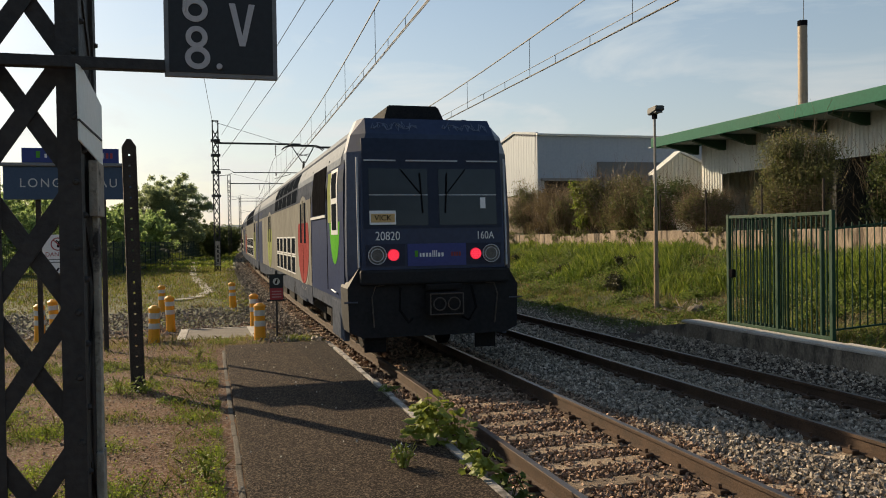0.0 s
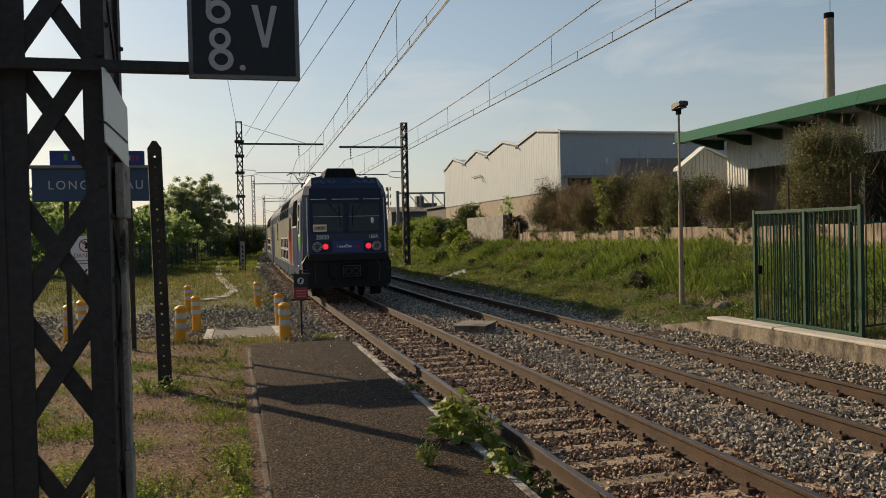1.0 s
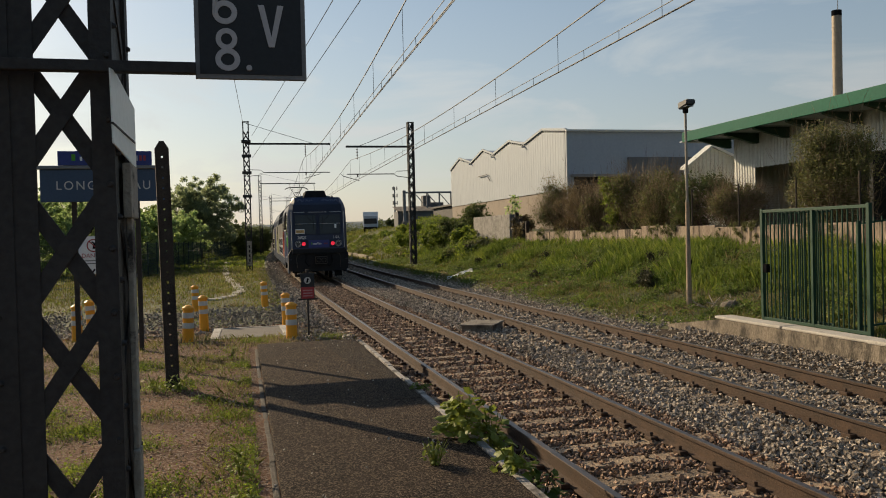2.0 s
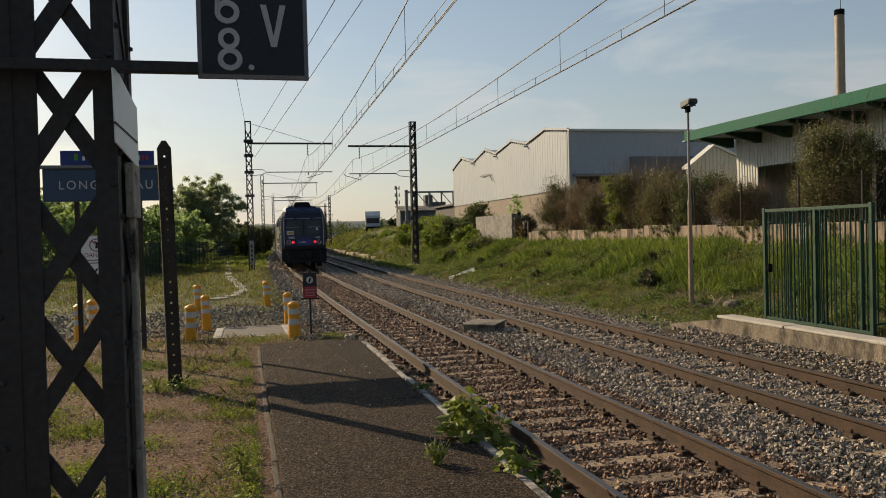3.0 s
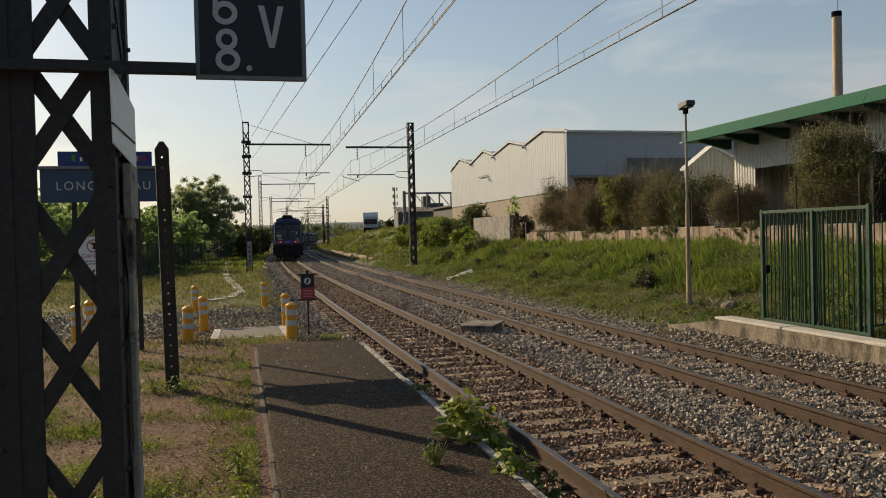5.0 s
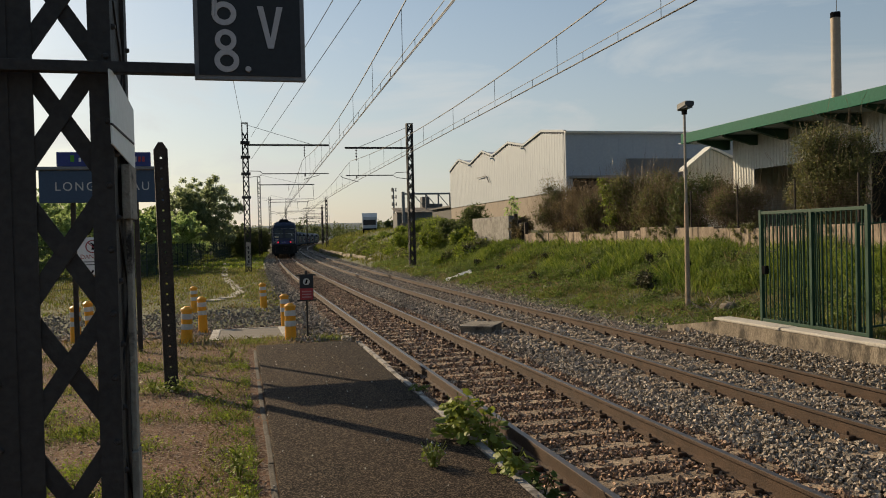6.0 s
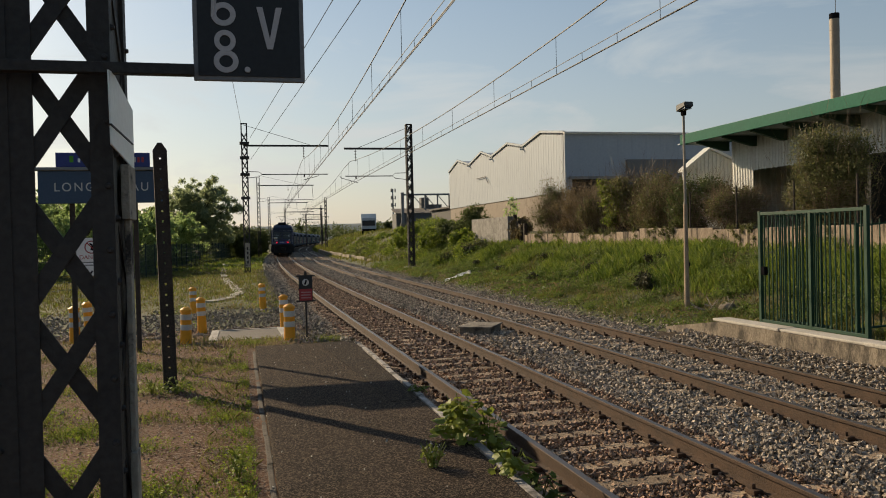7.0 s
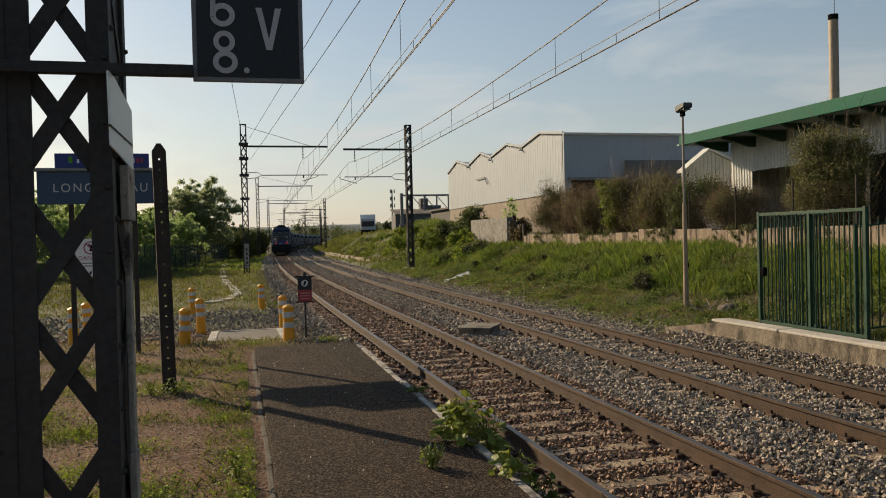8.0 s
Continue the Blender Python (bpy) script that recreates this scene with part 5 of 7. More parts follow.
def warehouse():
    w = new("warehouse")
    bm = bm_new()
    ribbed(bm, (20.0, 76.2), (20.0, 47.5), 4.7, lambda s: tooth_z(76.2 - s), 0.010, 0.45)
    bmesh.ops.recalc_face_normals(bm, faces=bm.faces)
    part("side_wall", bm, M_CLAD_CREAM, w, "cream ribbed cladding with a sawtooth top")
    bm = bm_new()
    box(bm, 20.06, 20.4, 47.5, 76.2, 1.0, 4.71)
    part("base_wall", bm, M_CLAD_BASE, w, "beige rendered base")
    bm = bm_new()
    box(bm, 20.1, 20.3, 47.6, 76.2, 4.7, 8.15)
    part("inner_wall", bm, M_CLAD_GREY, w)
    for (ya, za), (yb, zb) in zip(TEETH, TEETH[1:]):
        bm = bm_new()
        bar(bm, (19.97, ya, za + 0.06), (19.97, yb, zb + 0.06), 0.15, 0.14, (1, 0, 0))
        part("edge_trim", bm, M_CLAD_CREAM, w)
        bm = bm_new()
        v = [bm.verts.new(p) for p in ((20.0, ya, za), (50.0, ya, za), (50.0, yb, zb), (20.0, yb, zb))]
        bm.faces.new(v)
        v2 = [bm.verts.new(p.co - Vector((0, 0, 0.15))) for p in v]
        bm.faces.new(v2[::-1])
        for i in range(4):
            bm.faces.new((v[i], v2[i], v2[(i + 1) % 4], v[(i + 1) % 4]))
        part("roof_slope", bm, M_CLAD_GREY, w)
    for yv in (55.1, 62.4, 68.9):
        bm = bm_new()
        box(bm, 19.72, 20.0, yv - 0.05, yv + 0.05, 8.12, 8.22, 0.01)
        part("gutter_spout", bm, M_CLAD_GREY, w)
    bm = bm_new()
    ribbed(bm, (20.0, 47.48), (50.0, 47.48), 5.52, lambda s: 8.3, 0.008, 1.0)
    part("front_wall", bm, M_CLAD_GREY, w, "grey ribbed front cladding")
    bm = bm_new()
    box(bm, 20.0, 50.0, 47.52, 47.8, 5.5, 8.3)
    box(bm, 20.0, 20.45, 47.5, 47.8, 1.5, 5.5)
    part("front_frame", bm, M_CLAD_GREY, w)
    bm = bm_new()
    box(bm, 24.1, 33, 47.2, 47.44, 4.9, 6.68, 0.02)
    part("canopy_panel", bm, mat("dark_grey_panel", (0.10, 0.105, 0.11), (0.14, 0.145, 0.15), 0.7, scale=0.5, fine=9), w, "darker grey panel over the loading bay")
    bm = bm_new()
    box(bm, 19.9, 50.0, 47.25, 47.45, 8.28, 8.42, 0.02)
    part("parapet", bm, M_CLAD_WHITE, w)
    # back wall and ceiling of the bay, its shade painted in
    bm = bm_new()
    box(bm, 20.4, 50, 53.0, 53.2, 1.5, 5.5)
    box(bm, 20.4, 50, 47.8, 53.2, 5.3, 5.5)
    part("bay_interior", bm, M_SHADE_IN, w)
    bm = bm_new()
    box(bm, 20.2, 24.5, 47.2, 47.5, 5.45, 5.62, 0.01)
    part("lintel", bm, M_BOARD_EDGE, w)
    bm = bm_new()
    rod(bm, (19.85, 64.0, 6.9), (19.85, 66.5, 6.9), 0.04, 6)
    rod(bm, (19.85, 63.2, 6.3), (19.85, 64.0, 6.9), 0.04, 6)
    part("pipe", bm, M_BOARD_EDGE, w)
    return tagged(w, "cream and grey metal warehouse with a sawtooth roof", "warehouse")


warehouse()


# ---- hall with the green eave ----
def green_hall():
    h = new("industrial_hall")
    bm = bm_new()
    box(bm, 21.9, 22.05, -6, 37.1, 6.42, 6.92, 0.02)
    part("fascia", bm, M_GREEN_TRIM, h, "long green eave fascia")
    bm = bm_new()
    vs = box(bm, 22.05, 44, 36.98, 37.1, 6.42, 6.92)
    for v in vs:
        if v.co.x > 30:
            v.co.z += 1.2
    part("end_fascia", bm, M_GREEN_TRIM, h)
    bm = bm_new()
    vs = box(bm, 22.05, 44, -6, 36.97, 6.70, 6.90)
    for v in vs:
        if v.co.x > 30:
            v.co.z += 1.2
    part("roof", bm, M_CLAD_GREY, h)
    for y in np.arange(-2.0, 37, 2.2):
        bm = bm_new()
        prism(bm, [(22.1, 6.45), (23.85, 6.45), (23.85, 5.98), (23.6, 5.98), (22.1, 6.36)], y + 0.35, y + 0.55)
        part("bracket", bm, M_GATE, h, "dark green cantilever eave bracket")
        bm = bm_new()
        box(bm, 22.06, 23.9, y + 0.3, y + 2.2, 6.46, 6.52)
        part("soffit", bm, M_CLAD_GREY, h)
    bm = bm_new()
    ribbed(bm, (23.9, 35.6), (23.9, -6), 4.86, lambda s: 6.5, 0.035, 0.21)
    part("upper_cladding", bm, M_CLAD_WHITE, h, "pale ribbed cladding")
    bm = bm_new()
    ribbed(bm, (23.9, 35.6), (23.9, 33.9), 1.5, lambda s: 4.86, 0.035, 0.21)
    part("corner_cladding", bm, M_CLAD_WHITE, h)
    bm = bm_new()
    ribbed(bm, (23.92, 22.0), (23.92, -6), 1.5, lambda s: 4.86, 0.035, 0.21)
    part("lower_cladding", bm, M_CLAD_GREY, h)
    bm = bm_new()
    ribbed(bm, (44, 35.62), (23.9, 35.62), 1.5, lambda s: 7.0, 0.06, 0.30)
    part("end_cladding", bm, M_CLAD_WHITE, h)
    # walls behind the opening, coloured near black for the shade in there
    bm = bm_new()
    box(bm, 28.0, 28.2, -6, 35.5, 1.0, 6.5)
    box(bm, 23.95, 28.0, 26.6, 26.8, 1.0, 4.8)
    part("inner_wall", bm, M_SHADE_IN, h)
    bm = bm_new()
    box(bm, 24.2, 24.35, 29.5, 29.8, 1.6, 4.7, 0.01)
    part("green_column", bm, M_GREEN_TRIM, h)
    return tagged(h, "pale ribbed hall with a long green eave", "hall")


green_hall()


def gable_shed():
    s = new("gable_shed")
    bm = bm_new()
    ribbed(bm, (24.0, 40.0), (30.0, 40.0), 1.5, lambda t: 6.55 - abs(t - 1.4) * (0.72 if t < 1.4 else 0.42), 0.035, 0.24)
    part("gable_wall", bm, M_CLAD_WHITE, s, "white ribbed gable")
    for xa, za, xb, zb in ((23.75, 5.42, 25.4, 6.64), (25.4, 6.64, 30.2, 4.62)):
        bm = bm_new()
        v = [bm.verts.new(p) for p in ((xa, 39.8, za), (xb, 39.8, zb), (xb, 40.5, zb), (xa, 40.5, za))]
        bm.faces.new(v)
        v2 = [bm.verts.new(p.co - Vector((0, 0, 0.14))) for p in v]
        bm.faces.new(v2[::-1])
        for i in range(4):
            bm.faces.new((v[i], v2[i], v2[(i + 1) % 4], v[(i + 1) % 4]))
        part("roof_slope", bm, M_CLAD_WHITE, s)
    bm = bm_new()
    box(bm, 24.0, 24.15, 40.02, 40.5, 1.5, 5.4)
    part("side_wall", bm, M_CLAD_GREY, s)
    return tagged(s, "small white gabled shed between the halls", "shed")


gable_shed()
bm = bm_new()
rod(bm, (22.6, 37.9, 1.5), (22.6, 37.9, 6.6), 0.06, 8)
tagged(part("pipe_post", bm, M_STEEL_DARK), "thin dark post beside the hall", "post")


def chimney():
    c = new("chimney")
    c.matrix_basis = pose(37.9, 45.0, 1.5)
    z = 0.0
    while z < 13.4:
        bm = bm_new()
        rod(bm, (0, 0, z), (0, 0, min(z + 1.9, 14.1)), 0.30, 20)
        rod(bm, (0, 0, z), (0, 0, z + 0.06), 0.312, 20)
        part("section", bm, mat("flue_metal", (0.20, 0.16, 0.115), (0.33, 0.27, 0.20), 0.6, 0.2, scale=2, fine=20, bump=0.1, stain=((0.12, 0.09, 0.06), 1, 0.6)) if z == 0 else c.children[0].data.materials[0], c)
        z += 1.9
    bm = bm_new()
    rod(bm, (0, 0, 14.05), (0, 0, 14.4), 0.31, 20)
    part("top", bm, M_BLACK, c, "soot-black top")
    bm = bm_new()
    rod(bm, (0.1, 0, 14.3), (0.1, 0, 16.4), 0.02, 6)
    part("lightning_rod", bm, M_STEEL_DARK, c)
    return tagged(c, "tall brownish steel flue with a black top", "chimney")


chimney()


# ---- far things on the bank ----
M_WORKS = mat("dull_grey_wall", (0.085, 0.085, 0.085), (0.15, 0.15, 0.148), 0.8, scale=0.5, fine=9, bump=0.1)


def works_shed():
    w = new("works_building")
    bm = bm_new()
    box(bm, 21.2, 30.0, 110, 113, 3.0, 5.35)
    part("wall", bm, M_WORKS, w)
    bm = bm_new()
    vs = box(bm, 21.1, 28.1, 109.8, 113.4, 5.3, 5.42)
    for v in vs:
        if v.co.y > 112:
            v.co.z += 0.75
    part("roof", bm, M_OLD_CONC, w)
    bm = bm_new()
    for x in (23.7, 25.8, 27.6, 29.3):
        rod(bm, (x, 112, 5.5), (x, 112, 8.0), 0.12, 6)
    rod(bm, (22.4, 112, 8.05), (30.0, 112, 8.05), 0.13, 6)
    for x in (24.0, 25.8, 27.6):
        rod(bm, (x, 112, 8.0), (x + 1.7, 112, 6.0), 0.06, 6)
    rod(bm, (30, 112, 8.0), (32.5, 112, 5.5), 0.08, 6)
    part("frame", bm, M_BOARD_EDGE, w, "open steel frame on the roof")
    bm = bm_new()
    box(bm, 25.6, 26.7, 113.6, 115, 4.5, 7.7, 0.05)
    box(bm, 26.7, 28.6, 113.6, 115, 4.5, 6.7, 0.05)
    part("plant_unit", bm, M_WORKS, w)
    bm = bm_new()
    box(bm, 21.75, 22.15, 109, 109.4, 3.5, 8.2, 0.02)
    part("pillar", bm, M_BOARD_EDGE, w)
    return tagged(w, "grey works building with a steel frame on its roof", "building")


works_shed()


def low_annex():
    a = new("annex")
    bm = bm_new()
    vs = box(bm, 20.5, 24.0, 77.5, 86, 2.5, 4.85)
    part("wall", bm, M_STEEL_DARK, a)
    bm = bm_new()
    vs = box(bm, 20.2, 24.2, 77.3, 86.2, 4.85, 5.02)
    for v in vs:
        if v.co.x > 22:
            v.co.z += 0.25
    part("roof", bm, M_STEEL_DARK, a)
    return tagged(a, "low dark annex with a sloping black roof", "building")


low_annex()
bm = bm_new()
box(bm, 18.2, 24.0, 92, 92.3, 1.5, 3.65, 0.03)
tagged(part("low_wall", bm, M_OLD_CONC), "pale concrete wall end below the works building", "wall")


def truck():
    t = new("truck")
    y = 138.0
    x = 21.77
    t.matrix_basis = pose(x, y, 2.85, 0, 0, -9.0)
    bm = bm_new()
    box(bm, -1.3, 1.3, 1.6, 9, 0.9, 3.45, 0.04)
    part("box_body", bm, M_WHITE, t, "white box body")
    bm = bm_new()
    box(bm, -1.2, 1.2, 0, 1.55, 0.5, 2.75, 0.12)
    cab = part("cab", bm, M_DULL_WHITE, t)
    bm = bm_new()
    box(bm, -1.08, 1.08, -0.04, 0.2, 1.35, 2.25, 0.02)
    part("windscreen", bm, M_GLASS, cab)
    bm = bm_new()
    box(bm, -1.15, 1.15, -0.05, 0.2, 0.45, 0.8, 0.03)
    part("bumper", bm, M_BLACK, cab)
    for s in (-1, 1):
        for yy in (0.8, 6.8):
            bm = bm_new()
            rod(bm, (s * 0.95, yy, 0.48), (s * 1.2, yy, 0.48), 0.48, 16)
            part("wheel", bm, M_BLACK, t)
    bm = bm_new()
    box(bm, -0.5, 0.5, 0.3, 9, 0.5, 0.9)
    part("chassis", bm, M_BLACK, t)
    return tagged(t, "white box truck parked on the bank's road", "truck")


truck()


def cell_mast():
    c = new("antenna_mast")
    c.matrix_basis = pose(37.8, 200, 3.0)
    bm = bm_new()
    rod(bm, (0, 0, 0), (0, 0, 11.2), 0.25, 10, 0.15)
    part("pole", bm, M_BOARD_EDGE, c)
    for z in (6.8, 8.6, 10.4):
        for a in (0, 2.1, 4.2):
            bm = bm_new()
            box(bm, 0.6 * math.cos(a) - 0.13, 0.6 * math.cos(a) + 0.13, 0.6 * math.sin(a) - 0.1, 0.6 * math.sin(a) + 0.1, z, z + 0.9)
            rod(bm, (0, 0, z + 0.3), (0.6 * math.cos(a), 0.6 * math.sin(a), z + 0.3), 0.05, 5)
            part("antenna", bm, M_BOARD_EDGE, c)
    return tagged(c, "distant grey mobile phone mast with antennas", "mast")


cell_mast()


M_EDGING = mat("weathered_cream_concrete", (0.20, 0.165, 0.12), (0.34, 0.285, 0.215), 0.95, scale=0.7, fine=12, bump=0.5, stain=((0.10, 0.085, 0.06), 0.6, 0.52))


def edging():
    e = new("edging_wall")
    tagged(e, "low pale concrete edging at the bank's foot", "wall", kind="structure")
    ys = np.arange(66, 134, 4.0)
    for ya in ys:
        yb = ya + 3.95
        bm = bm_new()
        u = 10.0 - 0.6 * step(72, 125, ya)
        if int(ya) in (66, 78):
            yb = ya + 2.2
        dz = 0.12 + 0.04 * math.sin(ya * 2.9) - 0.10 * (1 - step(66, 80, ya))
        bar(bm, (u + drift(ya), ya, dz), (u + drift(yb), yb, dz + 0.05 * math.sin(ya)), 0.22, 0.62, (0, 0, 1))
        part("kerb_stone", bm, M_EDGING, e)


edging()

# ---- small things by the tracks ----
def cable_box():
    b = new("cable_pit")
    b.matrix_basis = pose(5.42, 18.1, -0.17, 0, 0, -32)
    bm = bm_new()
    box(bm, -0.36, 0.36, -0.5, 0.5, -0.1, 0.13, 0.015)
    part("body", bm, M_OLD_CONC, b)
    bm = bm_new()
    box(bm, -0.40, 0.40, -0.55, 0.55, 0.132, 0.17, 0.01)
    part("lid", bm, M_OLD_CONC, b, "flat concrete lid")
    return tagged(b, "concrete cable pit between the tracks", "cable pit")


cable_box()


def debris():
    rng = random.Random(8)
    s = new("plastic_sheet")
    z = ground_z(9.7, 36.6)
    bm = bm_new()
    g = [[bm.verts.new((9.35 + i * 0.17, 36.4 + j * 0.15, ground_z(9.35 + i * 0.17, 36.4 + j * 0.15) + 0.05 + rng.uniform(0, 0.22) * (0.5 + 0.5 * (i > 4)))) for i in range(8)] for j in range(5)]
    for j in range(4):
        for i in range(7):
            bm.faces.new((g[j][i], g[j][i + 1], g[j + 1][i + 1], g[j + 1][i]))
    bmesh.ops.solidify(bm, geom=bm.faces[:], thickness=0.01)
    part("sheet", bm, M_WHITE, s)
    tagged(s, "crumpled pale plastic sheet lying in the grass", "litter")
    r = new("branch_pile")
    for i in range(14):
        bm = bm_new()
        x, y = 10.75 + rng.uniform(-0.35, 0.45), 16.6 + rng.uniform(-0.4, 0.4)
        z = ground_z(x, y)
        a = rng.uniform(0, 6.3)
        tube(bm, [(x, y, z), (x + 0.25 * math.cos(a), y + 0.25 * math.sin(a), z + 0.08), (x + 0.5 * math.cos(a + 0.3), y + 0.5 * math.sin(a + 0.3), z + rng.uniform(0.05, 0.35))], 0.012, 5)
        part("branch", bm, M_LAMP_POST, r)
    tagged(r, "heap of dry grey branches by the lamp post", "branches")
    k = new("rubble_lump")
    bm = bm_new()
    bmesh.ops.create_icosphere(bm, subdivisions=2, radius=0.22)
    for v in bm.verts:
        v.co *= 1 + 0.25 * noise.noise(v.co * 7)
        v.co.z *= 0.6
    part("lump", bm, M_PLAT_WALL, k, m=pose(10.9, 16.5, ground_z(10.9, 16.5) + 0.08))
    tagged(k, "grey lump of rubble in the grass", "rubble")


debris()


# ---- platform details ----
M_EDGE_DULL = mat("dull_kerb", (0.055, 0.045, 0.034), (0.12, 0.10, 0.078), 0.95, scale=3, fine=50, bump=0.6, stain=((0.04, 0.033, 0.025), 2.5, 0.5))


def platform_edge():
    e = new("platform_edge")
    tagged(e, "worn white edge slabs of the low platform", "platform edge", kind="structure")
    y = PLAT_Y1 - 0.1
    rng = random.Random(5)
    while y > -6:
        bm = bm_new()
        box(bm, PLAT_X1 - 0.07, PLAT_X1, y - 0.99, y, -0.3, PLAT_Z + 0.004, 0.01)
        part("edge_slab", bm, M_WHITE_LINE, e, m=pose(rng.uniform(-0.01, 0.01), 0, rng.uniform(-0.02, 0.0)))
        y -= 1.0
    y = PLAT_Y1 - 0.3
    while y > -6:
        bm = bm_new()
        box(bm, PLAT_X0 - 0.055, PLAT_X0 - 0.004, y - 0.99, y, -0.2, PLAT_Z - 0.035, 0.012)
        part("kerb_stone", bm, M_EDGE_DULL, e, m=pose(rng.uniform(-0.006, 0.006), 0, rng.uniform(-0.012, 0.0)))
        y -= 1.0


platform_edge()
bm = bm_new()
vs = box(bm, 1.28, 1.86, 8.6, 13.9, PLAT_Z - 0.02, PLAT_Z + 0.004, 0.0)
for v in vs:
    if v.co.x < 1.5 and v.co.y < 10:
        v.co.x += 0.28
M_PATCH = mat("dark_asphalt", (0.008, 0.0062, 0.0048), (0.034, 0.025, 0.018), 0.95, scale=2.5, fine=110, bump=1.0, spec=0.12)
speckle(M_PATCH, 95, 0.6, 1.0, (0.13, 0.098, 0.07))
tagged(part("asphalt_patch", bm, M_PATCH), "darker resurfaced strip in the platform asphalt", "asphalt", kind="structure")


def trough():
    t = new("cable_trough")
    tagged(t, "winding line of pale concrete trough lids in the grass", "cable trough", kind="structure")
    rng = random.Random(9)
    bends = [(-1.01, 28.9), (-0.67, 29.8), (-0.33, 30.6), (-0.03, 33.3), (-0.28, 38.6), (-0.75, 46.6), (-0.98, 57.3), (-1.27, 82.0)]
    for (xa, ya), (xb, yb) in zip(bends, bends[1:]):
        length = math.hypot(xb - xa, yb - ya)
        k = max(1, round(length / 1.0))
        turn = -math.degrees(math.atan2(xb - xa, yb - ya))
        for i in range(k):
            if ya > 45 and rng.random() < 0.2:
                continue
            x, y = xa + (xb - xa) * (i + 0.5) / k, ya + (yb - ya) * (i + 0.5) / k
            w_, l_ = rng.uniform(0.15, 0.23), 0.5 * length / k - 0.02
            bm = bm_new()
            box(bm, -w_, w_, -l_, l_, -0.08, 0.02, 0.015)
            part("lid", bm, M_CONCRETE, t, m=pose(x + rng.uniform(-0.05, 0.05), y, ground_z(x, y) + 0.035, rng.uniform(-2, 2), rng.uniform(-3, 3), turn + rng.uniform(-5, 5)))


trough()


# ---- left fence and far land ----
def left_fence():
    f = new("mesh_fence")
    pts = [(-12.5, 30), (-9.8, 34), (-7.2, 40), (-5.8, 50), (-4.6, 60), (-3.4, 75), (-1.6, 95), (0.5, 118)]
    for (xa, ya), (xb, yb) in zip(pts, pts[1:]):
        k = max(2, int(math.hypot(xb - xa, yb - ya) / 2.5))
        for i in range(k):
            p = Vector((xa + (xb - xa) * i / k, ya + (yb - ya) * i / k, 0))
            q = Vector((xa + (xb - xa) * (i + 1) / k, ya + (yb - ya) * (i + 1) / k, 0))
            p.z, q.z = ground_z(p.x, p.y), ground_z(q.x, q.y)
            bm = bm_new()
            box(bm, p.x - 0.04, p.x + 0.04, p.y - 0.04, p.y + 0.04, p.z - 0.2, p.z + 2.1, 0.006)
            part("post", bm, M_FENCE, f)
            bm = bm_new()
            for z in (0.1, 0.42, 0.74, 1.06, 1.38, 1.7, 2.0):
                bar(bm, p + Vector((0, 0, z)), q + Vector((0, 0, z)), 0.03, 0.02, (0, 0, 1))
            n = 26 if p.y < 62 else 10
            for j in range(1, n):
                e = p + (q - p) * j / n
                bar(bm, e + Vector((0, 0, 0.05)), e + Vector((0, 0, 2.02)), 0.010 if n == 26 else 0.02, 0.008)
            part("mesh_panel", bm, M_FENCE, f)
    return tagged(f, "dark green welded mesh fence along the verge", "fence")


left_fence()


def hills():
    bm = bm_new()
    prev = None
    for i in range(121):
        x = -2400 + i * 40
        z = 30 + 16 * noise.noise((x * 0.0016, 0, 0)) + 4 * noise.noise((x * 0.009, 5, 0)) + 1.5 * noise.noise((x * 0.04, 9, 0))
        cur = [bm.verts.new((x, 1650, -5)), bm.verts.new((x, 1750, z * 0.8)), bm.verts.new((x, 1850, z)), bm.verts.new((x, 2300, z * 0.6))]
        if prev:
            for a in range(3):
                bm.faces.new((prev[a], cur[a], cur[a + 1], prev[a + 1]))
        prev = cur
    # the haze of distance is mixed into this blue-grey base colour
    m = mat("haze_tinted_hills", (0.10, 0.13, 0.14), (0.13, 0.16, 0.165), 1.0, scale=0.01, fine=0.1, bump=0)
    tagged(new("backdrop", mesh_of("backdrop", bm, m, smooth=True)), "low wooded hills far off, haze tinted into their colour", "hills", kind="structure")


hills()


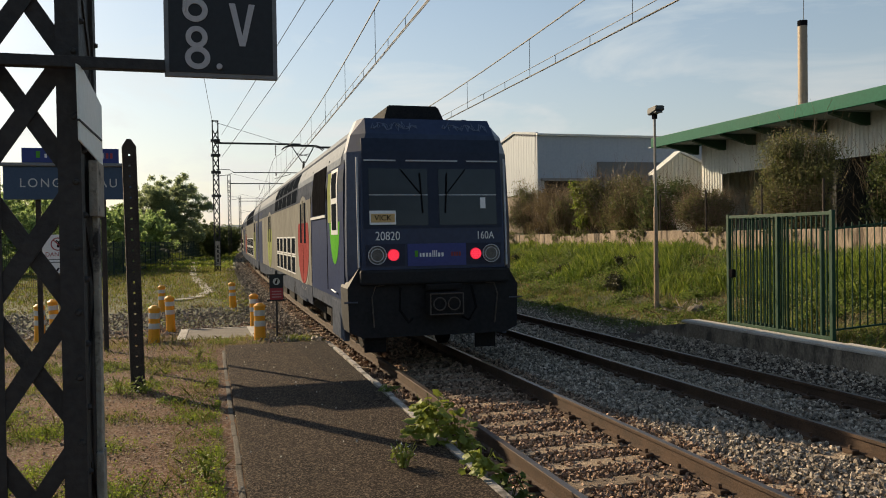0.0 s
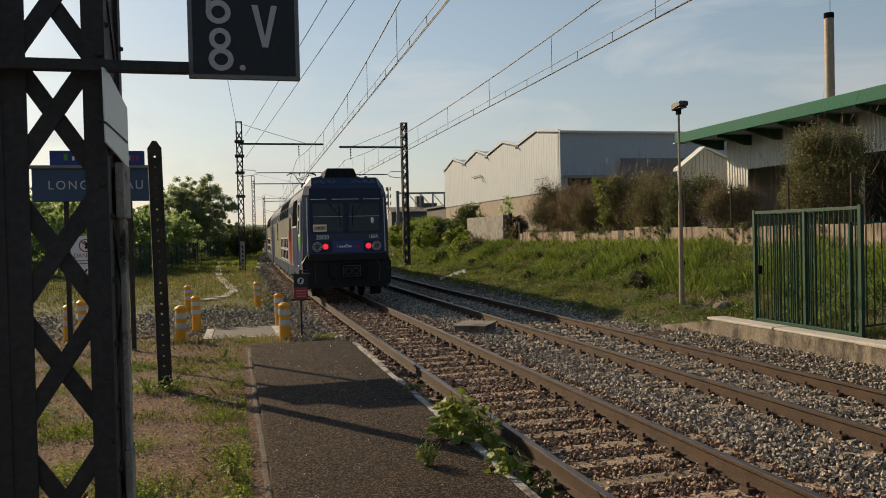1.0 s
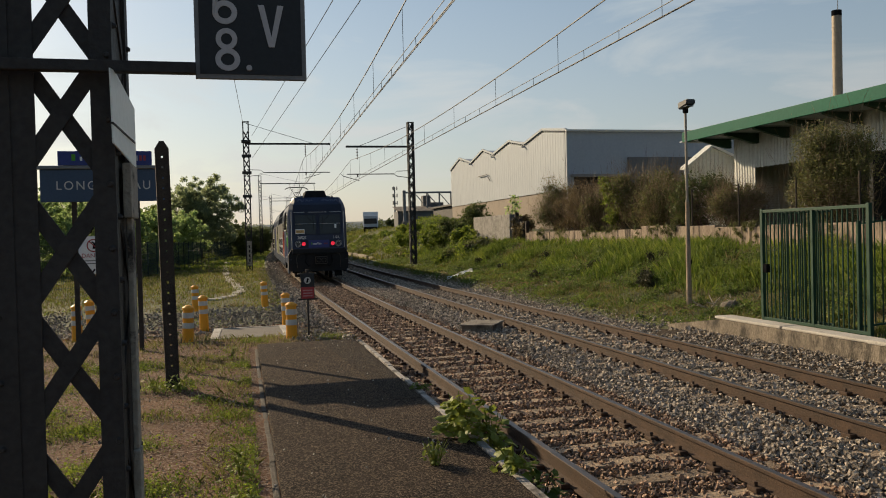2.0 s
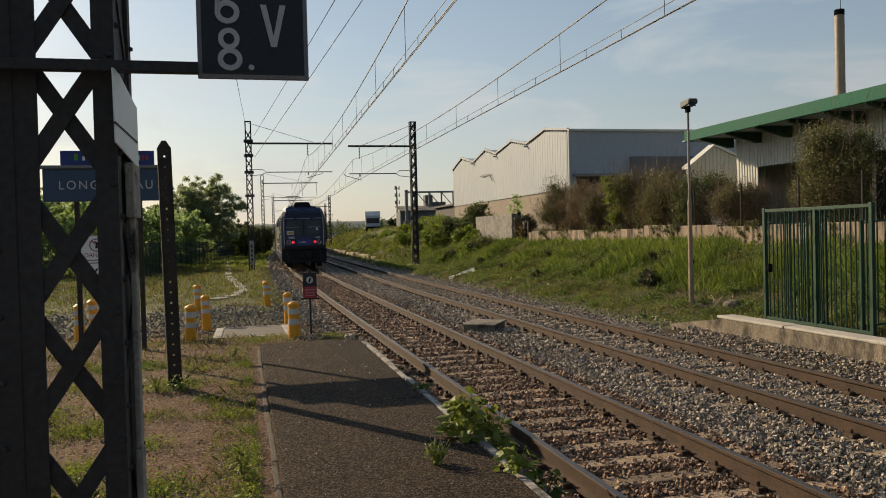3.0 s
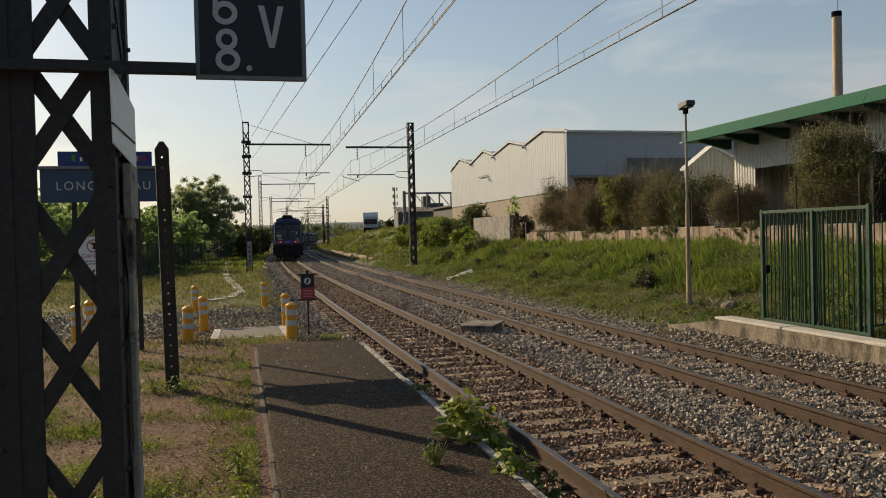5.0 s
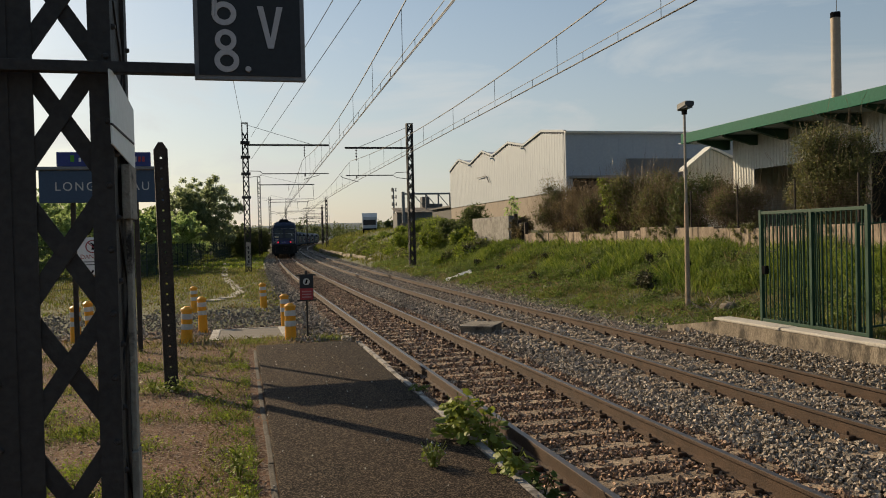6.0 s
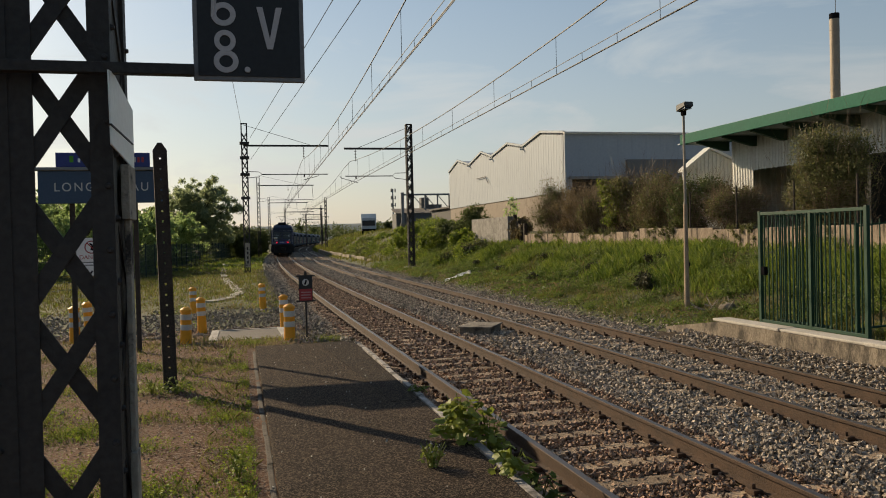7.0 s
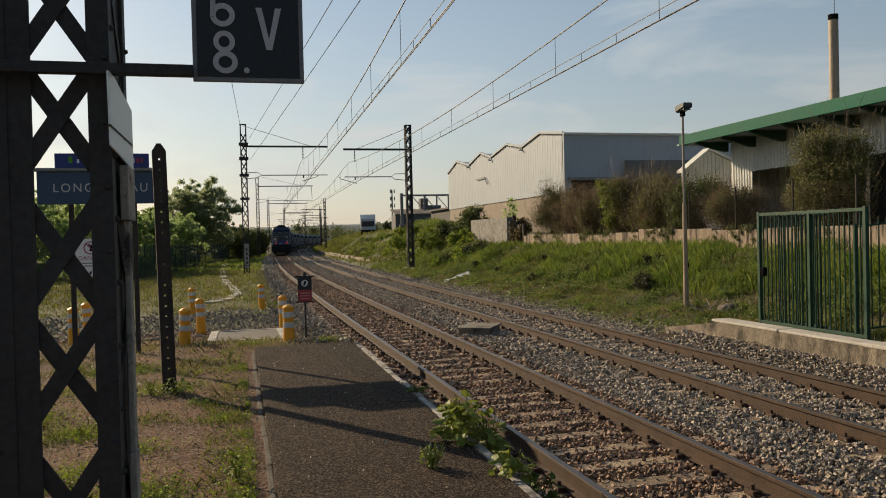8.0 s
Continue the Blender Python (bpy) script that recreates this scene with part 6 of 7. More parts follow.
# ---- plants ----
def leaf_mat(name, c1, c2, back=0.4):
    """A leaf: varied green, a little gloss, and light that comes through."""
    m = bpy.data.materials.new(name)
    m.use_nodes = True
    n, l = m.node_tree.nodes, m.node_tree.links
    p = n["Principled BSDF"]
    geo, mix = n.new("ShaderNodeNewGeometry"), n.new("ShaderNodeMix")
    mix.data_type = "RGBA"
    mix.inputs["A"].default_value, mix.inputs["B"].default_value = (*c1, 1), (*c2, 1)
    tex = n.new("ShaderNodeTexNoise")
    tex.inputs["Scale"].default_value, tex.inputs["Detail"].default_value = 0.9, 3
    tc = n.new("ShaderNodeTexCoord")
    l.new(tc.outputs["Object"], tex.inputs["Vector"])
    add = n.new("ShaderNodeMath")
    add.operation = "MULTIPLY_ADD"
    add.inputs[1].default_value, add.inputs[2].default_value = 1.6, -0.8
    l.new(tex.outputs["Fac"], add.inputs[0])
    s = n.new("ShaderNodeMath")
    s.operation, s.use_clamp = "ADD", True
    l.new(add.outputs[0], s.inputs[0])
    l.new(geo.outputs["Random Per Island"], s.inputs[1])
    l.new(s.outputs[0], mix.inputs["Factor"])
    l.new(mix.outputs["Result"], p.inputs["Base Color"])
    p.inputs["Roughness"].default_value = 0.55
    p.inputs["Specular IOR Level"].default_value = 0.3
    tr, ms = n.new("ShaderNodeBsdfTranslucent"), n.new("ShaderNodeMixShader")
    l.new(mix.outputs["Result"], tr.inputs["Color"])
    ms.inputs[0].default_value = back
    l.new(p.outputs[0], ms.inputs[1])
    l.new(tr.outputs[0], ms.inputs[2])
    l.new(ms.outputs[0], n["Material Output"].inputs["Surface"])
    return m


L_BRIGHT = leaf_mat("spring_leaf", (0.085, 0.13, 0.016), (0.25, 0.30, 0.04), 0.5)
L_GREEN = leaf_mat("green_leaf", (0.08, 0.12, 0.022), (0.18, 0.23, 0.05), 0.5)
L_DARK = leaf_mat("dark_leaf", (0.05, 0.07, 0.022), (0.13, 0.155, 0.05), 0.45)
L_BRIGHT2 = leaf_mat("young_leaf", (0.20, 0.29, 0.10), (0.40, 0.49, 0.19), 0.7)
L_TREE = leaf_mat("tree_leaf", (0.20, 0.25, 0.14), (0.38, 0.42, 0.22), 0.78)
L_BROWN = leaf_mat("brown_leaf", (0.085, 0.066, 0.034), (0.22, 0.17, 0.08), 0.45)
L_TWIG = leaf_mat("dry_twig", (0.10, 0.070, 0.042), (0.26, 0.19, 0.115), 0.2)
L_OLIVE = leaf_mat("olive_leaf", (0.070, 0.080, 0.028), (0.185, 0.185, 0.066), 0.45)
G_GREEN = leaf_mat("grass_green", (0.068, 0.084, 0.015), (0.20, 0.20, 0.043), 0.45)
G_LONG = leaf_mat("grass_long", (0.065, 0.115, 0.014), (0.22, 0.265, 0.042), 0.45)
G_DRY = leaf_mat("grass_dry", (0.16, 0.13, 0.06), (0.30, 0.24, 0.12), 0.35)
M_BARK = mat("bark", (0.035, 0.027, 0.02), (0.08, 0.065, 0.05), 0.95, scale=6, fine=40, bump=0.8)
RNG = np.random.default_rng(7)


def fast(name, v, n, *mats):
    """A mesh of separate polygons with n corners each, from an array of corners."""
    me = bpy.data.meshes.new(name)
    k = len(v) // n
    me.vertices.add(len(v))
    me.vertices.foreach_set("co", v.astype(np.float32).ravel())
    me.loops.add(len(v))
    me.loops.foreach_set("vertex_index", np.arange(len(v), dtype=np.int32))
    me.polygons.add(k)
    me.polygons.foreach_set("loop_start", np.arange(0, len(v), n, dtype=np.int32))
    for m in mats:
        me.materials.append(m)
    me.update(calc_edges=True)
    return me


def spin(k, flat=0.0):
    """k random pairs of directions at right angles."""
    a = RNG.normal(size=(k, 3))
    a[:, 2] *= 1 - flat
    a /= np.linalg.norm(a, axis=1)[:, None]
    b = np.cross(a, RNG.normal(size=(k, 3)))
    b /= np.linalg.norm(b, axis=1)[:, None]
    return a, b


def leaves(blobs, count, size, aspect=0.55):
    """Leaves thickest near the outside of many overlapping blobs of (x, y, z, r, squash)."""
    b = np.array(blobs)
    w = b[:, 3] ** 2
    pick = RNG.choice(len(b), count, p=w / w.sum())
    d = RNG.normal(size=(count, 3))
    d /= np.linalg.norm(d, axis=1)[:, None]
    r = b[pick, 3] * np.minimum(np.abs(RNG.normal(size=count)) * 0.72, 1.3 - 0.35 * RNG.uniform(size=count))
    c = b[pick, :3] + d * r[:, None] * np.stack([np.ones(count), np.ones(count), b[pick, 4]], 1)
    a, e = spin(count)
    s = size * RNG.uniform(0.6, 1.35, count)[:, None]
    a, e = a * s, e * s * aspect
    return np.stack([c - a, c + e, c + a, c - e], 1).reshape(-1, 3)


def blob_set(cx, cy, cz, rx, ry, rz, k, r0):
    out = []
    for _ in range(k):
        d = RNG.normal(size=3)
        d /= np.linalg.norm(d)
        f = RNG.uniform(0.2, 1.0) ** 0.6
        out.append((cx + d[0] * rx * f, cy + d[1] * ry * f, cz + d[2] * rz * f, r0 * RNG.uniform(0.6, 1.3), RNG.uniform(0.7, 1.0)))
    return out


def patch_of(x, y):
    return noise.noise((x * 0.22, y * 0.12, 11))


def twig_set(plant, base, blobs, r, k):
    for i in range(k):
        bm = bm_new()
        x, y, z, rr, _ = blobs[int(RNG.integers(len(blobs)))]
        b = Vector(base) + Vector((RNG.uniform(-0.25, 0.25), RNG.uniform(-0.25, 0.25), 0))
        mid = b.lerp(Vector((x, y, z)), 0.55) + Vector((RNG.uniform(-0.2, 0.2), RNG.uniform(-0.2, 0.2), 0.1))
        rod(bm, b, mid, r, 5, r * 0.6)
        rod(bm, mid, (x, y, z + rr * 1.1), r * 0.6, 5, r * 0.2)
        part("stem", bm, M_BARK, plant)


def shrub(x, y, w, h, leaf, count, size, label, z=None, depth=None, twigs=10, name="shrub", dry=0):
    z = ground_z(x, y) if z is None else z
    s = new(name)
    d = depth or w
    blobs = blob_set(x, y, z + h * 0.55, w * 0.40, d * 0.40, h * 0.36, 26, min(w, h) * 0.19)
    blobs += blob_set(x, y, z + h * 0.25, w * 0.36, d * 0.36, h * 0.15, 8, min(w, h) * 0.16)
    twig_set(s, (x, y, z - 0.1), blobs, 0.022, twigs)
    ob = new("crown", fast("crown", leaves(blobs, count, size), 4, leaf))
    ob.parent = s
    if dry:
        b = np.array(blobs)
        c = b[RNG.choice(len(b), dry), :3] + RNG.normal(size=(dry, 3)) * b[:, 3].mean() * 0.8
        d = c - np.array([x, y, z - 0.4 * h])
        d = d / np.linalg.norm(d, axis=1)[:, None] + RNG.normal(size=(dry, 3)) * 0.28
        d *= RNG.uniform(0.12, 0.42, dry)[:, None]
        e = np.cross(d, RNG.normal(size=(dry, 3)))
        e *= 0.005 / np.linalg.norm(e, axis=1)[:, None]
        tw = new("brushwood", fast("brushwood", np.stack([c - d, c + e, c + d, c - e], 1).reshape(-1, 3), 4, L_TWIG))
        tw.parent = s
        tagged(tw, "bare dry brown twigs", kind="stuff")
    return tagged(s, label, "shrub", group="shrubs on the bank")


# shrubs over the wall, and the bright ones lower on the bank
shrub(16.8, 41.3, 3.0, 2.9, L_OLIVE, 12000, 0.042, "olive half-bare shrub behind the bank wall", 1.9, twigs=16, dry=3800)
shrub(16.8, 38.4, 2.8, 2.6, L_BROWN, 12000, 0.040, "brown half-bare shrub behind the bank wall", 1.9, twigs=20, dry=3800)
shrub(16.7, 36.0, 2.6, 2.3, L_OLIVE, 11000, 0.040, "olive-brown twiggy shrub behind the bank wall", 1.9, twigs=20, dry=3800)
shrub(16.1, 33.0, 1.6, 3.1, L_BRIGHT, 10000, 0.048, "upright bright green shrub behind the bank wall", 1.9, dry=800)
shrub(16.9, 31.9, 2.8, 3.0, L_OLIVE, 19000, 0.045, "dense olive shrub behind the bank wall", 1.9, twigs=16, dry=3600)
shrub(16.7, 29.6, 2.8, 2.6, L_OLIVE, 17000, 0.042, "dense olive shrub with dry twigs behind the bank wall", 1.9, twigs=14, dry=3600)
shrub(16.9, 27.4, 2.8, 2.3, L_DARK, 17000, 0.045, "dense dark green shrub behind the bank wall", 1.9, twigs=16, dry=1800)
shrub(17.0, 25.3, 2.4, 1.7, L_OLIVE, 11000, 0.042, "olive shrub with dry twigs behind the bank wall", 1.9, twigs=16, dry=3600)
shrub(17.0, 20.4, 3.0, 3.2, L_OLIVE, 46000, 0.034, "large round olive shrub beside the wire fence", 1.9, twigs=24, dry=2200)
shrub(18.0, 17.6, 2.6, 2.6, L_DARK, 24000, 0.04, "dark shrub beside the wire fence", 1.9, dry=1500)
for x, y, w, h, leaf, lab in ((15.3, 42.9, 1.5, 1.5, L_BROWN, "dry brown bramble at the end of the wall"), 
                              (14.5, 54.5, 2.6, 1.9, L_DARK, "dark shrub beside the block wall"), (16.8, 57.5, 3.0, 2.2, L_DARK, "dark shrub on the bank"),
                              (14.0, 50.0, 3.0, 1.3, L_BRIGHT, "low bright green shrub on the bank"), (13.6, 57.0, 3.2, 1.9, L_BRIGHT, "bright green shrub on the bank"),
                              (13.4, 66.0, 3.4, 1.6, L_BRIGHT, "bright green shrub on the bank"), (15.5, 74.0, 3.0, 1.4, L_BRIGHT, "bright green shrub on the bank"),
                              (24.6, 132.0, 3.4, 1.6, L_DARK, "dark shrub beside the truck"), (26.5, 120.0, 4.0, 1.8, L_DARK, "dark shrub by the works building")):
    shrub(x, y, w, h, leaf, 5200, 0.07 if y < 75 else 0.11, lab, twigs=4)


shrub(16.2, 47.0, 1.1, 2.6, L_BRIGHT2, 420, 0.085, "thin yellow-green sapling above the block wall", 2.0, twigs=9)
RNG = np.random.default_rng(7)


def tree(x, y, h, r, leaf, count, size, label, trunk=0.25, low=0.25):
    t = new("tree")
    z = ground_z(x, y)
    blobs = []
    bm = bm_new()
    for i in range(7):
        a = z - 0.2 + (h * 0.55) * i / 7
        b = z - 0.2 + (h * 0.55) * (i + 1) / 7
        rod(bm, (x + 0.06 * math.sin(i), y, a), (x + 0.06 * math.sin(i + 1), y, b), trunk * (1 - i * 0.1), 10, trunk * (0.9 - i * 0.1))
    part("trunk", bm, M_BARK, t)
    for i in range(22):
        a = i * 2.4 + RNG.uniform(-0.4, 0.4)
        zz = z + h * (low + (0.92 - low) * (i + 1) / 22)
        f = math.sin(math.pi * min(1, max(0.1, (zz - z - h * low * 0.6) / (h * (1.06 - low * 0.6))))) ** 0.7
        rr = r * f * RNG.uniform(0.55, 1.0)
        tip = Vector((x + rr * math.cos(a), y + rr * math.sin(a), zz))
        start = Vector((x, y, z + min(h * 0.5, (zz - z) * 0.6)))
        bm = bm_new()
        rod(bm, start, tip, trunk * 0.3, 6, 0.02)
        part("limb", bm, M_BARK, t)
        blobs += blob_set(tip.x, tip.y, tip.z, r * 0.40, r * 0.40, r * 0.28, 14, r * 0.10)
        mid = start.lerp(tip, 0.6)
        blobs += blob_set(mid.x, mid.y, mid.z, r * 0.25, r * 0.25, r * 0.2, 4, r * 0.14)
    ob = new("crown", fast("crown", leaves(blobs, count, size), 4, leaf))
    ob.parent = t
    return tagged(t, label, "tree", group="trees behind the verge")


tree(-4.4, 97, 9.2, 4.3, L_TREE, 90000, 0.105, "tall dark broadleaf tree with gaps in its crown")
for x, y, h, r, leaf, lab in ((-7.0, 62, 4.6, 2.6, L_BRIGHT2, "young green tree behind the mesh fence"), (-10.2, 60, 5.2, 2.8, L_BRIGHT2, "young green tree behind the mesh fence"),
                              (-13.6, 58, 5.6, 3.0, L_BRIGHT2, "young green tree behind the mesh fence"), (-17.5, 56, 5.4, 3.2, L_BRIGHT2, "young green tree behind the mesh fence"),
                              (-8.3, 70, 5.0, 2.6, L_BRIGHT, "bright young tree behind the mesh fence"), (-21.5, 55, 6.0, 3.2, L_TREE, "dark tree behind the mesh fence"),
                              (-5.6, 78, 4.8, 2.6, L_BRIGHT2, "young green tree behind the mesh fence"), (-15.0, 80, 7.0, 3.4, L_TREE, "dark tree behind the mesh fence"),
                              (-1.9, 108, 4.4, 2.6, L_DARK, "dark low tree by the line"), (0.3, 126, 4.6, 2.6, L_DARK, "dark low tree by the line"),
                              (0.4, 101, 3.4, 1.6, L_DARK, "dark low tree by the line"), (1.3, 114, 3.6, 1.6, L_DARK, "dark low tree by the line"), (2.6, 126, 3.8, 1.6, L_DARK, "dark low tree by the line"), (3.8, 140, 4.0, 1.6, L_DARK, "dark low tree by the line")):
    tree(x, y, h, r, leaf, 36000, 0.09, lab, 0.12, 0.04)

# scrub that covers the far bank
for leaf, nm, lab, k, lo, hi in ((L_BRIGHT, "bright_scrub", "yellow-green scrub spreading over the bank", 150, 0.35, 0.9), (L_OLIVE, "dry_scrub", "brownish bramble scrub on the bank", 90, 0.3, 0.7), (L_GREEN, "green_scrub", "green scrub along the top of the bank", 80, 0.3, 0.7)):
    bl = []
    while len(bl) < k:
        y = 45 + 115 * RNG.uniform() ** 1.3
        u = RNG.uniform(11.4, 17.5) if nm != "green_scrub" else RNG.uniform(14, 19)
        x = u + drift(y)
        if patch_of(x, y) < -0.05 or (43 < y < 53 and u > 14):
            continue
        r = RNG.uniform(lo, hi) * (0.85 - 0.4 * step(80, 120, y))
        if y > 92 and u > 14.5:
            continue
        bl.append((x, y, ground_z(x, y) + r * 0.35, r, 0.75))
    tagged(new(nm, fast(nm, leaves(bl, 42000, 0.075), 4, leaf)), lab, "scrub", kind="stuff")

# hedge of far woods
far_blobs = []
for i in range(150):
    x = -170 + i * 2.2 + RNG.uniform(-2, 2)
    y = 150 + 0.35 * abs(x + 20) + RNG.uniform(-12, 30)
    if abs(x - TRACK_X[0] - drift(y)) < 9 or (x > 2 and x < 30):
        continue
    far_blobs.append((x, y, ground_z(x, y) + RNG.uniform(0.5, 2.6), RNG.uniform(1.5, 3.0), 1.0))
for i in range(260):
    y = 430 + RNG.uniform(0, 160)
    x = -200 + i * 2.0
    far_blobs.append((x, y, 2 + RNG.uniform(0, 7.0), RNG.uniform(3.5, 6.5), 0.8))
ob = new("far_woods", fast("far_woods", leaves(far_blobs, 90000, 0.6), 4, L_DARK))
tagged(ob, "dark belt of distant trees", "woods", kind="stuff")


# ---- grass ----
def blades(n, xs, ys, keep, height, width, lean=0.45):
    x = RNG.uniform(*xs, n)
    y = RNG.uniform(*ys, n)
    k = np.array([keep(a, b) for a, b in zip(x, y)])
    ok = RNG.uniform(0, 1, n) < k
    x, y, k = x[ok], y[ok], k[ok]
    z = np.array([ground_z(a, b) for a, b in zip(x, y)]) - 0.02
    m = len(x)
    h = height * RNG.uniform(0.45, 1.25, m) * (0.6 + 0.5 * k)
    a = RNG.uniform(0, 2 * np.pi, m)
    w = width * RNG.uniform(0.6, 1.3, m)
    ln = h * lean * RNG.uniform(0.1, 1.3, m)
    la = RNG.uniform(0, 2 * np.pi, m)
    p = np.stack([x, y, z], 1)
    side = np.stack([np.cos(a) * w, np.sin(a) * w, 0 * w], 1)
    mid = p + np.stack([np.cos(la) * ln * 0.35, np.sin(la) * ln * 0.35, h * 0.6], 1)
    tip = p + np.stack([np.cos(la) * ln, np.sin(la) * ln, h], 1)
    return np.stack([p - side, p + side, mid + side * 0.7, tip, mid - side * 0.7], 1).reshape(-1, 3)


def patch(x, y, s, o):
    return noise.noise((x * s, y * s, o))


def keep_bank(x, y):
    u = x - drift(y)
    return step(8.9, 9.5, u) * (1 - 0.75 * step(0.12, 0.34, patch(x, y, 0.55, 51) + 0.35 * patch(x, y, 1.9, 52))) * (0.45 + 0.55 * step(-0.2, 0.3, patch(x, y, 0.5, 1))) * (1 - 0.65 * step(13.6, 14.5, u)) if u < 15 or y > 45 else 0.15


def keep_tall(x, y):
    u = x - drift(y)
    return step(11.2, 12.8, u) * (1 - 0.35 * step(13.2, 14.3, u)) * step(-0.25, 0.2, patch(x, y, 0.4, 7)) if u < 15 else 0.0


def on_slab(x, y):
    return (PLAT_X0 - 0.14 < x < 2.1 and y < PLAT_Y1 + 0.05) or (-0.65 < x < 1.0 and 15.85 < y < 18.75)


def keep_left(x, y):
    u = x - drift(y)
    if on_slab(x, y) or u > 1.75 - 0.5 * step(15, 18, y):
        return 0.0
    v = step(0.08, 0.46, patch(x, y, 0.75, 2) * 0.8 + patch(x, y, 2.3, 4) * 0.6)
    near = 1 - step(14, 24, y)
    gravel = step(15, 18, y) * (1 - step(23, 27, y))
    v = v * (1 - 0.75 * gravel) + step(24, 30, y) * 0.55
    if x < -3.5:
        v = max(v, 0.35 * near)
    return min(1.0, v + 0.03 + (0.28 if 14 <= y < 16 and x > -2 else 0) + (0.5 if -0.35 < x < 0.1 and y < 14 else 0))


def grass(name, label, parts, mat_):
    ob = new(name, fast(name, np.concatenate(parts), 5, mat_))
    return tagged(ob, label, "grass", kind="stuff")


SPOTS = ((0.02, 5.0, 0.25), (0.0, 6.0, 0.22), (0.02, 6.8, 0.2), (-0.9, 5.3, 0.35), (-2.0, 6.3, 0.5), (0.12, 4.6, 0.3), (0.15, 6.4, 0.22), (0.1, 7.8, 0.2), (0.15, 9.2, 0.18), (0.1, 10.6, 0.2), (0.05, 12.0, 0.25), (-1.2, 6.9, 0.3), (-2.2, 9.2, 0.4), (-0.75, 6.2, 0.35), (0.02, 7.1, 0.22), (0.02, 5.6, 0.30), (-1.9, 5.6, 0.7), (-0.45, 9.6, 0.15), (-0.1, 8.6, 0.2), (-0.9, 10.6, 0.35), (-0.6, 4.6, 0.4), (1.6, 14.6, 0.25), (0.2, 14.8, 0.22), (-2.6, 7.5, 0.6), (-1.5, 8.4, 0.3), (-0.9, 7.6, 0.2), (-1.7, 12.5, 0.5), (-0.3, 4.2, 0.35), (-2.9, 10.5, 0.7))


def keep_spot(x, y):
    if on_slab(x, y):
        return 0.0
    return max(math.exp(-((x - a) ** 2 + (y - b) ** 2) / (r * r)) for a, b, r in SPOTS)


def keep_matted(x, y):
    """Flattened straw in patches on the bank."""
    return step(0.12, 0.34, patch(x, y, 0.55, 51) + 0.35 * patch(x, y, 1.9, 52))


grass("bank_grass", "short green grass on the railway bank", [blades(90000, (9, 16), (7, 30), keep_bank, 0.12, 0.006, 0.8), blades(55000, (9, 17), (30, 62), keep_bank, 0.18, 0.014), blades(32000, (9, 26), (62, 150), keep_bank, 0.3, 0.035), blades(30000, (12, 40), (120, 230), keep_bank, 0.5, 0.09)], G_GREEN)
grass("long_grass", "tall lush grass below the bank wall", [blades(60000, (10.8, 15), (7, 26), keep_tall, 0.42, 0.009, 0.6), blades(42000, (10.8, 15), (26, 60), keep_tall, 0.42, 0.015, 0.6)], G_LONG)
grass("dry_grass", "dry straw-coloured grass among the green", [blades(8000, (9.2, 15), (8, 40), keep_bank, 0.24, 0.006, 0.9), blades(16000, (-9, 2), (2.5, 24), keep_left, 0.10, 0.004, 0.9), blades(24000, (-9, 3), (24, 70), keep_left, 0.15, 0.012, 0.8), blades(9000, (-4, 2), (13.6, 18), lambda x, y: 0.0 if on_slab(x, y) else 0.5 * step(-0.1, 0.3, patch(x, y, 1.1, 41)), 0.16, 0.005, 0.9), blades(40000, (9.2, 14.6), (8, 48), keep_matted, 0.13, 0.009, 1.6)], G_DRY)
grass("tall_tufts", "bright tall grass tufts on the verge", [blades(150000, (-3, 2), (3.5, 15.5), keep_spot, 0.085, 0.0026, 1.0)], G_LONG)
grass("verge_grass", "patchy green grass on the trodden verge", [blades(66000, (-7, 2), (2.3, 14.2), keep_left, 0.085, 0.0032, 0.9), blades(40000, (-9, 2), (-6, 2.3), keep_left, 0.085, 0.005, 0.9), blades(4000, (-7, 0.1), (2.3, 14), keep_left, 0.16, 0.003, 0.7), blades(36000, (-9, 2), (14, 30), keep_left, 0.12, 0.006, 0.7), blades(42000, (-14, 4), (30, 75), keep_left, 0.17, 0.016), blades(12000, (-16, 6), (75, 140), keep_left, 0.25, 0.03)], G_GREEN)


def cover(n, xs, ys, keep, size, h):
    x, y = RNG.uniform(*xs, n), RNG.uniform(*ys, n)
    ok = np.array([RNG.uniform() < keep(p, q) for p, q in zip(x, y)])
    x, y = x[ok], y[ok]
    z = np.array([ground_z(p, q) for p, q in zip(x, y)]) + RNG.uniform(0, h, len(x))
    c_ = np.stack([x, y, z], 1)
    a, b = spin(len(x), 0.5)
    s = size * RNG.uniform(0.5, 1.4, len(x))[:, None]
    return np.stack([c_ - a * s, c_ + b * s * 0.6, c_ + a * s, c_ - b * s * 0.6], 1).reshape(-1, 3)


def keep_cover(x, y):
    u = x - drift(y)
    return step(8.95, 9.5, u) * step(-0.15, 0.25, patch(x, y, 0.9, 21) + 0.4 * patch(x, y, 2.6, 5)) if u < 14.8 else 0.0


def keep_herb(x, y):
    return keep_left(x, y) * step(0.0, 0.25, patch(x, y, 1.3, 31))


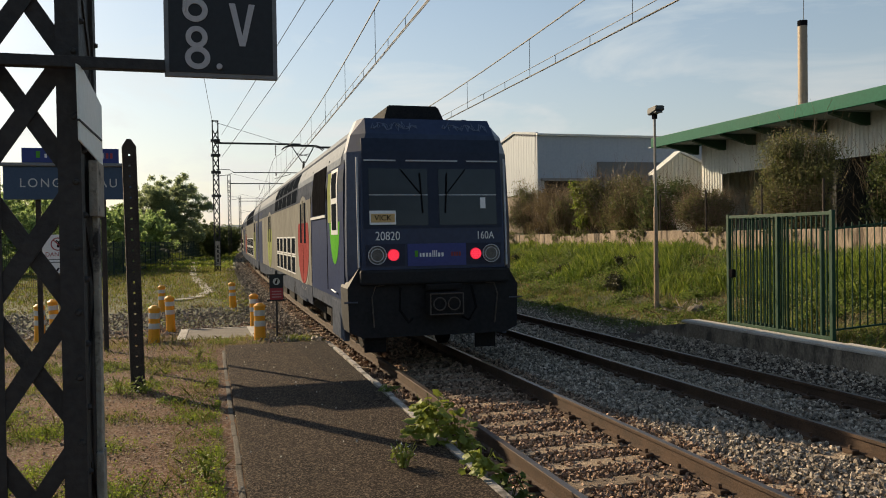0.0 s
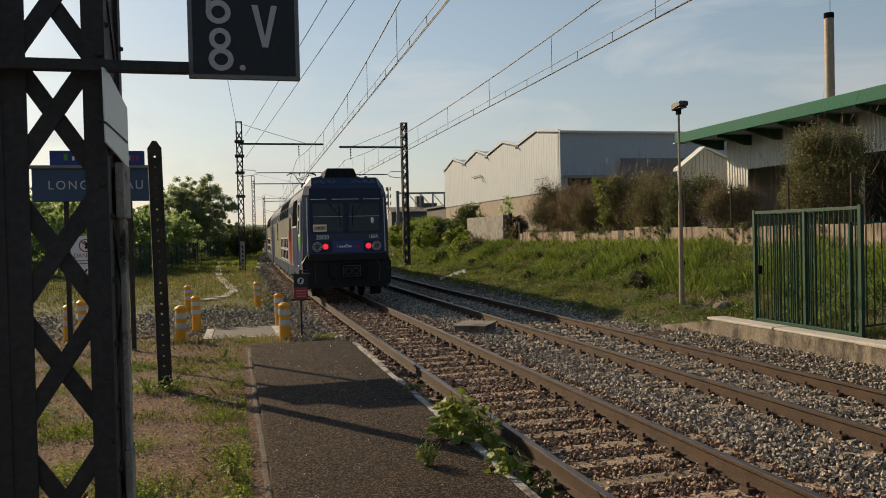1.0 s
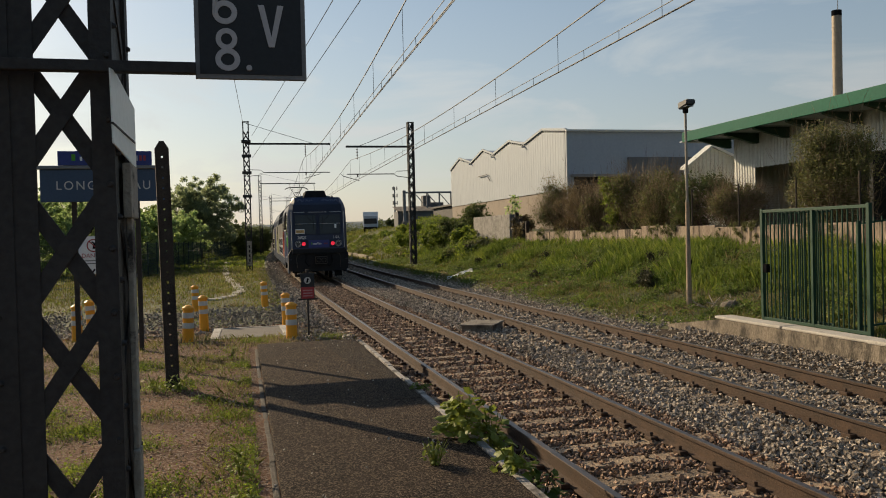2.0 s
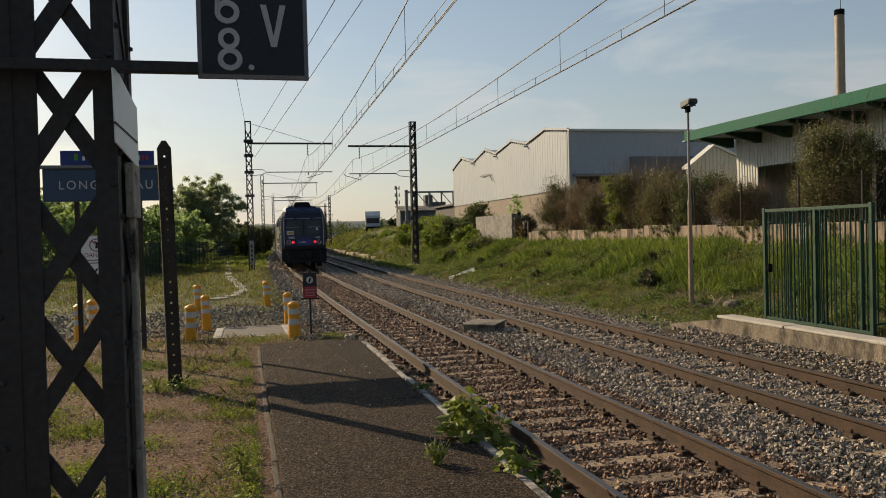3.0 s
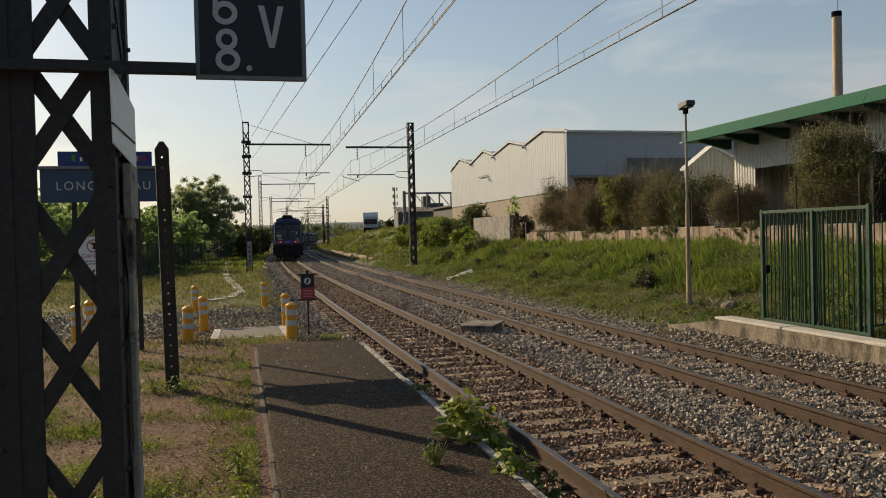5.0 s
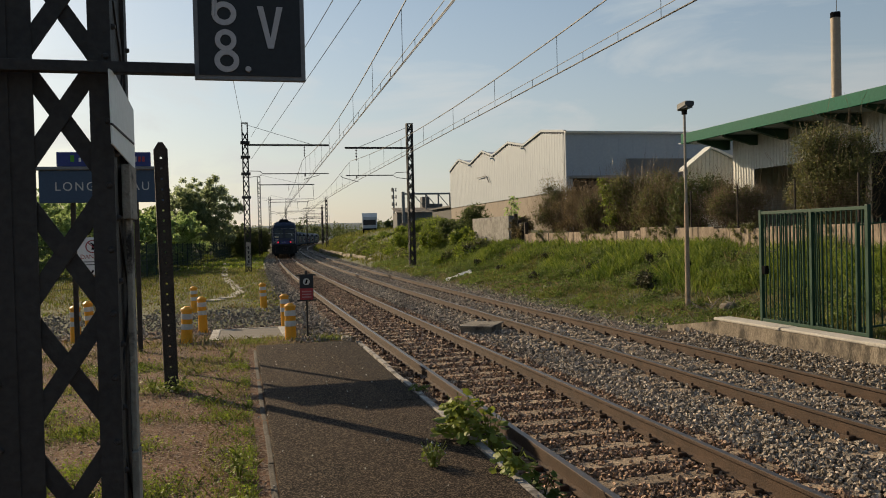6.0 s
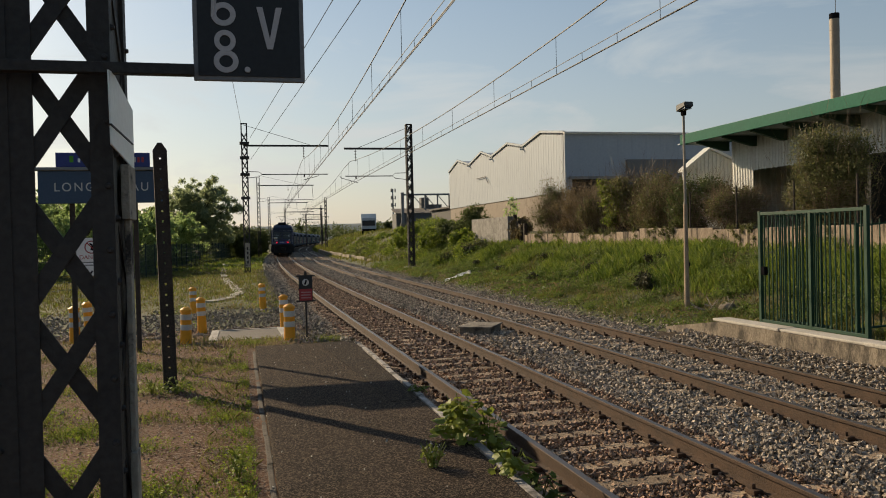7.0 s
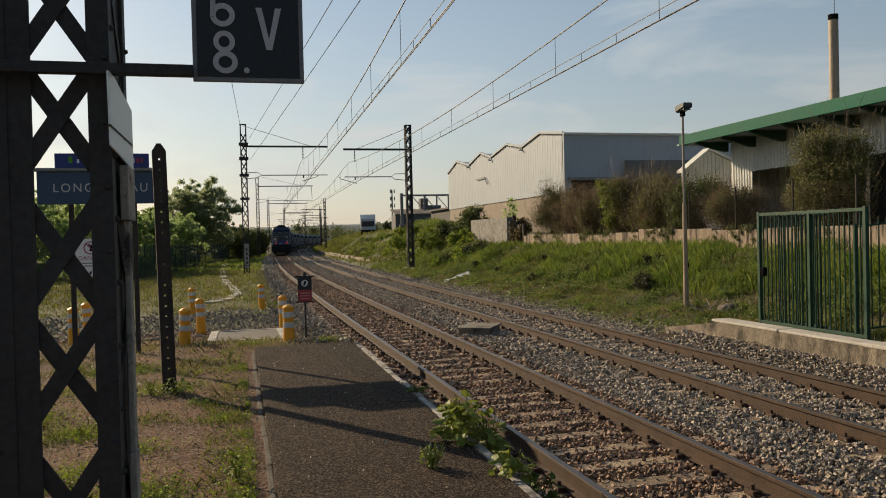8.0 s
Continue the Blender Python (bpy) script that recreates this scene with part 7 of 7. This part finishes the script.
ob = new("ground_cover", fast("ground_cover", np.concatenate([cover(60000, (9, 15), (7, 26), keep_cover, 0.026, 0.10), cover(50000, (9, 16), (26, 62), keep_cover, 0.05, 0.18)]), 4, L_GREEN))
tagged(ob, "low leafy weeds covering the bank's foot", "weeds", kind="stuff")
ob = new("verge_herbs", fast("verge_herbs", np.concatenate([cover(150000, (-3.5, 2), (3.5, 15.5), keep_spot, 0.011, 0.075), cover(60000, (-7, 1.9), (2.3, 16), keep_herb, 0.013, 0.05), cover(60000, (-10, 2), (16, 60), keep_herb, 0.03, 0.09), cover(24000, (-14, 5), (60, 140), keep_left, 0.09, 0.2)]), 4, L_BRIGHT))
tagged(ob, "small bright herbs among the verge grass", "weeds", kind="stuff")


clumps = []
while len(clumps) < 950:
    x, y = RNG.uniform(9.3, 15), 8 + 52 * RNG.uniform() ** 1.2
    if y < 14.5 and x < 10.2:
        continue
    if patch(x, y, 0.5, 17) < -0.12 or (x > 13.8 and y < 42):
        continue
    r = RNG.uniform(0.08, 0.32) * (0.6 + 0.5 * step(9.5, 12, x))
    clumps.append((x, y, ground_z(x, y) + r * 0.4, r, 0.9))
ob = new("leafy_clumps", fast("leafy_clumps", leaves(clumps, 120000, 0.03), 4, L_GREEN))
tagged(ob, "leafy green weed clumps scattered over the bank", "weeds", kind="stuff")
clumps = [(x + 0.3, y + 0.4, z, r, s) for x, y, z, r, s in clumps[::3]]
ob = new("dark_clumps", fast("dark_clumps", leaves(clumps, 34000, 0.028), 4, L_OLIVE))
tagged(ob, "dry olive weed clumps scattered over the bank", "weeds", kind="stuff")


docks = []
for x, y, r in ((11.6, 21.6, 0.42), (11.9, 22.1, 0.34), (12.6, 27.5, 0.35), (11.3, 30.2, 0.3), (13.0, 33.0, 0.4), (11.8, 36.0, 0.35), (13.2, 24.0, 0.35), (12.2, 40.5, 0.4), (13.0, 46.0, 0.5)):
    docks += blob_set(x, y, ground_z(x, y) + r * 0.5, r, r, r * 0.5, 9, r * 0.34)
ob = new("dark_docks", fast("dark_docks", leaves(docks, 15000, 0.03), 4, leaf_mat("dock_leaf", (0.025, 0.032, 0.014), (0.075, 0.07, 0.03), 0.3)))
tagged(ob, "dark brownish dock weeds standing on the bank", "weeds", kind="stuff")
ivy = []
while len(ivy) < 170:
    y = RNG.uniform(18, 41.5)
    if patch(15, y, 0.7, 61) < 0.02:
        continue
    ivy.append((14.98, y, 2.16 - RNG.uniform(0, 0.75) ** 1.8, RNG.uniform(0.04, 0.13), 1.3))
ob = new("wall_creeper", fast("wall_creeper", leaves(ivy, 11000, 0.026), 4, L_OLIVE))
tagged(ob, "olive creeper hanging over the bank wall", "creeper", kind="stuff")


# ---- weeds with their own leaves ----
def weed(x, y, z, r, h, n, size, leaf, label):
    w = new("weed")
    rng = random.Random(int(x * 100))
    for i in range(9):
        bm = bm_new()
        a = rng.uniform(0, 6.28)
        d = r * rng.uniform(0.2, 0.8)
        tube(bm, [(0, 0, -0.03), (d * 0.4 * math.cos(a), d * 0.4 * math.sin(a), h * 0.5), (d * math.cos(a), d * math.sin(a), h * rng.uniform(0.6, 1.0))], 0.004, 4)
        part("stem", bm, leaf, w)
    for i in range(n):
        a, f = rng.uniform(0, 6.28), rng.uniform(0.1, 1.0) ** 0.6
        zz = h * rng.uniform(0.15, 1.05) * (1.1 - 0.5 * f)
        s = size * rng.uniform(0.6, 1.3)
        bm = bm_new()
        rim = []
        for k in range(12):
            t = 2 * math.pi * k / 12
            q = s * (1.0 if k % 2 else 0.78) * (1 - 0.25 * math.cos(t))
            rim.append(bm.verts.new((q * math.cos(t), q * math.sin(t) * 0.9, -0.12 * s * abs(math.sin(t)) + rng.uniform(-0.1, 0.1) * s)))
        c = bm.verts.new((0, 0, 0.10 * s))
        for k in range(12):
            bm.faces.new((c, rim[k], rim[(k + 1) % 12]))
        ob = part("leaf", bm, leaf, w)
        ob.matrix_basis = pose(r * f * math.cos(a), r * f * math.sin(a), zz, rng.uniform(-40, 40), rng.uniform(-10, 55), math.degrees(a))
    w.matrix_basis = pose(x, y, z)
    return tagged(w, label, "weed", group="weeds on the platform")


L_WEED = leaf_mat("weed_leaf", (0.15, 0.19, 0.03), (0.34, 0.36, 0.07), 0.4)
weed(1.84, 6.80, 0.28, 0.26, 0.42, 150, 0.048, L_WEED, "leafy bright green weed at the platform edge")
weed(2.06, 6.70, 0.10, 0.18, 0.46, 60, 0.045, L_WEED, "leafy bright green weed at the platform edge")
weed(1.93, 5.72, 0.24, 0.17, 0.26, 50, 0.045, L_WEED, "small leafy weed growing from the edge slab")
weed(2.16, 5.75, 0.0, 0.20, 0.30, 40, 0.045, L_GREEN, "small leafy weed growing beside the rail")
weed(1.96, 9.1, 0.28, 0.14, 0.10, 26, 0.03, L_GREEN, "flat weed on the platform edge")
for x, y, r in ((-1.6, 5.2, 0.28), (-1.95, 5.6, 0.30), (-2.3, 5.3, 0.25), (-1.4, 5.9, 0.22), (-0.2, 12.9, 0.25), (-0.75, 10.2, 0.2), (-1.05, 10.3, 0.2), (-0.02, 5.4, 0.12), (-0.05, 6.3, 0.10), (-0.6, 5.0, 0.2), (-0.4, 4.7, 0.18)):
    weed(x, y, ground_z(x, y), r, 0.40 if x < -1.3 else 0.22, 80 if x < -1.3 else 50, 0.032 if x < -1.3 else 0.020, L_WEED, "low leafy weed on the bare verge")


def flower_tuft(x, y, z, n, h):
    w = new("flowering_weed")
    rng = random.Random(3)
    bm = bm_new()
    heads = []
    for i in range(n):
        a, d = rng.uniform(0, 6.28), rng.uniform(0.01, 0.12)
        t = (d * math.cos(a), d * math.sin(a), h * rng.uniform(0.55, 1.0))
        tube(bm, [(0.2 * t[0], 0.2 * t[1], -0.03), (0.6 * t[0], 0.6 * t[1], t[2] * 0.6), t], 0.0028, 4)
        heads.append(t)
    tagged(part("stalk", bm, L_WEED, w), kind="stuff")
    for t in heads[::2]:
        bm = bm_new()
        bmesh.ops.create_icosphere(bm, subdivisions=1, radius=0.005, matrix=Matrix.Translation(t))
        part("flower", bm, M_DULL_WHITE, w)
    w.matrix_basis = pose(x, y, z)
    return tagged(w, "tuft of pale flowering weed in the asphalt", "weed", group="weeds on the platform")


flower_tuft(1.40, 6.05, PLAT_Z, 26, 0.20)
weed(1.40, 6.06, PLAT_Z, 0.11, 0.19, 70, 0.016, L_WEED, "small yellowish weed in the asphalt")


# ---- litter ----
tagged(new("leaf_litter", fast("leaf_litter", cover(14000, (-5, 1.2), (3, 15), lambda x, y: 0.0 if x > 0.1 else 0.8, 0.012, 0.014), 4, L_BROWN)), "scattered dry leaf litter on bare earth", "litter", kind="stuff")

# ---- ballast ----
M_STONE = mat("ballast_grey", (0.085, 0.068, 0.052), (0.53, 0.445, 0.345), 0.9, scale=12, fine=60, bump=0.7, island=0.62)
M_GRAVEL = mat("verge_gravel_grey", (0.11, 0.09, 0.07), (0.35, 0.295, 0.235), 0.9, scale=12, fine=60, bump=0.5, island=0.6)
M_STONE_RUST = mat("ballast_rusty", (0.085, 0.052, 0.034), (0.45, 0.305, 0.205), 0.9, scale=12, fine=60, bump=0.6, island=0.65)
ROCK = np.array([(-1, -1, -0.8), (1, -0.8, -1), (0.8, 1, -0.9), (-0.9, 0.9, -1), (-0.7, -0.8, 0.8), (0.9, -0.6, 0.7), (0.6, 0.8, 1.0), (-0.8, 0.7, 0.6)]) * 0.72
ROCK_F = np.array([(0, 2, 1), (0, 3, 2), (4, 5, 6), (4, 6, 7), (0, 1, 5), (0, 5, 4), (1, 2, 6), (1, 6, 5), (2, 3, 7), (2, 7, 6), (3, 0, 4), (3, 4, 7)])


def stones(xs, ys, cell, size, z_of, skip=None):
    gx, gy = np.arange(*xs, cell), np.arange(*ys, cell)
    x, y = (a.ravel() for a in np.meshgrid(gx, gy))
    x = x + RNG.uniform(-0.6, 0.6, len(x)) * cell
    y = y + RNG.uniform(-0.6, 0.6, len(x)) * cell
    keep = np.ones(len(x), bool)
    for rail in (TRACK_X[0] - GAUGE / 2, TRACK_X[0] + GAUGE / 2, TRACK_X[1] - GAUGE / 2, TRACK_X[1] + GAUGE / 2):
        keep &= np.abs(x - rail) > 0.085
    for axis, start in ((TRACK_X[0], 3.61), (TRACK_X[1], 3.64)):
        on = (np.abs(x - axis) < 1.3) & (np.abs((y - start + 0.3) % 0.6 - 0.3) < 0.13)
        keep &= ~(on & (RNG.uniform(0, 1, len(x)) < 0.66))
    if skip:
        keep &= np.array([RNG.uniform() > skip(p, q) for p, q in zip(x, y)])
    x, y = x[keep], y[keep]
    n = len(x)
    x = x + np.array([drift(v) for v in y])
    s = size * RNG.uniform(0.6, 1.25, n)
    c = np.stack([x, y, z_of(x, y) + RNG.uniform(-0.034, 0.04, n)], 1)
    a, b = spin(n)
    m = np.stack([a * RNG.uniform(0.75, 1.25, n)[:, None], b * RNG.uniform(0.6, 1.0, n)[:, None], np.cross(a, b) * RNG.uniform(0.6, 1.0, n)[:, None]], 1) * s[:, None, None]
    base = ROCK[None] * RNG.uniform(0.6, 1.3, (n, 8, 3))
    v = np.einsum("nki,nij->nkj", base, m) + c[:, None]
    return v


def stone_mesh(name, v, m):
    n = len(v)
    f = (ROCK_F[None] + 8 * np.arange(n)[:, None, None]).reshape(-1)
    me = bpy.data.meshes.new(name)
    me.vertices.add(n * 8)
    me.vertices.foreach_set("co", v.astype(np.float32).ravel())
    me.loops.add(len(f))
    me.loops.foreach_set("vertex_index", f.astype(np.int32))
    me.polygons.add(len(f) // 3)
    me.polygons.foreach_set("loop_start", np.arange(0, len(f), 3, dtype=np.int32))
    me.materials.append(m)
    me.update(calc_edges=True)
    me.shade_flat()
    return me


def bed_z(x, y):
    return -0.195 + 0.19 * np.clip((x - 8.05) / 0.8, 0, 1) ** 1.5 * (y < 15)


def shoulder_z(x, y):
    return np.array([ground_z(a, b) for a, b in zip(x, y)]) + 0.005


ob = new("rusty_ballast", stone_mesh("rusty_ballast", np.concatenate([stones((2.05, 4.95), (-5, 3.0), 0.07, 0.04, bed_z), stones((2.0, 4.95), (3.0, 13), 0.036, 0.027, bed_z), stones((2.35, 4.95), (13, 45), 0.064, 0.040, bed_z), stones((2.5, 4.95), (45, 78), 0.12, 0.062, bed_z), stones((2.5, 4.95), (78, 150), 0.22, 0.11, bed_z)]), M_STONE_RUST))
tagged(ob, "rust-stained brown ballast stones between the rails", "ballast", kind="stuff")
ob = new("grey_ballast", stone_mesh("grey_ballast", np.concatenate([stones((4.9, 8.95), (-5, 4.5), 0.07, 0.042, bed_z), stones((4.9, 8.95), (4.5, 14), 0.037, 0.030, bed_z), stones((4.9, 9.1), (14, 48), 0.066, 0.043, bed_z), stones((1.7, 2.45), (13, 60), 0.09, 0.045, shoulder_z), stones((1.6, 2.5), (60, 150), 0.2, 0.10, shoulder_z), stones((4.9, 9.1), (48, 78), 0.12, 0.065, bed_z), stones((4.9, 9.2), (78, 150), 0.22, 0.11, bed_z), stones((9.0, 9.75), (14.5, 60), 0.10, 0.042, shoulder_z, lambda x, y: 0.25 + 0.7 * step(9.15, 9.7, x))]), M_STONE))
tagged(ob, "grey ballast stones along the tracks", "ballast", kind="stuff")
ob = new("verge_gravel", stone_mesh("verge_gravel", np.concatenate([stones((-6, 1.9), (17.2, 27.5), 0.10, 0.040, shoulder_z, lambda x, y: 1 - step(16.8, 19.0, y + patch(x, y, 0.8, 3)) * (1 - step(22.5, 27, y + 2 * patch(x, y, 0.5, 9)))), stones((-3.8, 0.1), (2.5, 15.5), 0.085, 0.010, shoulder_z, lambda x, y: 0.5), stones((-3.8, 0.1), (2.5, 15.5), 0.5, 0.022, shoulder_z), stones((0.9, 1.95), (14.2, 18), 0.09, 0.035, shoulder_z), stones((0.9, 2.0), (24, 60), 0.16, 0.06, shoulder_z)]), M_GRAVEL))
tagged(ob, "loose grey gravel on the verge", "gravel", kind="stuff")
v = stones((0.3, 1.8), (3.5, 13.8), 0.35, 0.010, lambda x, y: np.full(len(x), PLAT_Z + 0.002))
ob = new("platform_grit", stone_mesh("platform_grit", v, M_CONCRETE))
tagged(ob, "small pale stones scattered on the asphalt", "grit", kind="stuff")


# ---- movement ----
def train_y(t):
    """Where the rear of the train stands at t seconds."""
    return 12.753 + 13.6495 * t + -0.3036 * t ** 2 + 0.0932 * t ** 3 + -0.00770 * t ** 4


def car_pose(y):
    """A car whose rear end is at y, laid as a chord on the bend."""
    y2 = y + CAR_LENGTH * 0.98
    a, b = Vector((TRACK_X[0] + drift(y), y, 0)), Vector((TRACK_X[0] + drift(y2), y2, 0))
    d = b - a
    return Matrix.Translation(a) @ Matrix.Rotation(-math.atan2(d.x, d.y), 4, "Z")


def motions():
    for i, car in enumerate(CARS):
        walk(car, [(k * 0.5, car_pose(train_y(k * 0.5) + i * CAR_LENGTH)) for k in range(17)])


motions()
